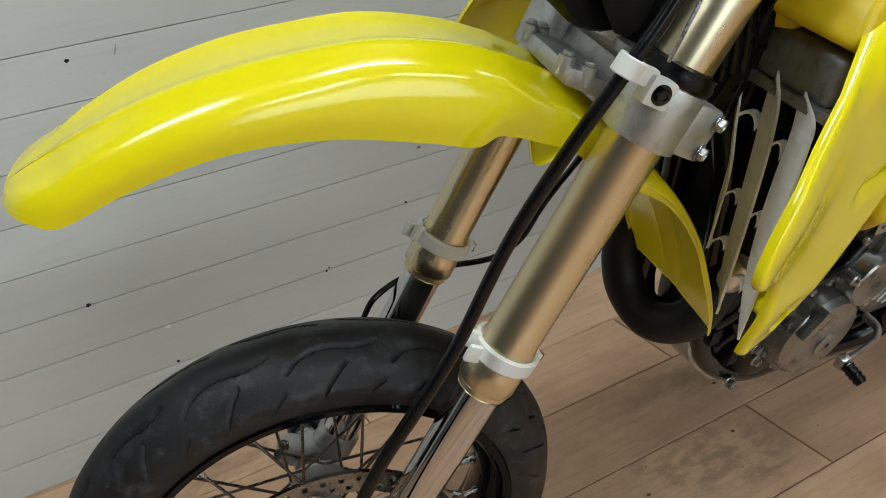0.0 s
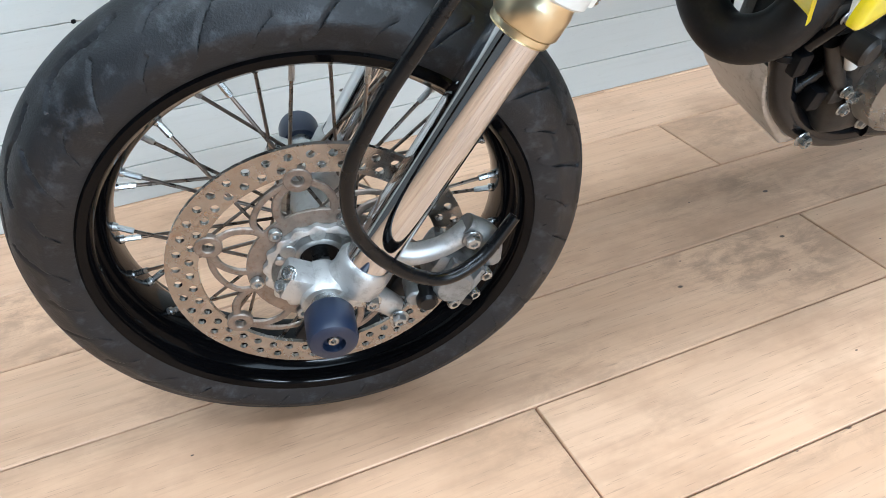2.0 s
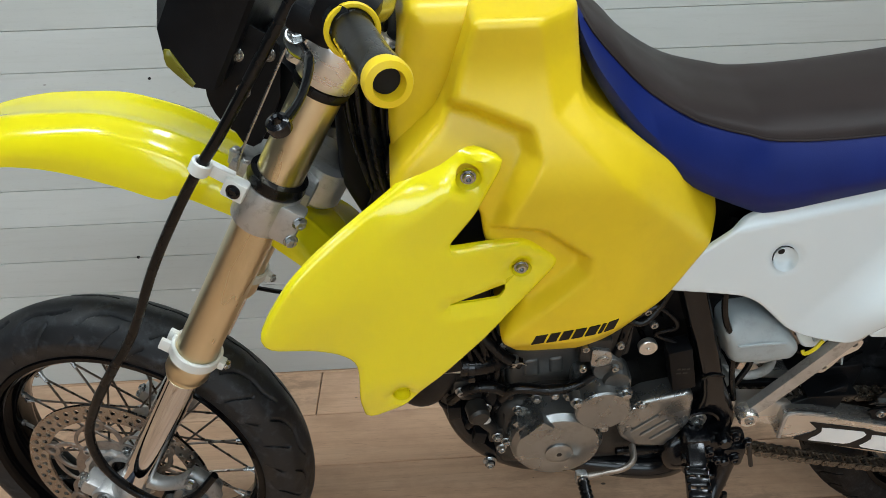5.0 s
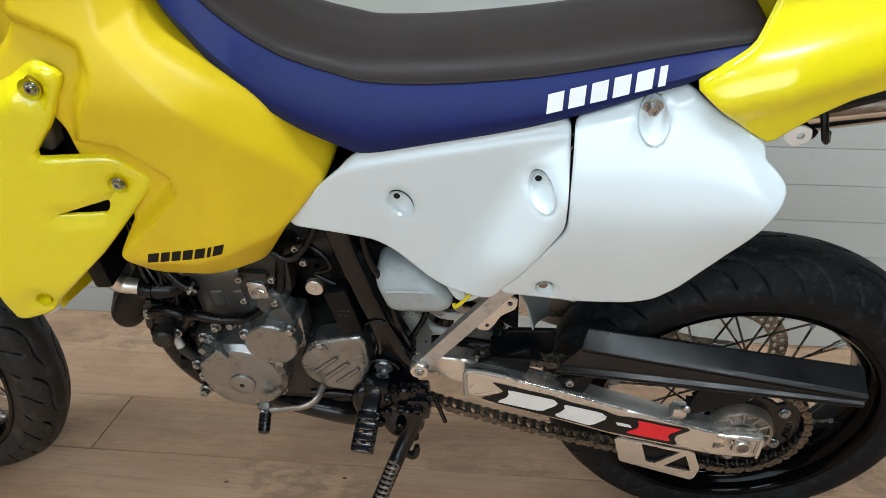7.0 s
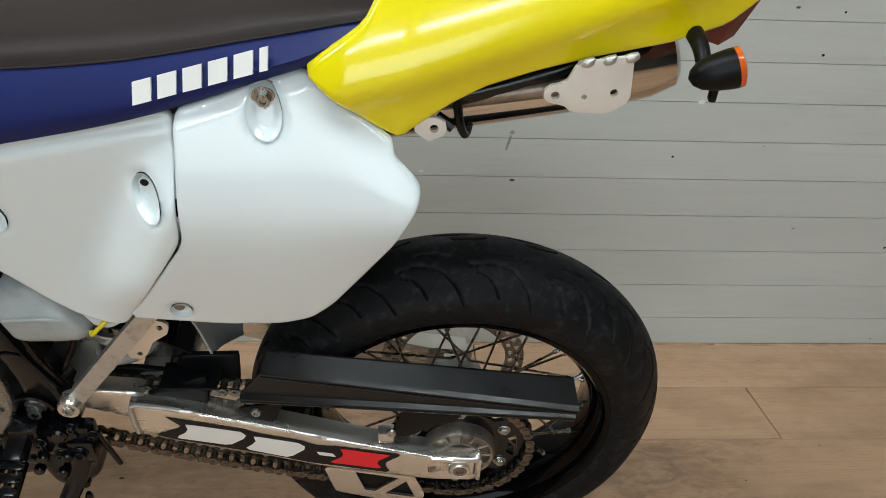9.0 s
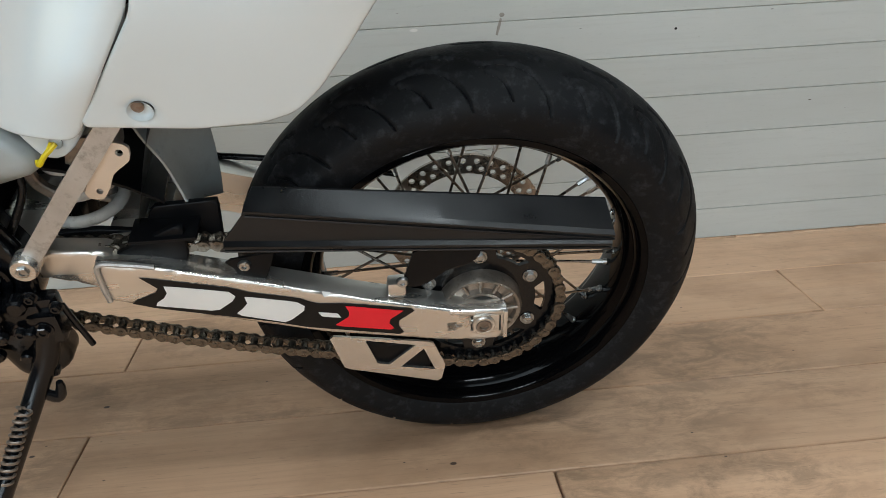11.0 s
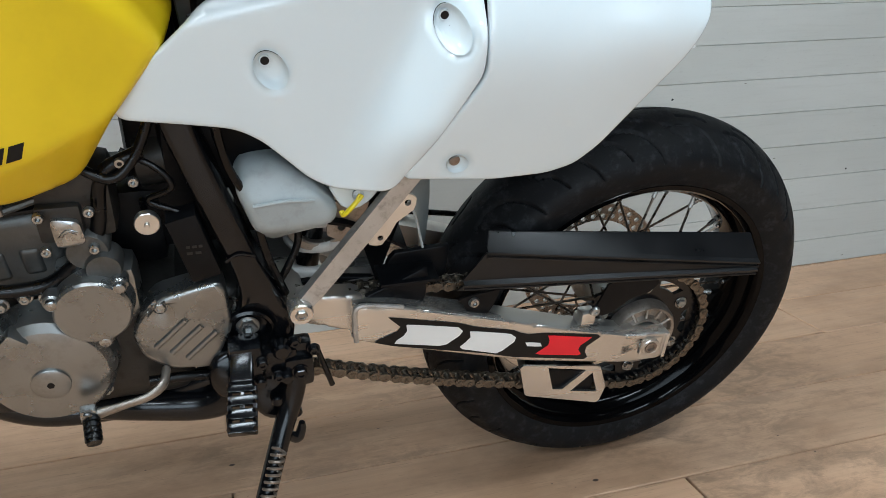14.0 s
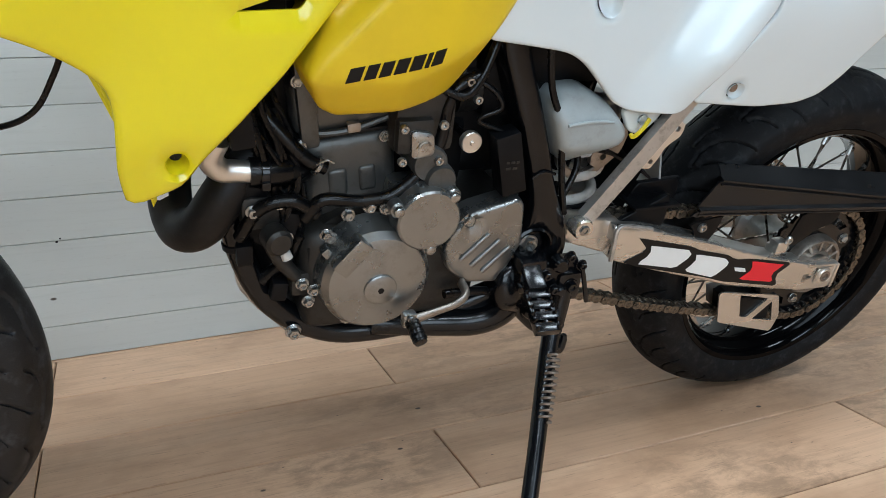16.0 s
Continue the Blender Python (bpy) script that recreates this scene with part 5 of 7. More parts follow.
# silencer under the tail, its hanger plates
sil_a, sil_b = Vector((1.385, 0.085, 0.752)), Vector((1.868, 0.055, 0.862))
ax = (sil_b - sil_a).normalized()
silencer = part("silencer", lathe([(0.0, 0.0), (0.028, 0.0), (0.046, 0.03), (0.047, 0.40), (0.048, 0.405), (0.048, 0.425), (0.046, 0.430), (0.043, 0.465), (0.034, 0.495), (0.026, 0.500), (0.022, 0.498), (0.022, 0.44), (0.0, 0.44)], sil_a, ax, 56), FLOOR_TINTED_METAL, bike, "polished metal silencer reflecting the floor")
part("silencer_band", lathe([(0.0485, 0.0), (0.0495, 0.002), (0.0495, 0.018), (0.0485, 0.020)], sil_a + ax * 0.405, ax, 56), BLACK_PAINT, silencer, "engraved dark band")
subframe = part("subframe", join(tube([(1.20, -0.085, 0.80), (1.42, -0.080, 0.855), (1.60, -0.085, 0.880), (1.76, -0.075, 0.925)], 0.0105, 12, 6), tube([(1.20, 0.085, 0.80), (1.42, 0.080, 0.855), (1.60, 0.085, 0.880), (1.76, 0.075, 0.925)], 0.0105, 12, 6),
                tube([(1.25, -0.075, 0.70), (1.42, -0.075, 0.79), (1.58, -0.080, 0.868)], 0.0095, 12, 5), tube([(1.62, -0.085, 0.885), (1.62, 0.085, 0.885)], 0.010, 10, 1)), BLACK_PAINT, bike, "black steel subframe tubes")
# RUST puts the brown of the reflected floor into this tube's colour.
part("lower_tube", tube([(1.565, -0.080, 0.868), (1.64, -0.085, 0.882), (1.72, -0.090, 0.898)], 0.0085, 12, 4), RUST, subframe, "bare tube coloured brown like the floor's reflection")
rack = part("rack_plate", plate([(1.690, 0.912), (1.686, 0.902), (1.694, 0.894), (1.708, 0.893), (1.716, 0.885), (1.752, 0.884), (1.762, 0.890), (1.772, 0.898), (1.768, 0.945), (1.716, 0.936), (1.708, 0.916)], -0.119, -0.114, 0.0008, [circle((1.699, 0.903), 0.0042, 12), circle((1.755, 0.907), 0.0040, 12), circle((1.727, 0.902), 0.0028, 10)], 0.004, 0.008), BLASTED, subframe, "welded aluminium rack plate with three holes")
for k in range(3):
    part("weld_bead", tube([(1.718 + 0.020 * k, -0.114, 0.933 + 0.003 * k), (1.726 + 0.020 * k, -0.116, 0.936 + 0.003 * k), (1.732 + 0.020 * k, -0.114, 0.938 + 0.003 * k)], [0.0035, 0.0048, 0.0035], 12, 4), ALU_CAST, rack)
part("hanger_tab", plate([(1.562, 0.868), (1.578, 0.852), (1.598, 0.860), (1.596, 0.876), (1.580, 0.880)], -0.124, -0.119, 0.0006, [circle((1.585, 0.867), 0.0045, 12)], 0.005, 0.008), BLASTED, subframe, "bright drilled tab")
part("rubber_strap", join(tube([(1.606, -0.112, 0.895), (1.610, -0.122, 0.872), (1.616, -0.118, 0.858), (1.620, -0.105, 0.862)], 0.0045, 8, 4), tube([(1.588, -0.108, 0.872), (1.604, -0.112, 0.862)], 0.006, 8, 1)), HOSE, subframe, "black rubber strap")

# seat
SEAT = [  # x, low edge, seam, crown, half width low, half width seam
    (0.852, 1.030, 1.065, 1.085, 0.075, 0.055), (0.868, 0.998, 1.040, 1.062, 0.102, 0.074), (0.900, 0.952, 1.006, 1.034, 0.108, 0.084), (0.935, 0.910, 0.974, 1.000, 0.111, 0.090), (0.993, 0.860, 0.938, 0.964, 0.114, 0.096), (1.058, 0.828, 0.918, 0.946, 0.117, 0.100), (1.092, 0.820, 0.910, 0.942, 0.118, 0.102),
    (1.167, 0.835, 0.910, 0.945, 0.118, 0.104), (1.260, 0.855, 0.919, 0.954, 0.117, 0.106), (1.330, 0.875, 0.930, 0.963, 0.116, 0.106), (1.420, 0.905, 0.947, 0.977, 0.110, 0.102), (1.458, 0.917, 0.954, 0.982, 0.106, 0.100), (1.490, 0.935, 0.962, 0.987, 0.106, 0.103), (1.520, 0.948, 0.967, 0.990, 0.104, 0.101), (1.540, 0.955, 0.968, 0.986, 0.092, 0.090), (1.552, 0.955, 0.963, 0.972, 0.060, 0.060)]
sq = spline([(x, lo, sm - 0.0065, cr - 0.016, wl, ws * 0.86) for x, lo, sm, cr, wl, ws in SEAT], 4)
side_rows = [[(x, -wl + 0.012, lo - 0.004), (x, -wl, lo + 0.003), (x, -wl - 0.002, lo + (sm - lo) * 0.4), (x, -ws - 0.006, sm - 0.006), (x, -ws, sm)] for x, lo, sm, cr, wl, ws in sq]
seat_side = loft(side_rows, False, False)
seat = part("seat", loft([[(x, y, z) for y, z in spline([(-ws - 0.001, sm - 0.001), (-ws * 0.93, sm + (cr - sm) * 0.45), (-ws * 0.68, sm + (cr - sm) * 0.82), (-ws * 0.3, cr - 0.001), (0, cr), (ws * 0.3, cr - 0.001), (ws * 0.68, sm + (cr - sm) * 0.82), (ws * 0.93, sm + (cr - sm) * 0.45), (ws + 0.001, sm - 0.001)], 4)] for x, lo, sm, cr, wl, ws in sq], False, False), SEAT_BLACK, bike, "long grained black vinyl seat with blue sides", sharp=60)
part("seat_side", (seat_side[0], [tuple(reversed(f)) for f in seat_side[1]]), SEAT_BLUE, seat, "blue vinyl seat side", sharp=60)
part("seat_side", mirrored((seat_side[0], [tuple(reversed(f)) for f in seat_side[1]])), SEAT_BLUE, seat, "blue vinyl seat side", sharp=60)
part("seat_base", loft([[(x, -wl + 0.014, lo - 0.002), (x, wl - 0.014, lo - 0.002), (x, wl - 0.02, lo + 0.01), (x, -wl + 0.02, lo + 0.01)] for x, lo, sm, cr, wl, ws in sq[4:-4]]), BLACK_PLASTIC, seat)
part("seat_seam", tube([(x, -ws - 0.0015, sm) for x, lo, sm, cr, wl, ws in sq[2:-1:2]], 0.0013, 6, 1), SEAT_BLACK, seat)
for k in range(6):
    x0 = 1.302 + 0.0240 * k
    lettering(seat, PAINT_WHITE, (x0, -0.1190 + 0.0012 * k, 0.8835 + 0.0068 * k), (0.962, 0.04, 0.272), (-0.03, 0.36, 0.93), (0.0185 if k < 5 else 0.008,), 0.0215, 0.002, 0.0, 0.0022)


# -- frame --
frame_l = part("main_frame", join(
    panel([(1.002, 0.80), (1.040, 0.80), (1.050, 0.690), (1.100, 0.530), (1.134, 0.452), (1.140, 0.415), (1.116, 0.368), (1.080, 0.368), (1.060, 0.420), (1.080, 0.478), (1.068, 0.532), (1.014, 0.690)], lambda x, z: -0.118 + 0.03 * soft_step(z, 0.55, 0.80), thick=0.036, edge=0.008, step=0.012, corner=0.02, holes=[circle((1.083, 0.430), 0.025, 24)]),
    mirrored(panel([(1.002, 0.80), (1.040, 0.80), (1.050, 0.690), (1.100, 0.530), (1.134, 0.452), (1.140, 0.415), (1.116, 0.368), (1.080, 0.368), (1.060, 0.420), (1.080, 0.478), (1.068, 0.532), (1.014, 0.690)], lambda x, z: -0.118 + 0.03 * soft_step(z, 0.55, 0.80), thick=0.036, edge=0.008, step=0.016, corner=0.02)),
    tube([(0.59, 0.0, 0.98), (0.64, -0.02, 0.86), (0.690, -0.035, 0.72), (0.712, -0.045, 0.60), (0.712, -0.055, 0.48), (0.722, -0.060, 0.425), (0.745, -0.065, 0.372), (0.788, -0.070, 0.330), (0.850, -0.075, 0.306), (0.95, -0.08, 0.310), (1.02, -0.085, 0.335), (1.09, -0.09, 0.360)], 0.0165, 16, 6),
    tube([(0.59, 0.0, 0.98), (0.64, 0.02, 0.86), (0.690, 0.035, 0.72), (0.712, 0.045, 0.60), (0.712, 0.055, 0.48), (0.722, 0.060, 0.425), (0.745, 0.065, 0.372), (0.788, 0.070, 0.330), (0.850, 0.075, 0.306), (0.95, 0.08, 0.310), (1.02, 0.085, 0.335), (1.09, 0.09, 0.360)], 0.0165, 16, 6),
    box((0.06, 0.06, 0.16), (0.625, 0, 0.96), pose(0, 0, 0), 0.02)), BLACK_PAINT, bike, "glossy black painted steel frame with scratches", sharp=45)
part("pivot_cup", lathe([(0.029, -0.006), (0.030, 0.002), (0.027, 0.004), (0.024, 0.001), (0.022, -0.010), (0.0, -0.010)], (1.083, -0.117, 0.430), (0, -1, 0), 36), BLACK_PAINT, frame_l)
part("pivot_nut", join(lathe([(0.0, 0.0), (0.0110, 0.0), (0.0110, 0.006), (0.0100, 0.0075), (0.0065, 0.0075), (0.0065, 0.002), (0.0, 0.002)], (1.083, -0.108, 0.430), (0, -1, 0), 6), ring(0.008, 0.0140, 0.002, (1.083, -0.108, 0.430), (0, -1, 0))), STEEL, frame_l, "swingarm pivot nut")
part("frame_seam", tube([(1.066, -0.119, 0.533), (1.080, -0.1195, 0.541), (1.098, -0.119, 0.536)], 0.0022, 8, 4), BLACK_PAINT, frame_l)
part("cable", tube([(1.060, -0.098, 0.80), (1.075, -0.108, 0.66), (1.098, -0.112, 0.60), (1.112, -0.112, 0.53), (1.130, -0.106, 0.47)], 0.0045, 8, 6), HOSE, frame_l)
part("engine_mount_bolt", bolt((0.775, -0.088, 0.330), (0, -1, 0), 0.008, 0.012), STEEL, frame_l, "steel mounting bolt")

# subframe strut of bare aluminium
strut = part("subframe_strut", loft([[(x - 0.0085 * w, y - 0.006, z + 0.0065 * w), (x + 0.0085 * w, y - 0.006, z - 0.0065 * w), (x + 0.0085 * w, y + 0.008, z - 0.0065 * w), (x - 0.0085 * w, y + 0.008, z + 0.0065 * w)] for x, y, z, w in ((1.142, -0.126, 0.461, 0.85), (1.160, -0.126, 0.482, 0.95), (1.200, -0.124, 0.532, 1.0), (1.300, -0.116, 0.655, 1.0), (1.40, -0.09, 0.775, 0.9))]), ALU_CAST, bike, "bare aluminium subframe strut with scratches", sharp=30)
part("strut_end", join(lathe([(0.0, -0.004), (0.013, -0.004), (0.015, 0.0), (0.015, 0.018), (0.012, 0.021), (0.0, 0.021)], (1.143, -0.138, 0.462), (0, 1, 0), 24)), ALU, strut)
part("strut_bolt", bolt((1.143, -0.138, 0.462), (0, -1, 0), 0.0075, 0.007), STEEL, strut)
part("strut_bracket", plate([(1.222, 0.535), (1.240, 0.528), (1.252, 0.545), (1.258, 0.560), (1.280, 0.575), (1.282, 0.592), (1.268, 0.598), (1.245, 0.580)], -0.118, -0.113, 0.0006, [circle((1.240, 0.541), 0.0035, 10), circle((1.271, 0.585), 0.0040, 10)], 0.005, 0.008), ALU, strut, "drilled lug")

# -- engine --
engine = part("engine", join(box((0.235, 0.20, 0.150), (0.900, -0.005, 0.405), pose(0, 0, 0), 0.03, 3), box((0.170, 0.17, 0.110), (1.000, 0.0, 0.420), pose(0, 0, 0), 0.025, 3),
              lathe([(0.0, 0.0), (0.075, 0.0), (0.078, 0.01), (0.078, 0.16), (0.0, 0.16)], (0.860, -0.085, 0.420), (0, 1, 0), 48)), ENGINE, bike, "grey single-cylinder engine, oil-stained", sharp=40)
cyl_m = Matrix.Translation((0.845, 0, 0.535)) @ Matrix.Rotation(radians(-6), 4, "Y")
part("cylinder", box((0.112, 0.150, 0.105), (0.004, 0, 0), cyl_m, 0.018, 3), CYL_CAST, engine, "cast cylinder")
for dx, w, h in ((-0.014, 0.024, 0.036), (0.022, 0.022, 0.034)):
    part("casting_boss", box((w, 0.014, h), (dx, -0.0705, -0.006), cyl_m, 0.006, 3), CYL_CAST, engine)
head = part("cylinder_head", join(box((0.124, 0.155, 0.070), (0.003, 0, 0.092), cyl_m, 0.016, 3), box((0.110, 0.13, 0.05), (0, 0, 0.15), cyl_m, 0.014, 3), box((0.022, 0.014, 0.11), (-0.042, -0.076, 0.10), cyl_m, 0.006)), CYL_CAST, engine, "cast cylinder head")
part("head_lug", box((0.016, 0.012, 0.012), (0.008, -0.080, 0.064), cyl_m, 0.003), WORN_ALU, head)
part("head_rib", tube([cyl_m @ Vector((-0.052, -0.076, 0.062)), cyl_m @ Vector((0.0, -0.080, 0.060)), cyl_m @ Vector((0.055, -0.076, 0.068))], 0.0042, 8, 4), CYL_CAST, head)
part("head_gasket", box((0.134, 0.158, 0.004), (0, 0, 0.056), cyl_m, 0.001), PAINT_BLACK, engine)
for dx, dz in ((0.010, 0.095), (-0.05, 0.125), (0.045, 0.045), (-0.052, 0.050)):
    p = cyl_m @ Vector((dx, -0.079, dz))
    part("head_bolt", bolt(p, (0, -1, 0), 0.0055, 0.005), STEEL, head)
stator = part("stator_cover", join(lathe([(0.0, 0.0500), (0.022, 0.0500), (0.050, 0.0485), (0.061, 0.045), (0.068, 0.036), (0.070, 0.020), (0.074, 0.0), (0.0, 0.0)], (0.868, -0.092, 0.419), (0, -1, 0), 64),
              box((0.050, 0.022, 0.024), (0, 0, 0), pose(0.834, -0.134, 0.462, 0, -48, 0), 0.005), box((0.034, 0.016, 0.012), (0, 0, 0), pose(0.815, -0.116, 0.452, 0, 50, 0), 0.004), tube([(0.915, -0.120, 0.452), (0.944, -0.116, 0.466)], 0.007, 10, 1)), COVER, bike, "round satin grey generator cover", sharp=30)
part("inspection_cap", lathe([(0.0, 0.0015), (0.0035, 0.0015), (0.0038, 0.0045), (0.0185, 0.0045), (0.0205, 0.003), (0.0205, 0.0)], (0.869, -0.1415, 0.414), (0, -1, 0), 44), COVER, stator, "round plug with hexagon socket")
# Black hexagon in place of the socket's shaded depth.
part("plug_socket", lathe([(0.0, 0.0), (0.0042, 0.0), (0.0042, 0.0032), (0.0, 0.0032)], (0.869, -0.1432, 0.414), (0, -1, 0), 6), PAINT_BLACK, stator)
for a in (2.35, 3.4, 4.3, 5.4, 0.6):
    part("cover_bolt", bolt((0.868 + 0.074 * math.cos(a), -0.105, 0.419 + 0.074 * math.sin(a)), (0, -1, 0), 0.006, 0.007), STEEL, stator)
starter = part("starter_cover", lathe([(0.0, 0.026), (0.037, 0.026), (0.0395, 0.0235), (0.0395, 0.006), (0.042, 0.0), (0.0, 0.0)], (0.926, -0.114, 0.499), (0, -1, 0), 52), COVER, bike, "round satin grey gear cover", sharp=30)
part("cover_base", box((0.085, 0.05, 0.07), (0.930, -0.09, 0.500), None, 0.015), COVER, starter)
for a in (0.75, 2.75, 4.85):
    part("bolt_boss", disc_of(0.0095, 0.020, (0.926 + 0.041 * math.cos(a), -0.115, 0.499 + 0.041 * math.sin(a)), (0, -1, 0), 0.002), COVER, starter)
for a in (0.75, 2.75, 4.85):
    part("cover_bolt", lathe([(0.0, 0.006), (0.004, 0.006), (0.0062, 0.0045), (0.0070, 0.0)], (0.926 + 0.041 * math.cos(a), -0.135, 0.499 + 0.041 * math.sin(a)), (0, -1, 0), 16), STEEL, starter, "bright domed bolt")
part("starter_motor", join(lathe([(0.0, 0.0), (0.020, 0.0), (0.022, 0.004), (0.022, 0.06), (0.0, 0.06)], (0.930, -0.118, 0.562), (0, 1, 0), 32), lathe([(0.0, 0), (0.017, 0), (0.019, 0.006), (0.019, 0.03), (0, 0.03)], (0.943, -0.125, 0.543), (0, 1, 0), 24)), CYL_CAST, engine, "bright cast motor end")
GEAR = [(0.956, 0.446), (0.966, 0.468), (0.988, 0.493), (1.054, 0.508), (1.062, 0.498), (1.066, 0.440), (1.040, 0.384), (0.992, 0.390), (0.965, 0.412)]
gear = part("sprocket_cover", panel(GEAR, lambda x, z: -0.122, thick=0.030, edge=0.006, step=0.009, corner=0.008, holes=[circle((0.990, 0.478), 0.008, 16)]), COVER, bike, "satin grey sprocket cover with three slanted ribs", sharp=30)
for k in range(3):
    a = Vector((0.980 + 0.016 * k, -0.1215, 0.428 - 0.011 * k))
    part("cover_rib", tube([a, a + Vector((0.036, 0, 0.034))], 0.0040, 10, 1), COVER, gear)
part("cover_bolt", bolt((0.990, -0.112, 0.478), (0, -1, 0), 0.0065, 0.006), STEEL, gear)
# gear lever
lever = part("gear_lever", tube([(0.986, -0.122, 0.392), (0.982, -0.146, 0.392), (0.966, -0.158, 0.388), (0.938, -0.160, 0.382), (0.905, -0.160, 0.374)], [0.0075, 0.007, 0.006, 0.006, 0.008], 12, 6, 0.7), WORN_ALU, bike, "bare alloy gear lever")
toe = Vector((0.10, -0.90, -0.36)).normalized()
part("lever_rubber", lathe([(0.0, 0.0)] + [(0.0095 if (k // 2) % 2 else 0.0080, 0.0035 * ((k + 1) // 2) + 0.0004 * (k % 2)) for k in range(18)] + [(0.0, 0.0325)], Vector((0.904, -0.164, 0.376)), toe, 22), HOSE, lever, "ribbed black rubber toe piece")
part("lever_joint", join(box((0.018, 0.014, 0.020), (0.902, -0.160, 0.377), None, 0.004), disc_of(0.005, 0.003, (0.902, -0.168, 0.382), (0, -1, 0), 0.0008)), STEEL, lever)

# between the swingarm and the subframe
part("inner_mudguard", loft([[(x, -0.072, z), (x, 0.0, z + 0.012), (x, 0.072, z), (x, 0.072, z - 0.004), (x, 0.0, z + 0.008), (x, -0.072, z - 0.004)] for x, z in ((1.165, 0.548), (1.21, 0.535), (1.25, 0.515), (1.285, 0.492))]), BLACK_PLASTIC, bike, "black inner mudguard")
part("swingarm_bridge", join(box((0.095, 0.020, 0.085), (1.238, 0.045, 0.445), None, 0.008), tube([(1.205, 0.032, 0.410), (1.192, 0.030, 0.440), (1.200, 0.032, 0.475), (1.225, 0.034, 0.490)], 0.010, 12, 6)), CALIPER, bike, "stained cast swingarm bridge")
# Black sheet and block, added so the space behind the spring reads dark.
part("shock_dark_backing", join(box((0.165, 0.012, 0.125), (1.145, 0.064, 0.458), None, 0.005), box((0.060, 0.030, 0.050), (1.095, 0.045, 0.425), None, 0.010)), BLACK_PLASTIC, bike, "added black sheet that darkens the space behind the shock absorber")
part("chain_pad", panel([(1.110, 0.424), (1.255, 0.414), (1.275, 0.440), (1.200, 0.452), (1.110, 0.450)], lambda x, z: -0.062, thick=0.006, edge=0.002, step=0.012, corner=0.004), BLACK_PLASTIC, bike, "black chain rubbing pad")
part("rear_brake_hose", tube([(1.17, 0.122, 0.450), (1.24, 0.122, 0.436), (1.32, 0.122, 0.425), (1.42, 0.122, 0.408), (1.55, 0.115, 0.380)], 0.0045, 10, 5), HOSE, bike, "thin black brake hose")

# carburettor, hoses, wiring round the engine
carb = part("carburettor", join(box((0.075, 0.060, 0.080), (0.925, -0.075, 0.610), None, 0.012), lathe([(0, 0), (0.030, 0), (0.030, 0.03), (0, 0.03)], (0.985, -0.03, 0.62), (1, 0, 0.1), 24), disc_of(0.026, 0.03, (0.925, -0.055, 0.655), (0, 0, 1), 0.005)), ENGINE, bike, "grimy carburettor body")
part("valve_cover", box((0.044, 0.018, 0.042), (0.910, -0.106, 0.596), None, 0.006), ENGINE, carb, "dark cast valve body")
part("valve_cap", join(plate(rounded([(0.902, 0.607), (0.929, 0.602), (0.932, 0.576), (0.904, 0.572)], 0.006), -0.123, -0.113, 0.002, [], 0.001, 0.004), tube([(0.909, -0.123, 0.586), (0.917, -0.124, 0.594), (0.926, -0.123, 0.590)], 0.0018, 8, 4)), STEEL, carb, "bright worn metal cap")
for at in ((0.940, -0.118, 0.612), (0.893, -0.118, 0.610), (0.938, -0.118, 0.568), (0.893, -0.118, 0.570), (0.975, -0.100, 0.655), (0.985, -0.105, 0.635)):
    part("screw", socket(at, (0, -1, 0), 0.0055, 0.006), STEEL, carb)
knob = part("idle_knob", join(disc_of(0.0135, 0.010, (0.990, -0.085, 0.575), (0, -1, 0), 0.001, 26), disc_of(0.0028, 0.003, (0.990, -0.095, 0.575), (0, -1, 0), 0.0005, 10)), ALU, bike, "round aluminium knob")
part("knob_shaft", tube([(0.990, -0.085, 0.575), (0.985, -0.05, 0.580)], 0.004, 8, 1), HOSE, knob)
part("air_boot", join(box((0.125, 0.100, 0.190), (1.035, 0.010, 0.600), None, 0.020), box((0.110, 0.110, 0.100), (0.950, 0.010, 0.540), None, 0.015)), BLACK_PLASTIC, bike, "black rubber intake boot behind the carburettor")
relay = part("electric_box", box((0.033, 0.030, 0.082), (0, 0, 0), pose(1.035, -0.105, 0.553, 0, -14, 0), 0.003), BLACK_PLASTIC, bike, "black electrical box with worn print")
lettering(relay, ENGINE, (1.027, -0.1202, 0.548), (1, 0, 0), (0, 0, 1), (0.006, 0.006), 0.003, 0, 0.003, 0.0006)
lettering(relay, ENGINE, (1.027, -0.1202, 0.556), (1, 0, 0), (0, 0, 1), (0.004, 0.005, 0.004), 0.003, 0, 0.002, 0.0006)
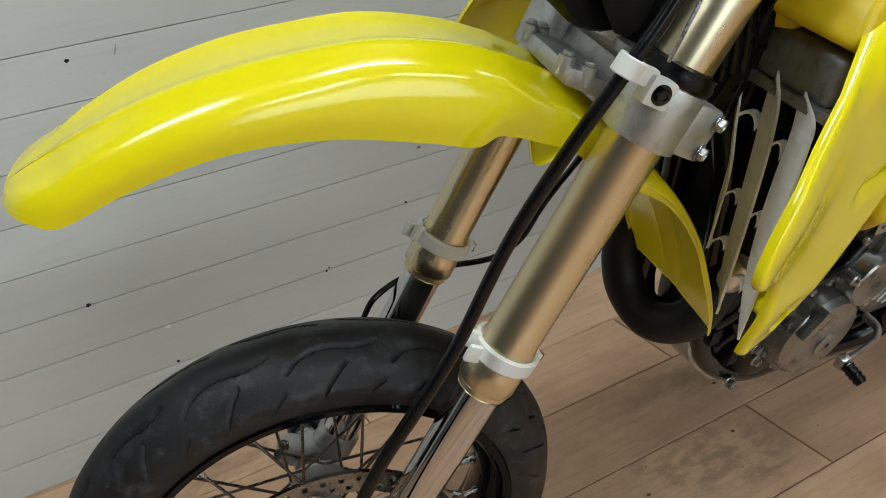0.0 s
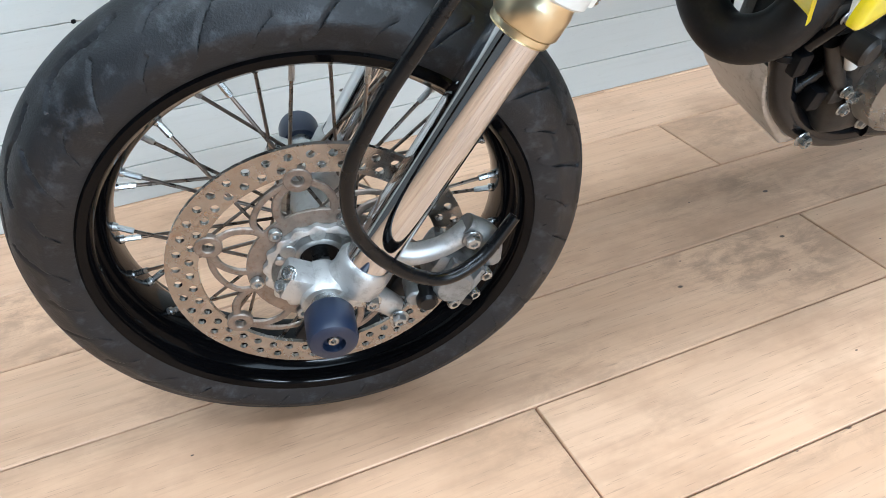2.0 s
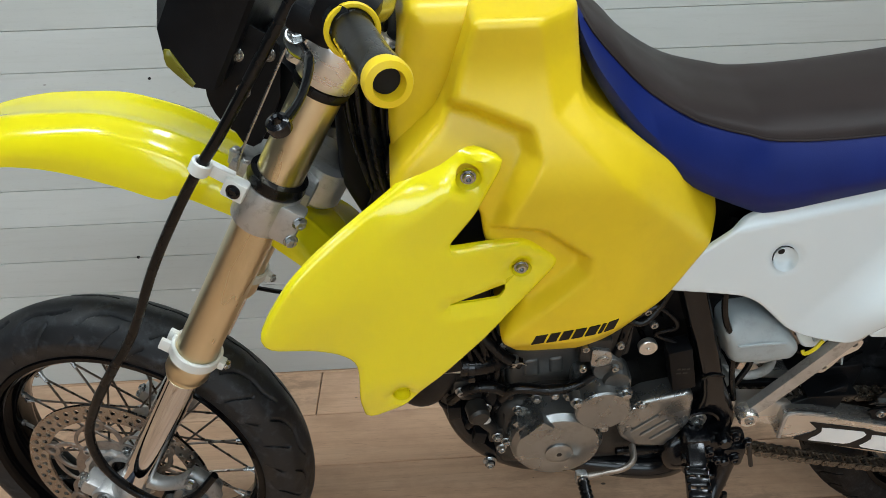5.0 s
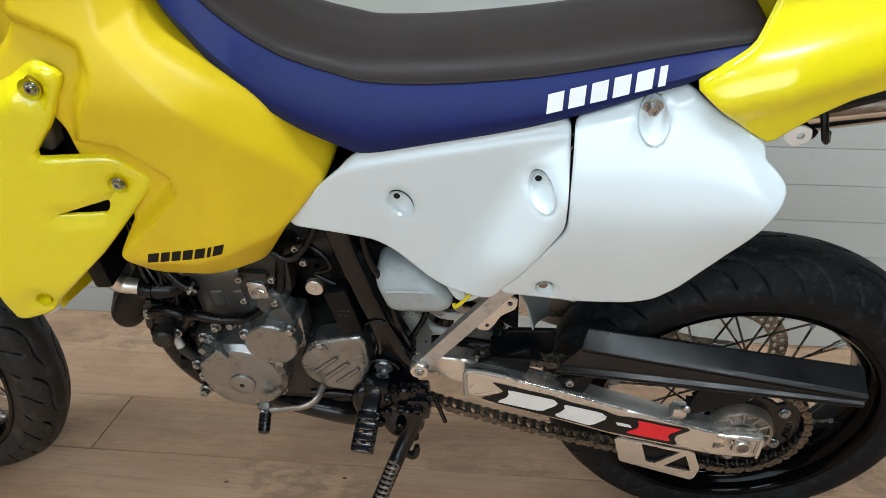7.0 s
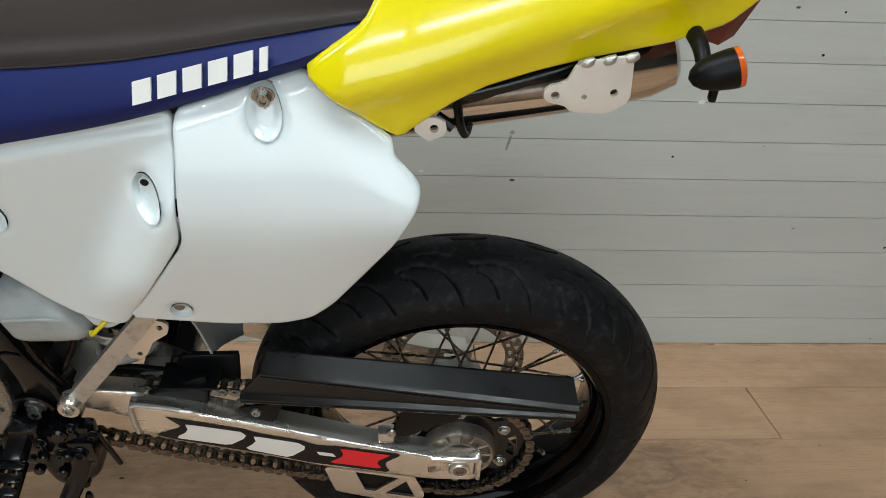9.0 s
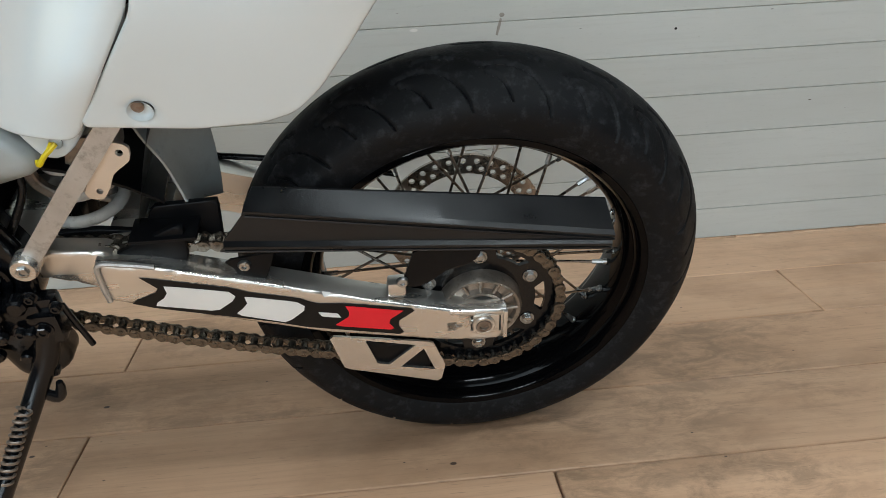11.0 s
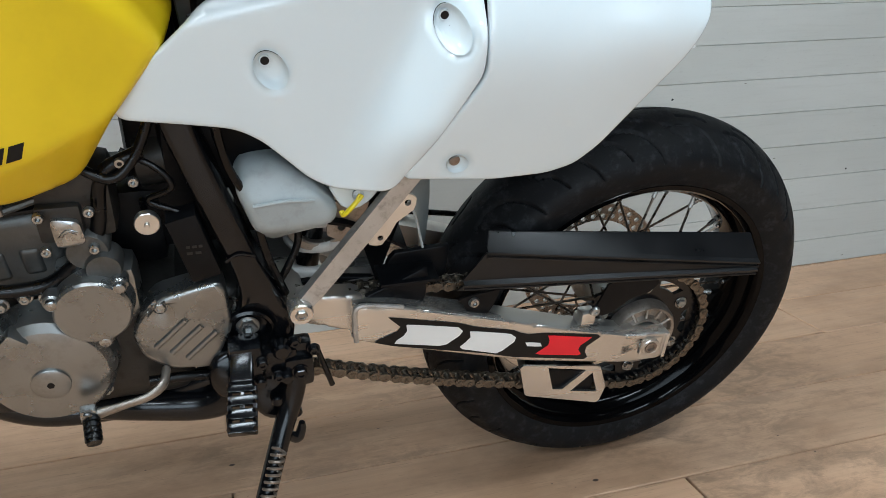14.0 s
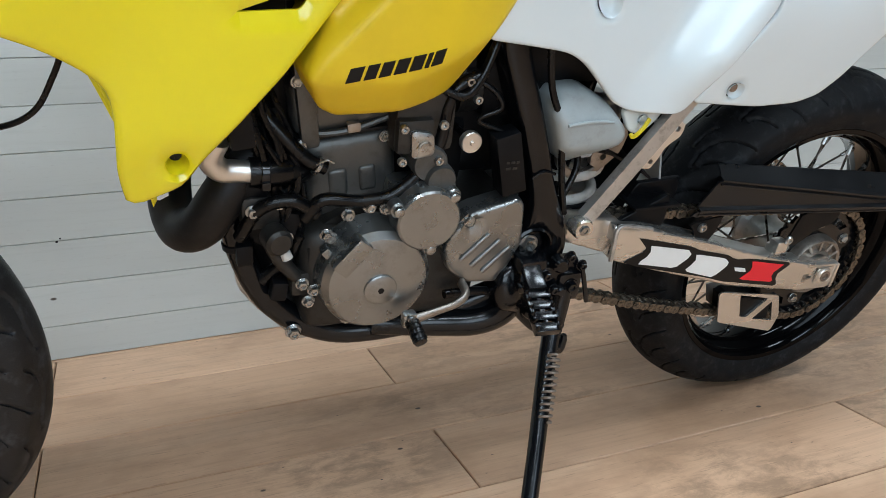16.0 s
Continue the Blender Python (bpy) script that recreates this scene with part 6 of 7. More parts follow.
hoses = [
    ("coolant_hose", [(0.727, -0.090, 0.557), (0.742, -0.090, 0.556), (0.768, -0.085, 0.553), (0.790, -0.07, 0.548)], 0.017, HOSE, "thick black coolant hose"),
    ("vent_hose", [(0.744, -0.070, 0.620), (0.765, -0.082, 0.595), (0.790, -0.090, 0.568), (0.812, -0.092, 0.556)], 0.0085, HOSE, "black rubber hose"),
    ("breather_hose", [(0.785, -0.105, 0.500), (0.805, -0.110, 0.525), (0.850, -0.112, 0.520), (0.895, -0.110, 0.528), (0.940, -0.105, 0.575), (0.955, -0.100, 0.640), (0.995, -0.095, 0.662)], 0.008, HOSE, "black breather hose"),
    ("wiring_loom", [(0.715, -0.08, 0.470), (0.735, -0.10, 0.515), (0.770, -0.105, 0.525), (0.800, -0.105, 0.505)], 0.008, HOSE, "grey-black wiring loom"),
    ("drain_hose", [(0.740, -0.07, 0.400), (0.770, -0.075, 0.430), (0.785, -0.085, 0.470)], 0.009, HOSE, "black drain hose"),
    ("throttle_cable", [(0.975, -0.085, 0.660), (1.010, -0.095, 0.640), (1.020, -0.100, 0.620), (0.995, -0.095, 0.605), (1.025, -0.100, 0.590)], 0.0035, HOSE, "thin black cable"),
    ("fuel_hose", [(0.93, -0.10, 0.655), (0.965, -0.108, 0.640), (0.99, -0.100, 0.660), (1.01, -0.09, 0.70)], 0.0055, HOSE, "black fuel hose"),
    ("oil_line", [(0.965, -0.118, 0.375), (1.0, -0.115, 0.372), (1.03, -0.112, 0.366)], 0.006, HOSE, "black oil line"),
    ("shock_cable", [(1.115, -0.10, 0.47), (1.135, -0.095, 0.50), (1.150, -0.085, 0.535), (1.140, -0.07, 0.58)], 0.0045, HOSE, "black cable")]
for nm, pts, r, mt, lb in hoses:
    part(nm, tube(pts, r, 12, 6), mt, bike, lb)
water = part("water_pipe", tube([(0.694, -0.104, 0.605), (0.686, -0.096, 0.582), (0.696, -0.090, 0.563), (0.716, -0.089, 0.559), (0.738, -0.090, 0.557)], [0.0135, 0.0140, 0.0135, 0.0125, 0.0125], 16, 5), ALU, bike, "bare alloy water pipe stub")
part("hose_clip", join(ring(0.0172, 0.0190, 0.009, (0.738, -0.090, 0.5555), (1, 0, -0.05), 0.0006, 28), box((0.010, 0.008, 0.010), (0.742, -0.108, 0.548), None, 0.002)), BLACK_PAINT, water)
part("spring_clip", join(ring(0.0090, 0.0108, 0.005, (0.800, -0.091, 0.561), (0.8, 0, -0.5), 0.0006, 24), tube([(0.80, -0.101, 0.565), (0.81, -0.106, 0.572), (0.818, -0.106, 0.568)], 0.0014, 6, 4)), STEEL, water)
clutter = part("thermostat_housing", join(box((0.050, 0.05, 0.045), (0.740, -0.070, 0.505), None, 0.012), disc_of(0.016, 0.03, (0.748, -0.098, 0.482), (0.2, -1, 0), 0.004), tube([(0.745, -0.085, 0.47), (0.760, -0.092, 0.440), (0.778, -0.095, 0.415)], [0.009, 0.010, 0.008], 10, 4), box((0.030, 0.03, 0.034), (0.785, -0.085, 0.405), None, 0.008)), ENGINE, bike, "dirty alloy housing in front of the engine")
for at in ((0.728, -0.098, 0.512), (0.757, -0.098, 0.520), (0.765, -0.100, 0.475), (0.783, -0.103, 0.410), (0.79, -0.105, 0.385), (0.81, -0.108, 0.478), (0.835, -0.110, 0.503), (0.86, -0.112, 0.512), (0.880, -0.112, 0.508)):
    part("hex_bolt", bolt(at, (0, -1, 0), 0.0062, 0.008), STEEL, clutter, "zinc bolt")
part("plug_cap", join(tube([(0.758, -0.098, 0.47), (0.766, -0.104, 0.448)], [0.006, 0.007], 10, 1)), SPRING_WHITE, clutter)

# Black blocks added to darken the gaps between radiator and engine.
part("upper_gap_filler", box((0.075, 0.090, 0.200), (0.752, -0.005, 0.660), None, 0.012), BLACK_PLASTIC, bike, "added black block that darkens the gap behind the radiator")
part("lower_gap_filler", join(box((0.060, 0.070, 0.140), (0.762, -0.010, 0.440), None, 0.015), disc_of(0.030, 0.012, (0.752, -0.048, 0.470), (0, -1, 0), 0.003)), BLACK_PLASTIC, bike, "added black block and disc that darken the gap in front of the crankcase")
# Random black wires and small blocks, added to deepen the same gaps.
rng = random.Random(7)
for k in range(9):
    x0, z0 = 0.722 + 0.008 * rng.random() * k, 0.70 - 0.01 * k
    pts = [(x0, -0.055 - 0.02 * rng.random(), z0), (x0 + 0.018 * rng.random() + 0.006, -0.075 - 0.02 * rng.random(), z0 - 0.07), (0.745 + 0.04 * rng.random(), -0.080 - 0.02 * rng.random(), z0 - 0.13), (0.770 + 0.03 * rng.random(), -0.070, z0 - 0.20)]
    part("gap_filler_wire", tube(pts, 0.0028 + 0.002 * rng.random(), 8, 5), HOSE, clutter)
for x, y, z, w, h in ((0.735, -0.082, 0.535, 0.026, 0.020), (0.770, -0.088, 0.490, 0.022, 0.030), (0.758, -0.085, 0.395, 0.020, 0.026), (0.800, -0.090, 0.440, 0.018, 0.034), (0.720, -0.075, 0.445, 0.020, 0.028)):
    part("gap_filler_block", box((w, 0.020, h), (0, 0, 0), pose(x, y, z, 0, 25 * rng.random() - 10, 0), 0.004), BLACK_PLASTIC, clutter)

# header pipe
header = part("exhaust_header", tube([(0.800, 0.040, 0.585), (0.742, 0.052, 0.598), (0.690, 0.060, 0.580), (0.660, 0.055, 0.535), (0.648, 0.024, 0.482), (0.654, -0.026, 0.460), (0.676, -0.064, 0.482), (0.704, -0.070, 0.525), (0.745, -0.048, 0.565), (0.800, -0.020, 0.570)], 0.0262, 26, 8), MATT_BLACK, bike, "matt black exhaust header pipe with a wide front bend")
part("mid_pipe", tube([(0.820, 0.105, 0.480), (0.92, 0.125, 0.485), (1.05, 0.135, 0.53), (1.22, 0.125, 0.66), (1.37, 0.09, 0.745)], 0.0225, 18, 6), MATT_BLACK, header)
part("skid_plate", panel([(0.706, 0.428), (0.713, 0.428), (0.724, 0.385), (0.744, 0.360), (0.790, 0.304), (0.95, 0.294), (0.95, 0.284), (0.785, 0.290), (0.734, 0.350), (0.714, 0.382)], lambda x, z: -0.058, thick=0.116, edge=0.004, step=0.012, corner=0.006), ALU_CAST, bike, "bare aluminium skid plate under the engine")
part("pipe_clip", join(ring(0.0168, 0.0190, 0.008, (0.7155, -0.0570, 0.452), (0.10, -0.05, -1), 0.0006, 26)), BLACK_PLASTIC, header)

# coolant bottle, air box, inner guard, shock
bottle = part("coolant_bottle", panel([(1.082, 0.620), (1.094, 0.638), (1.130, 0.642), (1.164, 0.622), (1.194, 0.586), (1.186, 0.566), (1.150, 0.548), (1.118, 0.540), (1.104, 0.552)], lambda x, z: -0.126 + 0.55 * np.clip(z - 0.605, 0, 1) + 0.02 * (1 - soft_step(z, 0.545, 0.575)), edge=0.014, step=0.008, back=-0.055, corner=0.012), TRANSLUCENT, bike, "milky plastic coolant bottle", sharp=60)
part("bottle_band", tube([(1.10, -0.126, 0.603), (1.135, -0.1275, 0.607), (1.165, -0.124, 0.603)], 0.0022, 8, 5), TRANSLUCENT, bottle)
part("air_box", join(box((0.20, 0.17, 0.22), (1.16, 0.01, 0.74), None, 0.03), box((0.10, 0.15, 0.10), (1.06, 0.01, 0.64), None, 0.02)), BLACK_PLASTIC, bike, "black air box behind the side cover")
part("inner_guard", loft([[(x + 0.0, y, z) for y in np.linspace(-0.075, 0.075, 7)] for x, z in ((1.235, 0.40), (1.250, 0.46), (1.275, 0.54), (1.31, 0.64), (1.37, 0.75), (1.45, 0.83), (1.55, 0.89), (1.70, 0.935), (1.80, 0.95))], False, False), BLACK_PLASTIC, bike, "black inner mudguard")
FLAP = [((1.258, 0.632), (1.329, 0.610)), ((1.276, 0.573), (1.331, 0.556)), ((1.293, 0.536), (1.333, 0.512)), ((1.303, 0.498), (1.332, 0.470)), ((1.3065, 0.482), (1.3295, 0.441))]
flap_rows = [[(a[0] + (b[0] - a[0]) * u - 0.006 * math.sin(np.pi * u), -0.065 + 0.075 * u, a[1] + (b[1] - a[1]) * u) for u in np.linspace(0, 1, 7)] for a, b in [(p[:2], p[2:]) for p in spline([(*a, *b) for a, b in FLAP], 4)]]
part("splash_flap", loft([r + [(x + 0.003, y, z) for x, y, z in reversed(r)] for r in flap_rows]), TRANSLUCENT, bike, "pale grey-white splash flap", sharp=50)
shock = part("rear_shock", join(lathe([(0.0, 0.0), (0.018, 0.0), (0.018, 0.20), (0.0, 0.20)], (1.165, 0.0, 0.43), (0.15, 0, 1), 24)), BLACK_PAINT, bike, "rear shock absorber with a white coil spring")
coil = [(1.178 + 0.15 * h + 0.040 * math.cos(a), -0.012 + 0.040 * math.sin(a), 0.43 + h) for a, h in zip(np.linspace(0, 11 * np.pi, 132), np.linspace(0, 0.20, 132))]
part("spring", tube(coil, 0.0075, 10, 1), SPRING_WHITE, shock, "white coil spring")
part("linkage_plate", join(ring(0.030, 0.042, 0.012, (1.18, -0.055, 0.530), (0, 1, 0), 0.002, 36), plate([(1.195, 0.560), (1.222, 0.575), (1.240, 0.560), (1.232, 0.530), (1.205, 0.505), (1.185, 0.515)], -0.062, -0.052, 0.001, [circle((1.222, 0.556), 0.006, 12), circle((1.205, 0.525), 0.005, 12)], 0.006, 0.01)), WORN_ALU, shock, "cast linkage")
part("rear_cylinder", join(box((0.12, 0.05, 0.05), (1.22, 0.085, 0.545), None, 0.012), tube([(1.28, 0.088, 0.60), (1.36, 0.09, 0.595), (1.44, 0.092, 0.585)], 0.006, 10, 3)), ALU_CAST, bike, "brake linkage on the far side")

# -- swingarm --
def arm(side):
    """The box-section beam behind and the narrower cast front end, each a piece of its own in section."""
    back = panel([(1.208, 0.452), (1.214, 0.446), (1.266, 0.438), (1.392, 0.398), (1.500, 0.362), (1.600, 0.333), (1.672, 0.325), (1.670, 0.277), (1.598, 0.281), (1.447, 0.314), (1.300, 0.362), (1.212, 0.393), (1.205, 0.398)], lambda x, z: -0.122,
                 edge=0.004, step=0.012, back=-0.088, corner=0.005, holes=[[(1.626, 0.320), (1.664, 0.314), (1.664, 0.288), (1.626, 0.292)]])
    front = panel([(1.140, 0.460), (1.222, 0.452), (1.222, 0.392), (1.138, 0.424)], lambda x, z: -0.106, edge=0.004, step=0.012, back=-0.080, corner=0.004)
    return join(back, front) if side < 0 else mirrored(join(back, front))


swing = part("swingarm", join(arm(-1), arm(1), box((0.07, 0.17, 0.05), (1.24, 0, 0.42), None, 0.01), box((0.09, 0.20, 0.045), (1.11, 0, 0.435), None, 0.012)), ALU, bike, "brushed aluminium swingarm", sharp=40)
part("weld_bead", tube([(1.211, -0.1225, 0.394), (1.209, -0.1235, 0.420), (1.212, -0.1225, 0.447), (1.240, -0.121, 0.444), (1.270, -0.1205, 0.437)], 0.0035, 8, 5), ALU_CAST, swing, "weld bead")
adj = part("axle_block", join(box((0.034, 0.018, 0.030), (1.645, -0.112, 0.3035), pose(0, 0, 0), 0.003), ring(0.009, 0.0145, 0.006, (1.6415, -0.1265, 0.3055), (0, 1, 0), 0.0015, 28)), ALU, swing, "chain adjuster block with axle end")
part("axle_end", lathe([(0.0, 0.001), (0.005, 0.001), (0.006, 0.004), (0.0092, 0.004), (0.0092, -0.004)], (1.6415, -0.123, 0.3055), (0, -1, 0), 24), RUST, adj, "hollow steel axle end")
part("adjuster_bolt", join(tube([(1.598, -0.112, 0.307), (1.630, -0.113, 0.304)], 0.005, 10, 1), bolt((1.606, -0.116, 0.306), (1, 0, -0.05), 0.0075, 0.009, False), box((0.018, 0.016, 0.020), (1.602, -0.114, 0.306), pose(0, 0, 0), 0.003)), STEEL, adj, "bright adjuster bolt")
part("end_cap", box((0.006, 0.020, 0.046), (1.669, -0.112, 0.3005), None, 0.002), ALU, adj)
part("weld_bead", tube([(1.600, -0.121, 0.330), (1.630, -0.121, 0.326)], 0.004, 8, 1), ALU, adj)
# sticker: black flash with plain slanted white and red marks
sticker = part("swingarm_sticker", plate([(1.250, 0.426), (1.349, 0.399), (1.367, 0.390), (1.422, 0.375), (1.440, 0.364), (1.473, 0.361), (1.560, 0.342), (1.533, 0.322), (1.544, 0.300), (1.426, 0.327), (1.390, 0.340), (1.349, 0.352), (1.258, 0.378), (1.231, 0.389), (1.270, 0.404)], -0.1232, -0.1222, 0.0002, [], 0.001, 0.012), PAINT_BLACK, swing, "black flash sticker with white and red plain marks")


def mark(pts, mat):
    part("sticker_mark", plate(pts, -0.1238, -0.1230, 0.0001, [], 0.0008, 0.01), mat, sticker)


mark([(1.274, 0.411), (1.345, 0.394), (1.352, 0.384), (1.326, 0.366), (1.256, 0.383), (1.276, 0.396)], PAINT_WHITE)
mark([(1.360, 0.385), (1.418, 0.370), (1.430, 0.359), (1.404, 0.338), (1.345, 0.358), (1.362, 0.372)], PAINT_WHITE)
mark([(1.442, 0.351), (1.470, 0.344), (1.467, 0.338), (1.439, 0.345)], PAINT_WHITE)
mark([(1.474, 0.357), (1.543, 0.341), (1.522, 0.326), (1.532, 0.310), (1.458, 0.326), (1.480, 0.341)], PAINT_RED)

# chain guard, slider, lower guide
def guard_geo():
    """A folded strip: a top flange and two raised crease lines along its length."""
    rings = []
    for u in np.linspace(0, 1, 13):
        xt, xu, xl, xb = 1.387 + 0.402 * u, 1.378 + 0.419 * u, 1.349 + 0.444 * u, 1.342 + 0.447 * u
        zt = 0.511 - 0.130 * (xt - 1.387)
        zu, zl, zb = 0.494 - 0.176 * (xu - 1.398), 0.452 - 0.089 * (xl - 1.371), 0.440 - 0.083 * (xb - 1.371)
        f = [(xt, -0.086, zt), (xu, -0.1075, zu + 0.0045), (xu, -0.1140, zu + 0.0016), (xu, -0.1140, zu - 0.0010), (xu, -0.1080, zu - 0.0035), (xl, -0.1110, zl + 0.0045),
             (xl, -0.1180, zl + 0.0014), (xl, -0.1180, zl - 0.0012), (xl, -0.1120, zl - 0.0040), (xb, -0.1100, zb)]
        rings.append(f + [(x, y + 0.003, z) for x, y, z in reversed(f)])
    return loft(rings)


guard = part("chain_guard", guard_geo(), GUARD_BLACK, bike, "black plastic chain guard", sharp=18)
for x0, z0, x1, z1, y in ((1.378, 0.4975, 1.797, 0.4240, -0.1120), (1.349, 0.4540, 1.793, 0.4145, -0.1155)):
    for dz in (0.0, -0.0062):
        part("crease", tube([(x0, y, z0 + dz), (x1, y, z1 + dz)], 0.0017, 8, 1), GUARD_BLACK, guard)
part("front_tab", plate([(1.342, 0.430), (1.402, 0.438), (1.390, 0.404), (1.382, 0.396), (1.360, 0.398), (1.353, 0.420)], -0.112, -0.108, 0.0006, [], 0.004, 0.01), BLACK_PLASTIC, guard)
part("rear_tab", plate([(1.560, 0.424), (1.642, 0.418), (1.628, 0.398), (1.600, 0.392), (1.575, 0.372), (1.557, 0.366), (1.543, 0.372)], -0.112, -0.108, 0.0006, [], 0.004, 0.01), BLACK_PLASTIC, guard)
for at in ((1.366, -0.112, 0.423), (1.544, -0.114, 0.380)):
    part("guard_bolt", join(lathe([(0.0, 0.0022), (0.0028, 0.0022), (0.003, 0.0045), (0.006, 0.004), (0.0078, 0.001), (0.0078, 0.0)], at, (0, -1, 0), 20)), STEEL, guard, "round-headed bolt")
part("guard_post", join(box((0.022, 0.02, 0.022), (1.537, -0.105, 0.366), None, 0.004), box((0.02, 0.02, 0.03), (1.535, -0.10, 0.352), None, 0.004)), ALU, swing, "welded guard boss")
slider = part("chain_slider", panel([(1.212, 0.437), (1.226, 0.444), (1.299, 0.477), (1.306, 0.476), (1.304, 0.430), (1.296, 0.418)], lambda x, z: -0.101, thick=0.006, edge=0.002, step=0.010, corner=0.003), BLACK_PLASTIC, bike, "black chain slider block")
part("slider_wing", panel([(1.257, 0.459), (1.268, 0.482), (1.343, 0.485), (1.339, 0.428), (1.300, 0.440)], lambda x, z: -0.068, thick=0.006, edge=0.002, step=0.010, corner=0.003), BLACK_PLASTIC, slider)
part("slider_top", box((0.075, 0.045, 0.005), (1.282, -0.085, 0.462), None, 0.002), BLACK_PLASTIC, slider)
part("chain_guide", join(plate([(1.447, 0.292), (1.578, 0.266), (1.594, 0.222), (1.587, 0.190), (1.462, 0.231)], -0.108, -0.104, 0.0008, [np.array([(1.492, 0.280), (1.556, 0.264), (1.520, 0.232), (1.505, 0.236)]), np.array([(1.566, 0.256), (1.580, 0.215), (1.535, 0.226)])], 0.005, 0.008), plate([(1.455, 0.285), (1.575, 0.260), (1.585, 0.20), (1.47, 0.24)], -0.068, -0.064, 0.0008, [], 0.005, 0.012)), ALU, bike, "drilled aluminium chain guide")
part("guide_block", panel([(1.470, 0.278), (1.570, 0.255), (1.575, 0.205), (1.48, 0.236)], lambda x, z: -0.103, thick=0.034, edge=0.002, step=0.015), BLACK_PLASTIC, bike, "black chain guide block")

# -- foot peg and side stand --
PEG = pose(1.066, -0.196, 0.384, 25, 0, -6)
peg = part("foot_peg", box((0.006, 0.056, 0.010), (0, 0, 0), PEG, 0.001), BLACK_PAINT, bike, "black toothed steel foot peg")
for x in (-0.014, 0.014):
    part("peg_rail", box((0.005, 0.058, 0.013), (x, 0, 0), PEG, 0.0015), BLACK_PAINT, peg)
for k in range(4):
    part("peg_bar", box((0.032, 0.0125, 0.013), (0, 0.024 - 0.0160 * k, 0), PEG, 0.0015), BLACK_PAINT, peg)
for k in range(6):
    for x in (-0.014, 0.014):
        part("peg_tooth", lathe([(0.0034, 0.0), (0.0, 0.008)], PEG @ Vector((x, 0.026 - 0.0104 * k, 0.006)), PEG.to_3x3() @ Vector((0, 0, 1)), 6), BLACK_PAINT, peg)
part("peg_clevis", box((0.026, 0.046, 0.022), (0, 0.050, 0.002), PEG, 0.005), BLACK_PAINT, peg)
part("peg_clevis", box((0.040, 0.035, 0.050), (1.076, -0.130, 0.402), None, 0.010), BLACK_PAINT, peg)
part("stand_bracket", join(box((0.060, 0.030, 0.046), (1.108, -0.122, 0.385), None, 0.010), box((0.034, 0.022, 0.030), (1.138, -0.120, 0.396), None, 0.007)), BLACK_PAINT, peg, "greasy black bracket")
part("bracket_plate", panel([(1.040, 0.404), (1.064, 0.411), (1.100, 0.402), (1.131, 0.392), (1.143, 0.362), (1.143, 0.300), (1.118, 0.292), (1.092, 0.305), (1.060, 0.338), (1.040, 0.345), (1.028, 0.372)], lambda x, z: -0.134 - 0.010 * np.sin(70 * x) * np.cos(60 * z), thick=0.026, edge=0.008, step=0.007, corner=0.012), BLACK_PAINT, peg, "greasy black casting round the stand pivot", sharp=60)
for x, z in ((1.062, 0.388), (1.090, 0.372), (1.122, 0.374), (1.108, 0.340), (1.130, 0.316), (1.078, 0.346)):
    part("bracket_knob", disc_of(0.0075, 0.012, (x, -0.152, z), (0, 1, 0), 0.002, 14), BLACK_PAINT, peg)
part("bracket_boss", disc_of(0.011, 0.02, (1.118, -0.146, 0.412), (0, 1, 0), 0.003), BLACK_PAINT, peg)
part("peg_mount", tube([(0.880, -0.082, 0.318), (0.957, -0.096, 0.316), (1.016, -0.102, 0.312), (1.052, -0.110, 0.326), (1.072, -0.116, 0.358), (1.078, -0.118, 0.395)], [0.016, 0.019, 0.021, 0.021, 0.020, 0.018], 16, 6), BLACK_PAINT, peg, "thick black frame tube below the pivot")
for at in ((1.094, -0.146, 0.404), (1.112, -0.142, 0.376), (1.134, -0.134, 0.420), (1.156, -0.132, 0.402)):
    part("peg_bolt", bolt(at, (0, -1, 0), 0.0062, 0.008), BLACK_PAINT, peg)
part("spring_pin", tube([(1.160, -0.128, 0.400), (1.166, -0.130, 0.380), (1.178, -0.132, 0.338)], 0.0036, 8, 1), BLACK_PAINT, peg)
stand = part("side_stand", join(tube([(1.138, -0.126, 0.384), (1.126, -0.142, 0.335), (1.109, -0.165, 0.300), (1.083, -0.211, 0.250), (1.057, -0.259, 0.200), (1.008, -0.345, 0.110)], [0.016, 0.014, 0.0125, 0.012, 0.0115, 0.0115], 18, 6),
              lathe([(0.0, 0.0), (0.028, 0.0), (0.030, 0.003), (0.028, 0.007), (0.014, 0.009), (0.0, 0.010)], (1.005, -0.350, 0.1045), (0, math.sin(radians(LEAN_DEG)), math.cos(radians(LEAN_DEG))), 28)), BLACK_PAINT, bike, "glossy black side stand resting on the floor")
part("stand_pivot", join(box((0.036, 0.030, 0.044), (1.138, -0.128, 0.374), None, 0.008), bolt((1.138, -0.143, 0.378), (0, -1, 0), 0.008, 0.008)), BLACK_PAINT, stand)
part("kick_tab", tube([(1.112, -0.163, 0.298), (1.128, -0.160, 0.284), (1.134, -0.158, 0.296), (1.135, -0.157, 0.306)], [0.006, 0.007, 0.006, 0.004], 10, 5), BLACK_PAINT, stand)
coil = []
p0, p1 = np.array([1.104, -0.188, 0.302]), np.array([1.074, -0.240, 0.235])
dv = (p1 - p0) / np.linalg.norm(p1 - p0)
e1 = np.cross(dv, [1, 0, 0])
e1 /= np.linalg.norm(e1)
e2 = np.cross(dv, e1)
for a, h in zip(np.linspace(0, 22 * np.pi, 156), np.linspace(0, 1, 156)):
    coil.append(p0 + (p1 - p0) * h + 0.0080 * (math.cos(a) * e1 + math.sin(a) * e2))
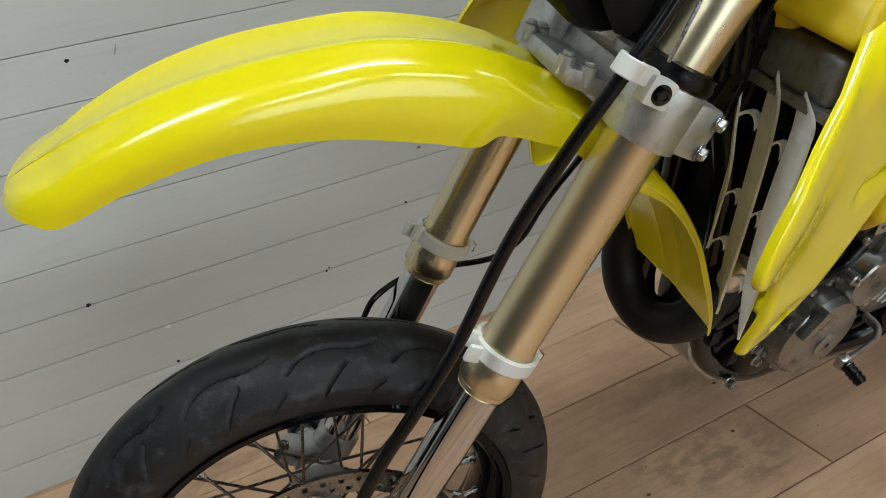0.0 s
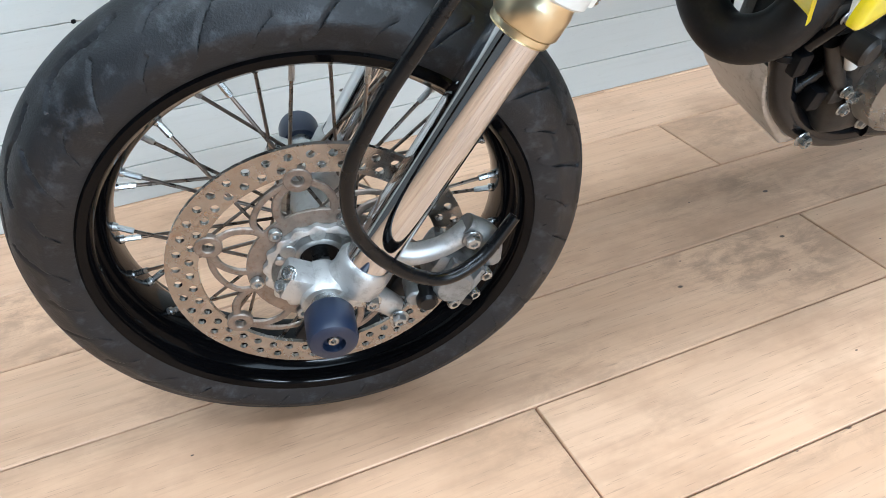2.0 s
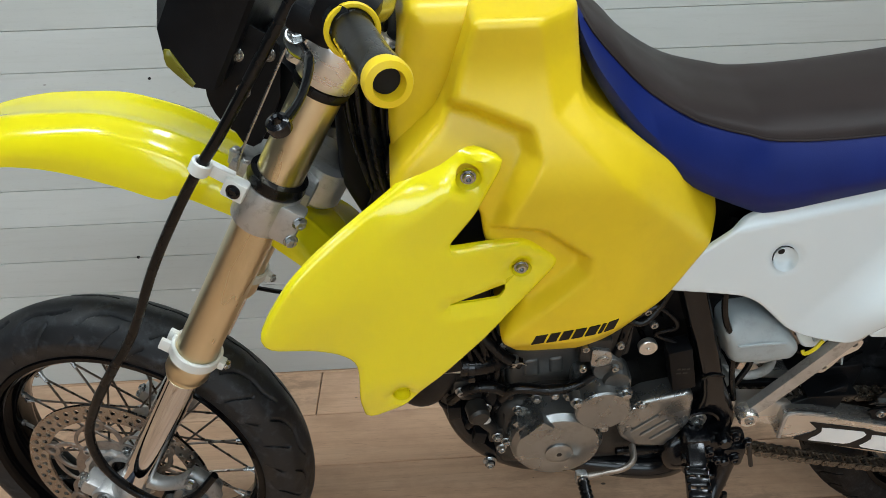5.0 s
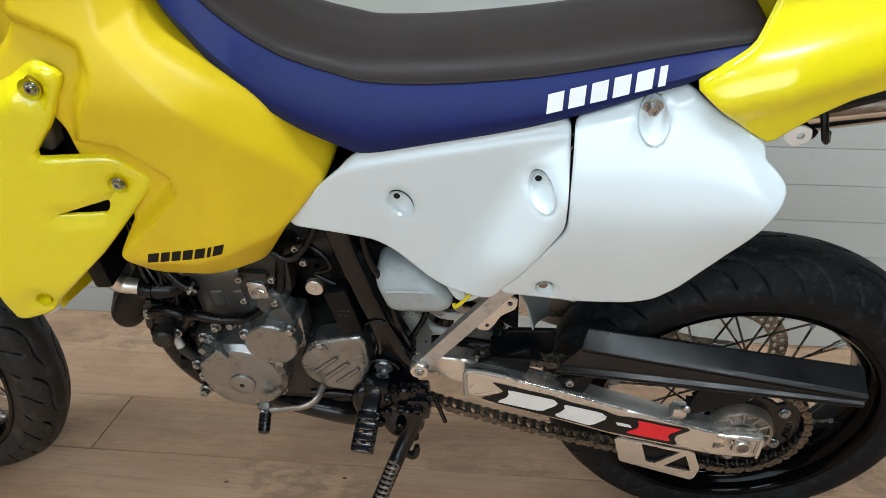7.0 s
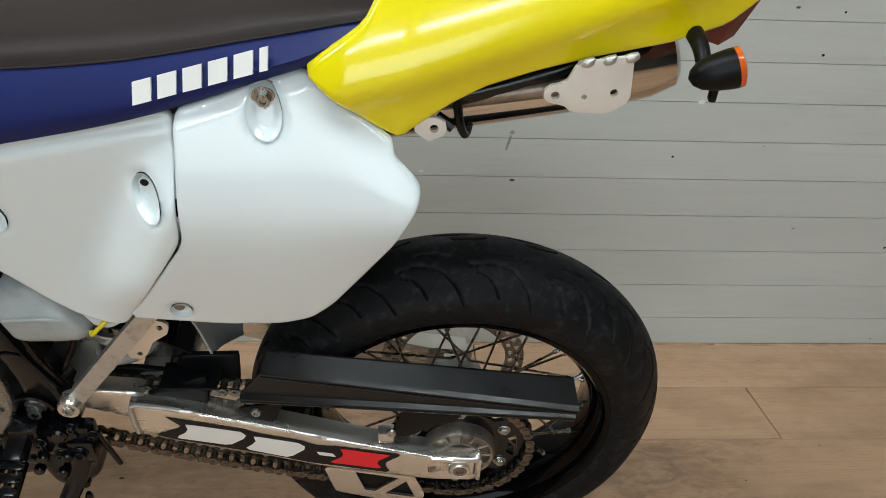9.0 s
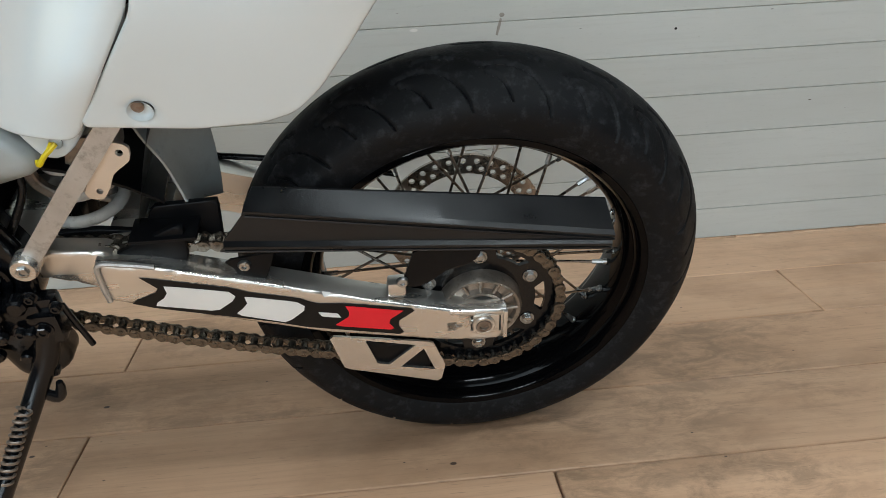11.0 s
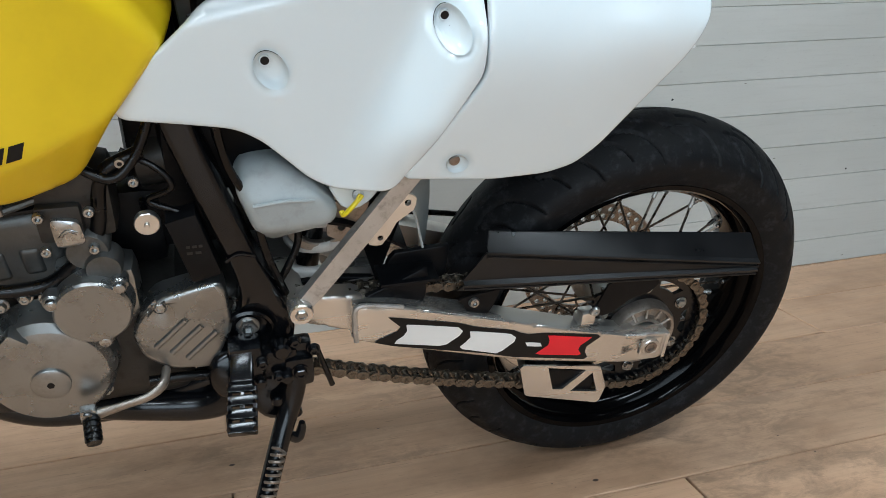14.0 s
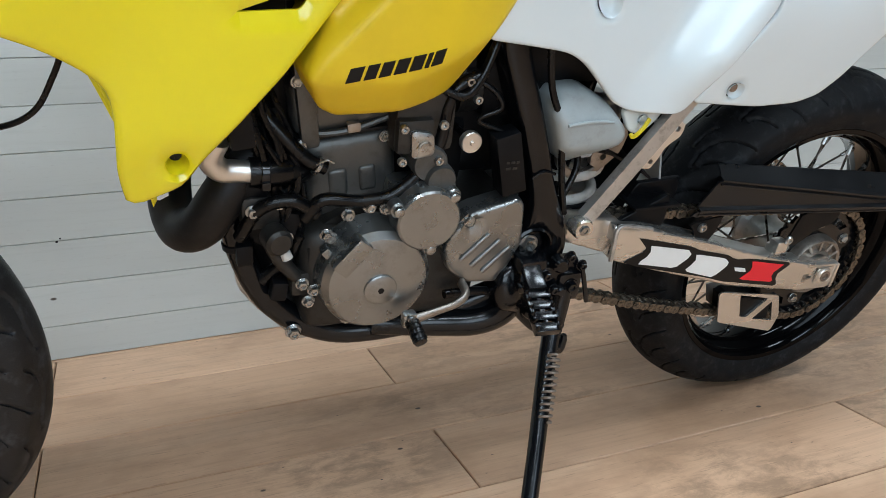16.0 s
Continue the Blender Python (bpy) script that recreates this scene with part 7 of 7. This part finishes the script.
part("stand_spring", tube(coil, 0.0019, 6, 1), RUST, stand, "rusty coil return spring")

# -- handlebar end and front lamp, at the top of the steering --
bar = part("handlebar", tube([(-0.037, 0.31, 0.949), (-0.022, 0.22, 0.932), (-0.018, 0.14, 0.915), (-0.030, 0.0, 0.900), (-0.018, -0.14, 0.915), (-0.022, -0.22, 0.932), (-0.034, -0.317, 0.952)], 0.011, 14, 6), BLACK_PAINT, bike, "black handlebar", STEERED)
g0, g1 = Vector((-0.024, -0.305, 0.947)), Vector((0.020, -0.418, 0.973))
gd = (g1 - g0).normalized()
grip = part("hand_grip", lathe([(0.011, 0.0), (0.0190, 0.0), (0.0200, 0.004), (0.0155, 0.008), (0.0145, 0.012), (0.0140, 0.086), (0.0148, 0.090), (0.0150, 0.104)], g0, gd, 36), HOSE, bar, "black rubber hand grip with yellow trim")
part("grip_end", lathe([(0.0148, 0.104), (0.0158, 0.108), (0.0160, 0.114), (0.0150, 0.117), (0.0105, 0.118), (0.0095, 0.114), (0.0092, 0.108)], g0, gd, 36), YELLOW_TANK, bar, "yellow grip end")
# Black disc in place of the shade inside the hollow bar.
part("bar_bore", disc_of(0.0093, 0.002, g0 + gd * 0.106, gd, 0.0003, 24), PAINT_BLACK, bar)
part("grip_flange", ring(0.0165, 0.0208, 0.004, g0 + gd * 0.004, gd, 0.001, 36), YELLOW_TANK, bar, "yellow grip ring")
under = Vector((-0.45, -0.25, -0.85))
under = (under - gd * under.dot(gd)).normalized()
across = gd.cross(under)
for k in range(10):
    n = (under + across * (0.22 if k % 2 else -0.22)).normalized()
    at = g0 + gd * (0.012 + 0.0062 * k) + n * 0.0140
    part("grip_stud", box((0.0034, 0.0062, 0.003), (0, 0, 0), Matrix.Translation(at) @ n.to_track_quat("Z", "Y").to_matrix().to_4x4(), 0.0008, 1), YELLOW_TANK, grip)
part("switch_housing", box((0.045, 0.040, 0.038), (-0.034, -0.285, 0.950), None, 0.010), BLACK_PLASTIC, bar, "black switch housing")
part("clutch_perch", join(box((0.040, 0.040, 0.024), (-0.052, -0.268, 0.925), None, 0.007), tube([(-0.030, -0.262, 0.942), (-0.055, -0.270, 0.922)], 0.014, 12, 1)), BLACK_PLASTIC, bar, "black clutch lever perch")
part("clutch_lever", tube([(-0.064, -0.272, 0.904), (-0.056, -0.283, 0.903), (-0.046, -0.300, 0.909), (-0.041, -0.318, 0.916), (-0.037, -0.329, 0.915), (-0.033, -0.345, 0.910), (-0.031, -0.362, 0.904), (-0.032, -0.379, 0.897)], [0.0085, 0.0075, 0.0052, 0.0048, 0.0046, 0.0044, 0.0044, 0.0052], 12, 3, 0.75), BLACK_PAINT, bar, "black clutch lever with ball end")
part("lever_ball", lathe([(0.0035, -0.0045), (0.005, -0.006), (0.0082, -0.004), (0.0088, 0.0), (0.0082, 0.004), (0.005, 0.006), (0.0035, 0.0045)], (-0.034, -0.385, 0.895), (-0.5, -0.45, 0.7), 24, True), BLACK_PAINT, bar)
part("lever_bolt", bolt((-0.060, -0.281, 0.911), (-0.3, -0.5, 0.8), 0.0068, 0.006), STEEL, bar)
lamp = part("headlamp_shell", join(loft([[(x, y, z) for y, z in ((-h, lo), (-h * 0.9, hi), (h * 0.9, hi), (h, lo))] for x, h, lo, hi in ((-0.245, 0.055, 0.800, 0.88), (-0.215, 0.092, 0.755, 0.93), (-0.194, 0.099, 0.728, 0.95), (-0.158, 0.101, 0.719, 0.95), (-0.139, 0.100, 0.726, 0.95), (-0.134, 0.096, 0.735, 0.95))])), BLACK_PLASTIC, bike, "black headlamp cowl", STEERED, sharp=20)
part("lamp_bracket", join(plate([(-0.155, 0.800), (-0.100, 0.800), (-0.075, 0.740), (-0.075, 0.672), (-0.090, 0.665), (-0.125, 0.690), (-0.150, 0.735)], -0.074, -0.070, 0.0008, [], 0.008, 0.012), lathe([(0, 0), (0.055, 0.0), (0.06, 0.01), (0.055, 0.1), (0, 0.1)], (-0.107, -0.05, 0.716), (0, 1, 0), 32)), BLACK_PLASTIC, lamp, "black lamp bracket")
for at in ((-0.135, -0.075, 0.764), (-0.105, -0.075, 0.782), (-0.114, -0.075, 0.729)):
    part("bracket_bolt", bolt(at, (0, -1, 0), 0.0062, 0.006), STEEL, lamp, "zinc bolt")
part("lamp_trim", panel([(-0.202, 0.748), (-0.195, 0.727), (-0.158, 0.717), (-0.156, 0.723), (-0.178, 0.734)], lambda x, z: -0.102, thick=0.004, edge=0.001, step=0.008), OLIVE, lamp, "yellow-green lower trim")
HARNESS = [(0.587, 0.979), (0.628, 1.000), (0.664, 1.034), (0.690, 0.980), (0.688, 0.899), (0.676, 0.855), (0.663, 0.799), (0.640, 0.768), (0.612, 0.772), (0.584, 0.836)]
harness = part("steering_head", panel(HARNESS, lambda x, z: -0.036, thick=0.072, edge=0.012, step=0.010, corner=0.02), BLACK_PLASTIC, bike, "black steering head wrapped in cables", sharp=60)
for k in range(6):
    part("head_cable", tube([(0.600 + 0.014 * k, -0.042 - 0.003 * (k % 3), 1.015 - 0.010 * (k % 2)), (0.606 + 0.012 * k, -0.058 + 0.004 * (k % 2), 0.930), (0.622 + 0.009 * k, -0.056 - 0.004 * (k % 3), 0.850), (0.640 + 0.006 * k, -0.046, 0.770)], 0.0042 + 0.0016 * (k % 3), 10, 5), HOSE, harness)
wiring = part("wiring_box", box((0.06, 0.09, 0.09), (0.055, 0, 0.74), None, 0.015), HOSE, bike, "black wiring behind the steering head", STEERED)
for k in range(4):
    part("wiring_loom", tube([(0.02 + 0.02 * k, -0.05 + 0.03 * k, 0.86), (0.05, -0.05 + 0.02 * k, 0.78), (0.07, -0.04 + 0.01 * k, 0.70), (0.08, -0.03, 0.62)], 0.012, 10, 5), HOSE, wiring)

# ---- the room ----
X0, X1, Y0R, Y1R, HT = ROOM


def slab(name, size, at, mat, label, category, bevel=0.0):
    ob = new(name, mesh_of(name, box(size, at, None, bevel), mat))
    return tagged(ob, label, category, "", "structure")


wall_n = slab("wall_north", (X1 - X0 + 0.3, 0.12, HT), ((X0 + X1) / 2, Y1R + 0.078, HT / 2), PLASTER, "wall clad in off-white painted horizontal boards", "wall")
slab("wall_west", (0.12, Y1R - Y0R, HT), (X0 - 0.06, (Y0R + Y1R) / 2, HT / 2), PLASTER, "plain grey plaster wall", "wall")
slab("wall_east", (0.12, Y1R - Y0R, HT), (X1 + 0.06, (Y0R + Y1R) / 2, HT / 2), PLASTER, "plain grey plaster wall", "wall")
slab("ceiling", (X1 - X0, Y1R - Y0R, 0.1), ((X0 + X1) / 2, (Y0R + Y1R) / 2, HT + 0.05), PLASTER, "plain grey ceiling", "ceiling")
# south wall with the shop window
WX0, WX1, WZ0, WZ1 = -1.2, 2.4, 0.55, 2.45
for sx, cx_, sz, cz_ in ((WX0 - X0, (WX0 + X0) / 2, HT, HT / 2), (X1 - WX1, (X1 + WX1) / 2, HT, HT / 2), (WX1 - WX0, (WX0 + WX1) / 2, WZ0, WZ0 / 2), (WX1 - WX0, (WX0 + WX1) / 2, HT - WZ1, (HT + WZ1) / 2)):
    slab("wall_south", (sx, 0.12, sz), (cx_, Y0R - 0.06, cz_), PLASTER, "plain grey plaster wall round the shop window", "wall")
win = new("window_1", mesh_of("window_1", join(box((WX1 - WX0, 0.05, 0.06), ((WX0 + WX1) / 2, Y0R - 0.06, WZ0 + 0.03), None, 0.004), box((WX1 - WX0, 0.05, 0.06), ((WX0 + WX1) / 2, Y0R - 0.06, WZ1 - 0.03), None, 0.004),
                                           *[box((0.06, 0.05, WZ1 - WZ0), (x, Y0R - 0.06, (WZ0 + WZ1) / 2), None, 0.004) for x in (WX0 + 0.03, 0.0, 1.2, WX1 - 0.03)]), FRAME_GREY))
tagged(win, "grey framed shop window behind the camera", "window", "", "structure")
back = new("backdrop", mesh_of("backdrop", box((5.0, 0.02, 3.0), ((WX0 + WX1) / 2, Y0R - 0.9, 1.5), None, 0), DAYLIGHT))
tagged(back, "bright daylight outside the window", "backdrop", "", "structure")

lamp_body, lamp_face = mesh_of("housing", join(box((1.24, 0.36, 0.045), (0, 0, 0.0225), None, 0.006)), LAMP_BODY), mesh_of("diffuser", box((1.16, 0.29, 0.01), (0, 0, -0.001), None, 0.003), DIFFUSER)
for lx, ly_ in CEILING_LIGHTS:
    cl = new("ceiling_light", lamp_body)
    cl.matrix_world = pose(lx, ly_, HT - 0.0451)
    tagged(cl, "flat white ceiling light panel", "ceiling light", "ceiling lights")
    part("diffuser", lamp_face, DIFFUSER, cl, "glowing diffuser")

# wall boards: each one planed with a small bevel, a fine dark gap between
BOARD0, BOARD = 0.0735, 0.0905


def board_mesh(h):
    b, d, L = 0.0022, 0.016, X1 - X0
    prof = [(0, 0.0002), (-d + b, 0.0002), (-d, 0.0002 + b * 0.6), (-d, h - b * 0.4 - 0.0002), (-d + b, h - 0.0002), (0, h - 0.0002)]
    return mesh_of("board", loft([[(x, y, z) for y, z in prof] for x in (0.0, L)]), WALL_PAINT, 20)


first, rest = board_mesh(BOARD0), board_mesh(BOARD)
z, k = 0.0, 0
while z < HT - 0.02:
    part("board", first if k == 0 else rest, WALL_PAINT, wall_n, "", pose(X0, Y1R + 0.0165, z))
    z += BOARD0 if k == 0 else BOARD
    k += 1

# marks on the boards: nail holes, filled dents and a scuff
def wall_mark(name, x, z, rx, rz, tilt, mat, label):
    part(name, panel(oval((x, z), rx, rz, tilt, 14), lambda a, b: Y1R + 0.0002, thick=0.0006, edge=0, step=0.02, corner=0.0002), mat, wall_n, label)


SCUFF = surface("grey_brown_scuff", (0.30, 0.27, 0.235), 0.6, var=0.3, scale=60, bump=0.2)
FILLER = surface("white_filler", (0.68, 0.68, 0.66), 0.6, var=0.05, bump=0.1)
for x, z, r in ((2.177, 0.490, 0.0036), (0.003, 0.346, 0.0050), (0.120, 0.170, 0.0036), (0.102, 0.776, 0.0042), (0.655, 0.348, 0.0032), (0.922, 0.185, 0.0044), (2.510, 0.818, 0.0032), (2.480, 0.726, 0.0040), (2.736, 0.269, 0.0036), (0.454, 0.253, 0.0032), (0.461, 0.259, 0.0024)):
    wall_mark("nail_hole", x, z, r, r * 0.8, 20, PAINT_BLACK, "")
for x, z, r in ((0.122, 0.251, 0.0065), (2.225, 0.617, 0.0090), (1.600, 0.446, 0.0060)):
    wall_mark("filled_dent", x, z, r, r * 0.6, 0, FILLER, "white filled dent")
for x, z, rx, rz, tilt in ((1.796, 0.516, 0.0032, 0.026, -16), (1.803, 0.540, 0.0060, 0.0050, 0), (0.180, 0.778, 0.0012, 0.014, -22), (0.009, 0.346, 0.009, 0.0014, 0)):
    wall_mark("scuff", x, z, rx, rz, tilt, SCUFF, "grey-brown scuff")

# floor: laminate planks with bevelled joints
floor = slab("floor", (X1 - X0, Y1R - Y0R + 0.1, 0.08), ((X0 + X1) / 2, (Y0R + Y1R) / 2, -0.0525), PAINT_BLACK, "oak-look laminate plank floor, worn and speckled", "floor")
PLANK_W, PLANK_L = 0.1950, 1.318
pm = mesh_of("plank", box((PLANK_L - 0.0022, PLANK_W - 0.0022, 0.012), (0, 0, -0.006), None, 0.0018, 1), FLOOR_WOOD)
row, y = -1, 1.2375 + PLANK_W * 1.5
while y > Y0R:
    x = (1.037 if row % 2 == 1 else 0.421) + PLANK_L / 2
    x -= PLANK_L * math.ceil((x - X0) / PLANK_L)
    while x < X1 + PLANK_L / 2:
        part("plank", pm, FLOOR_WOOD, floor, "", pose(x, y, 0.0))
        x += PLANK_L
    y -= PLANK_W
    row += 1
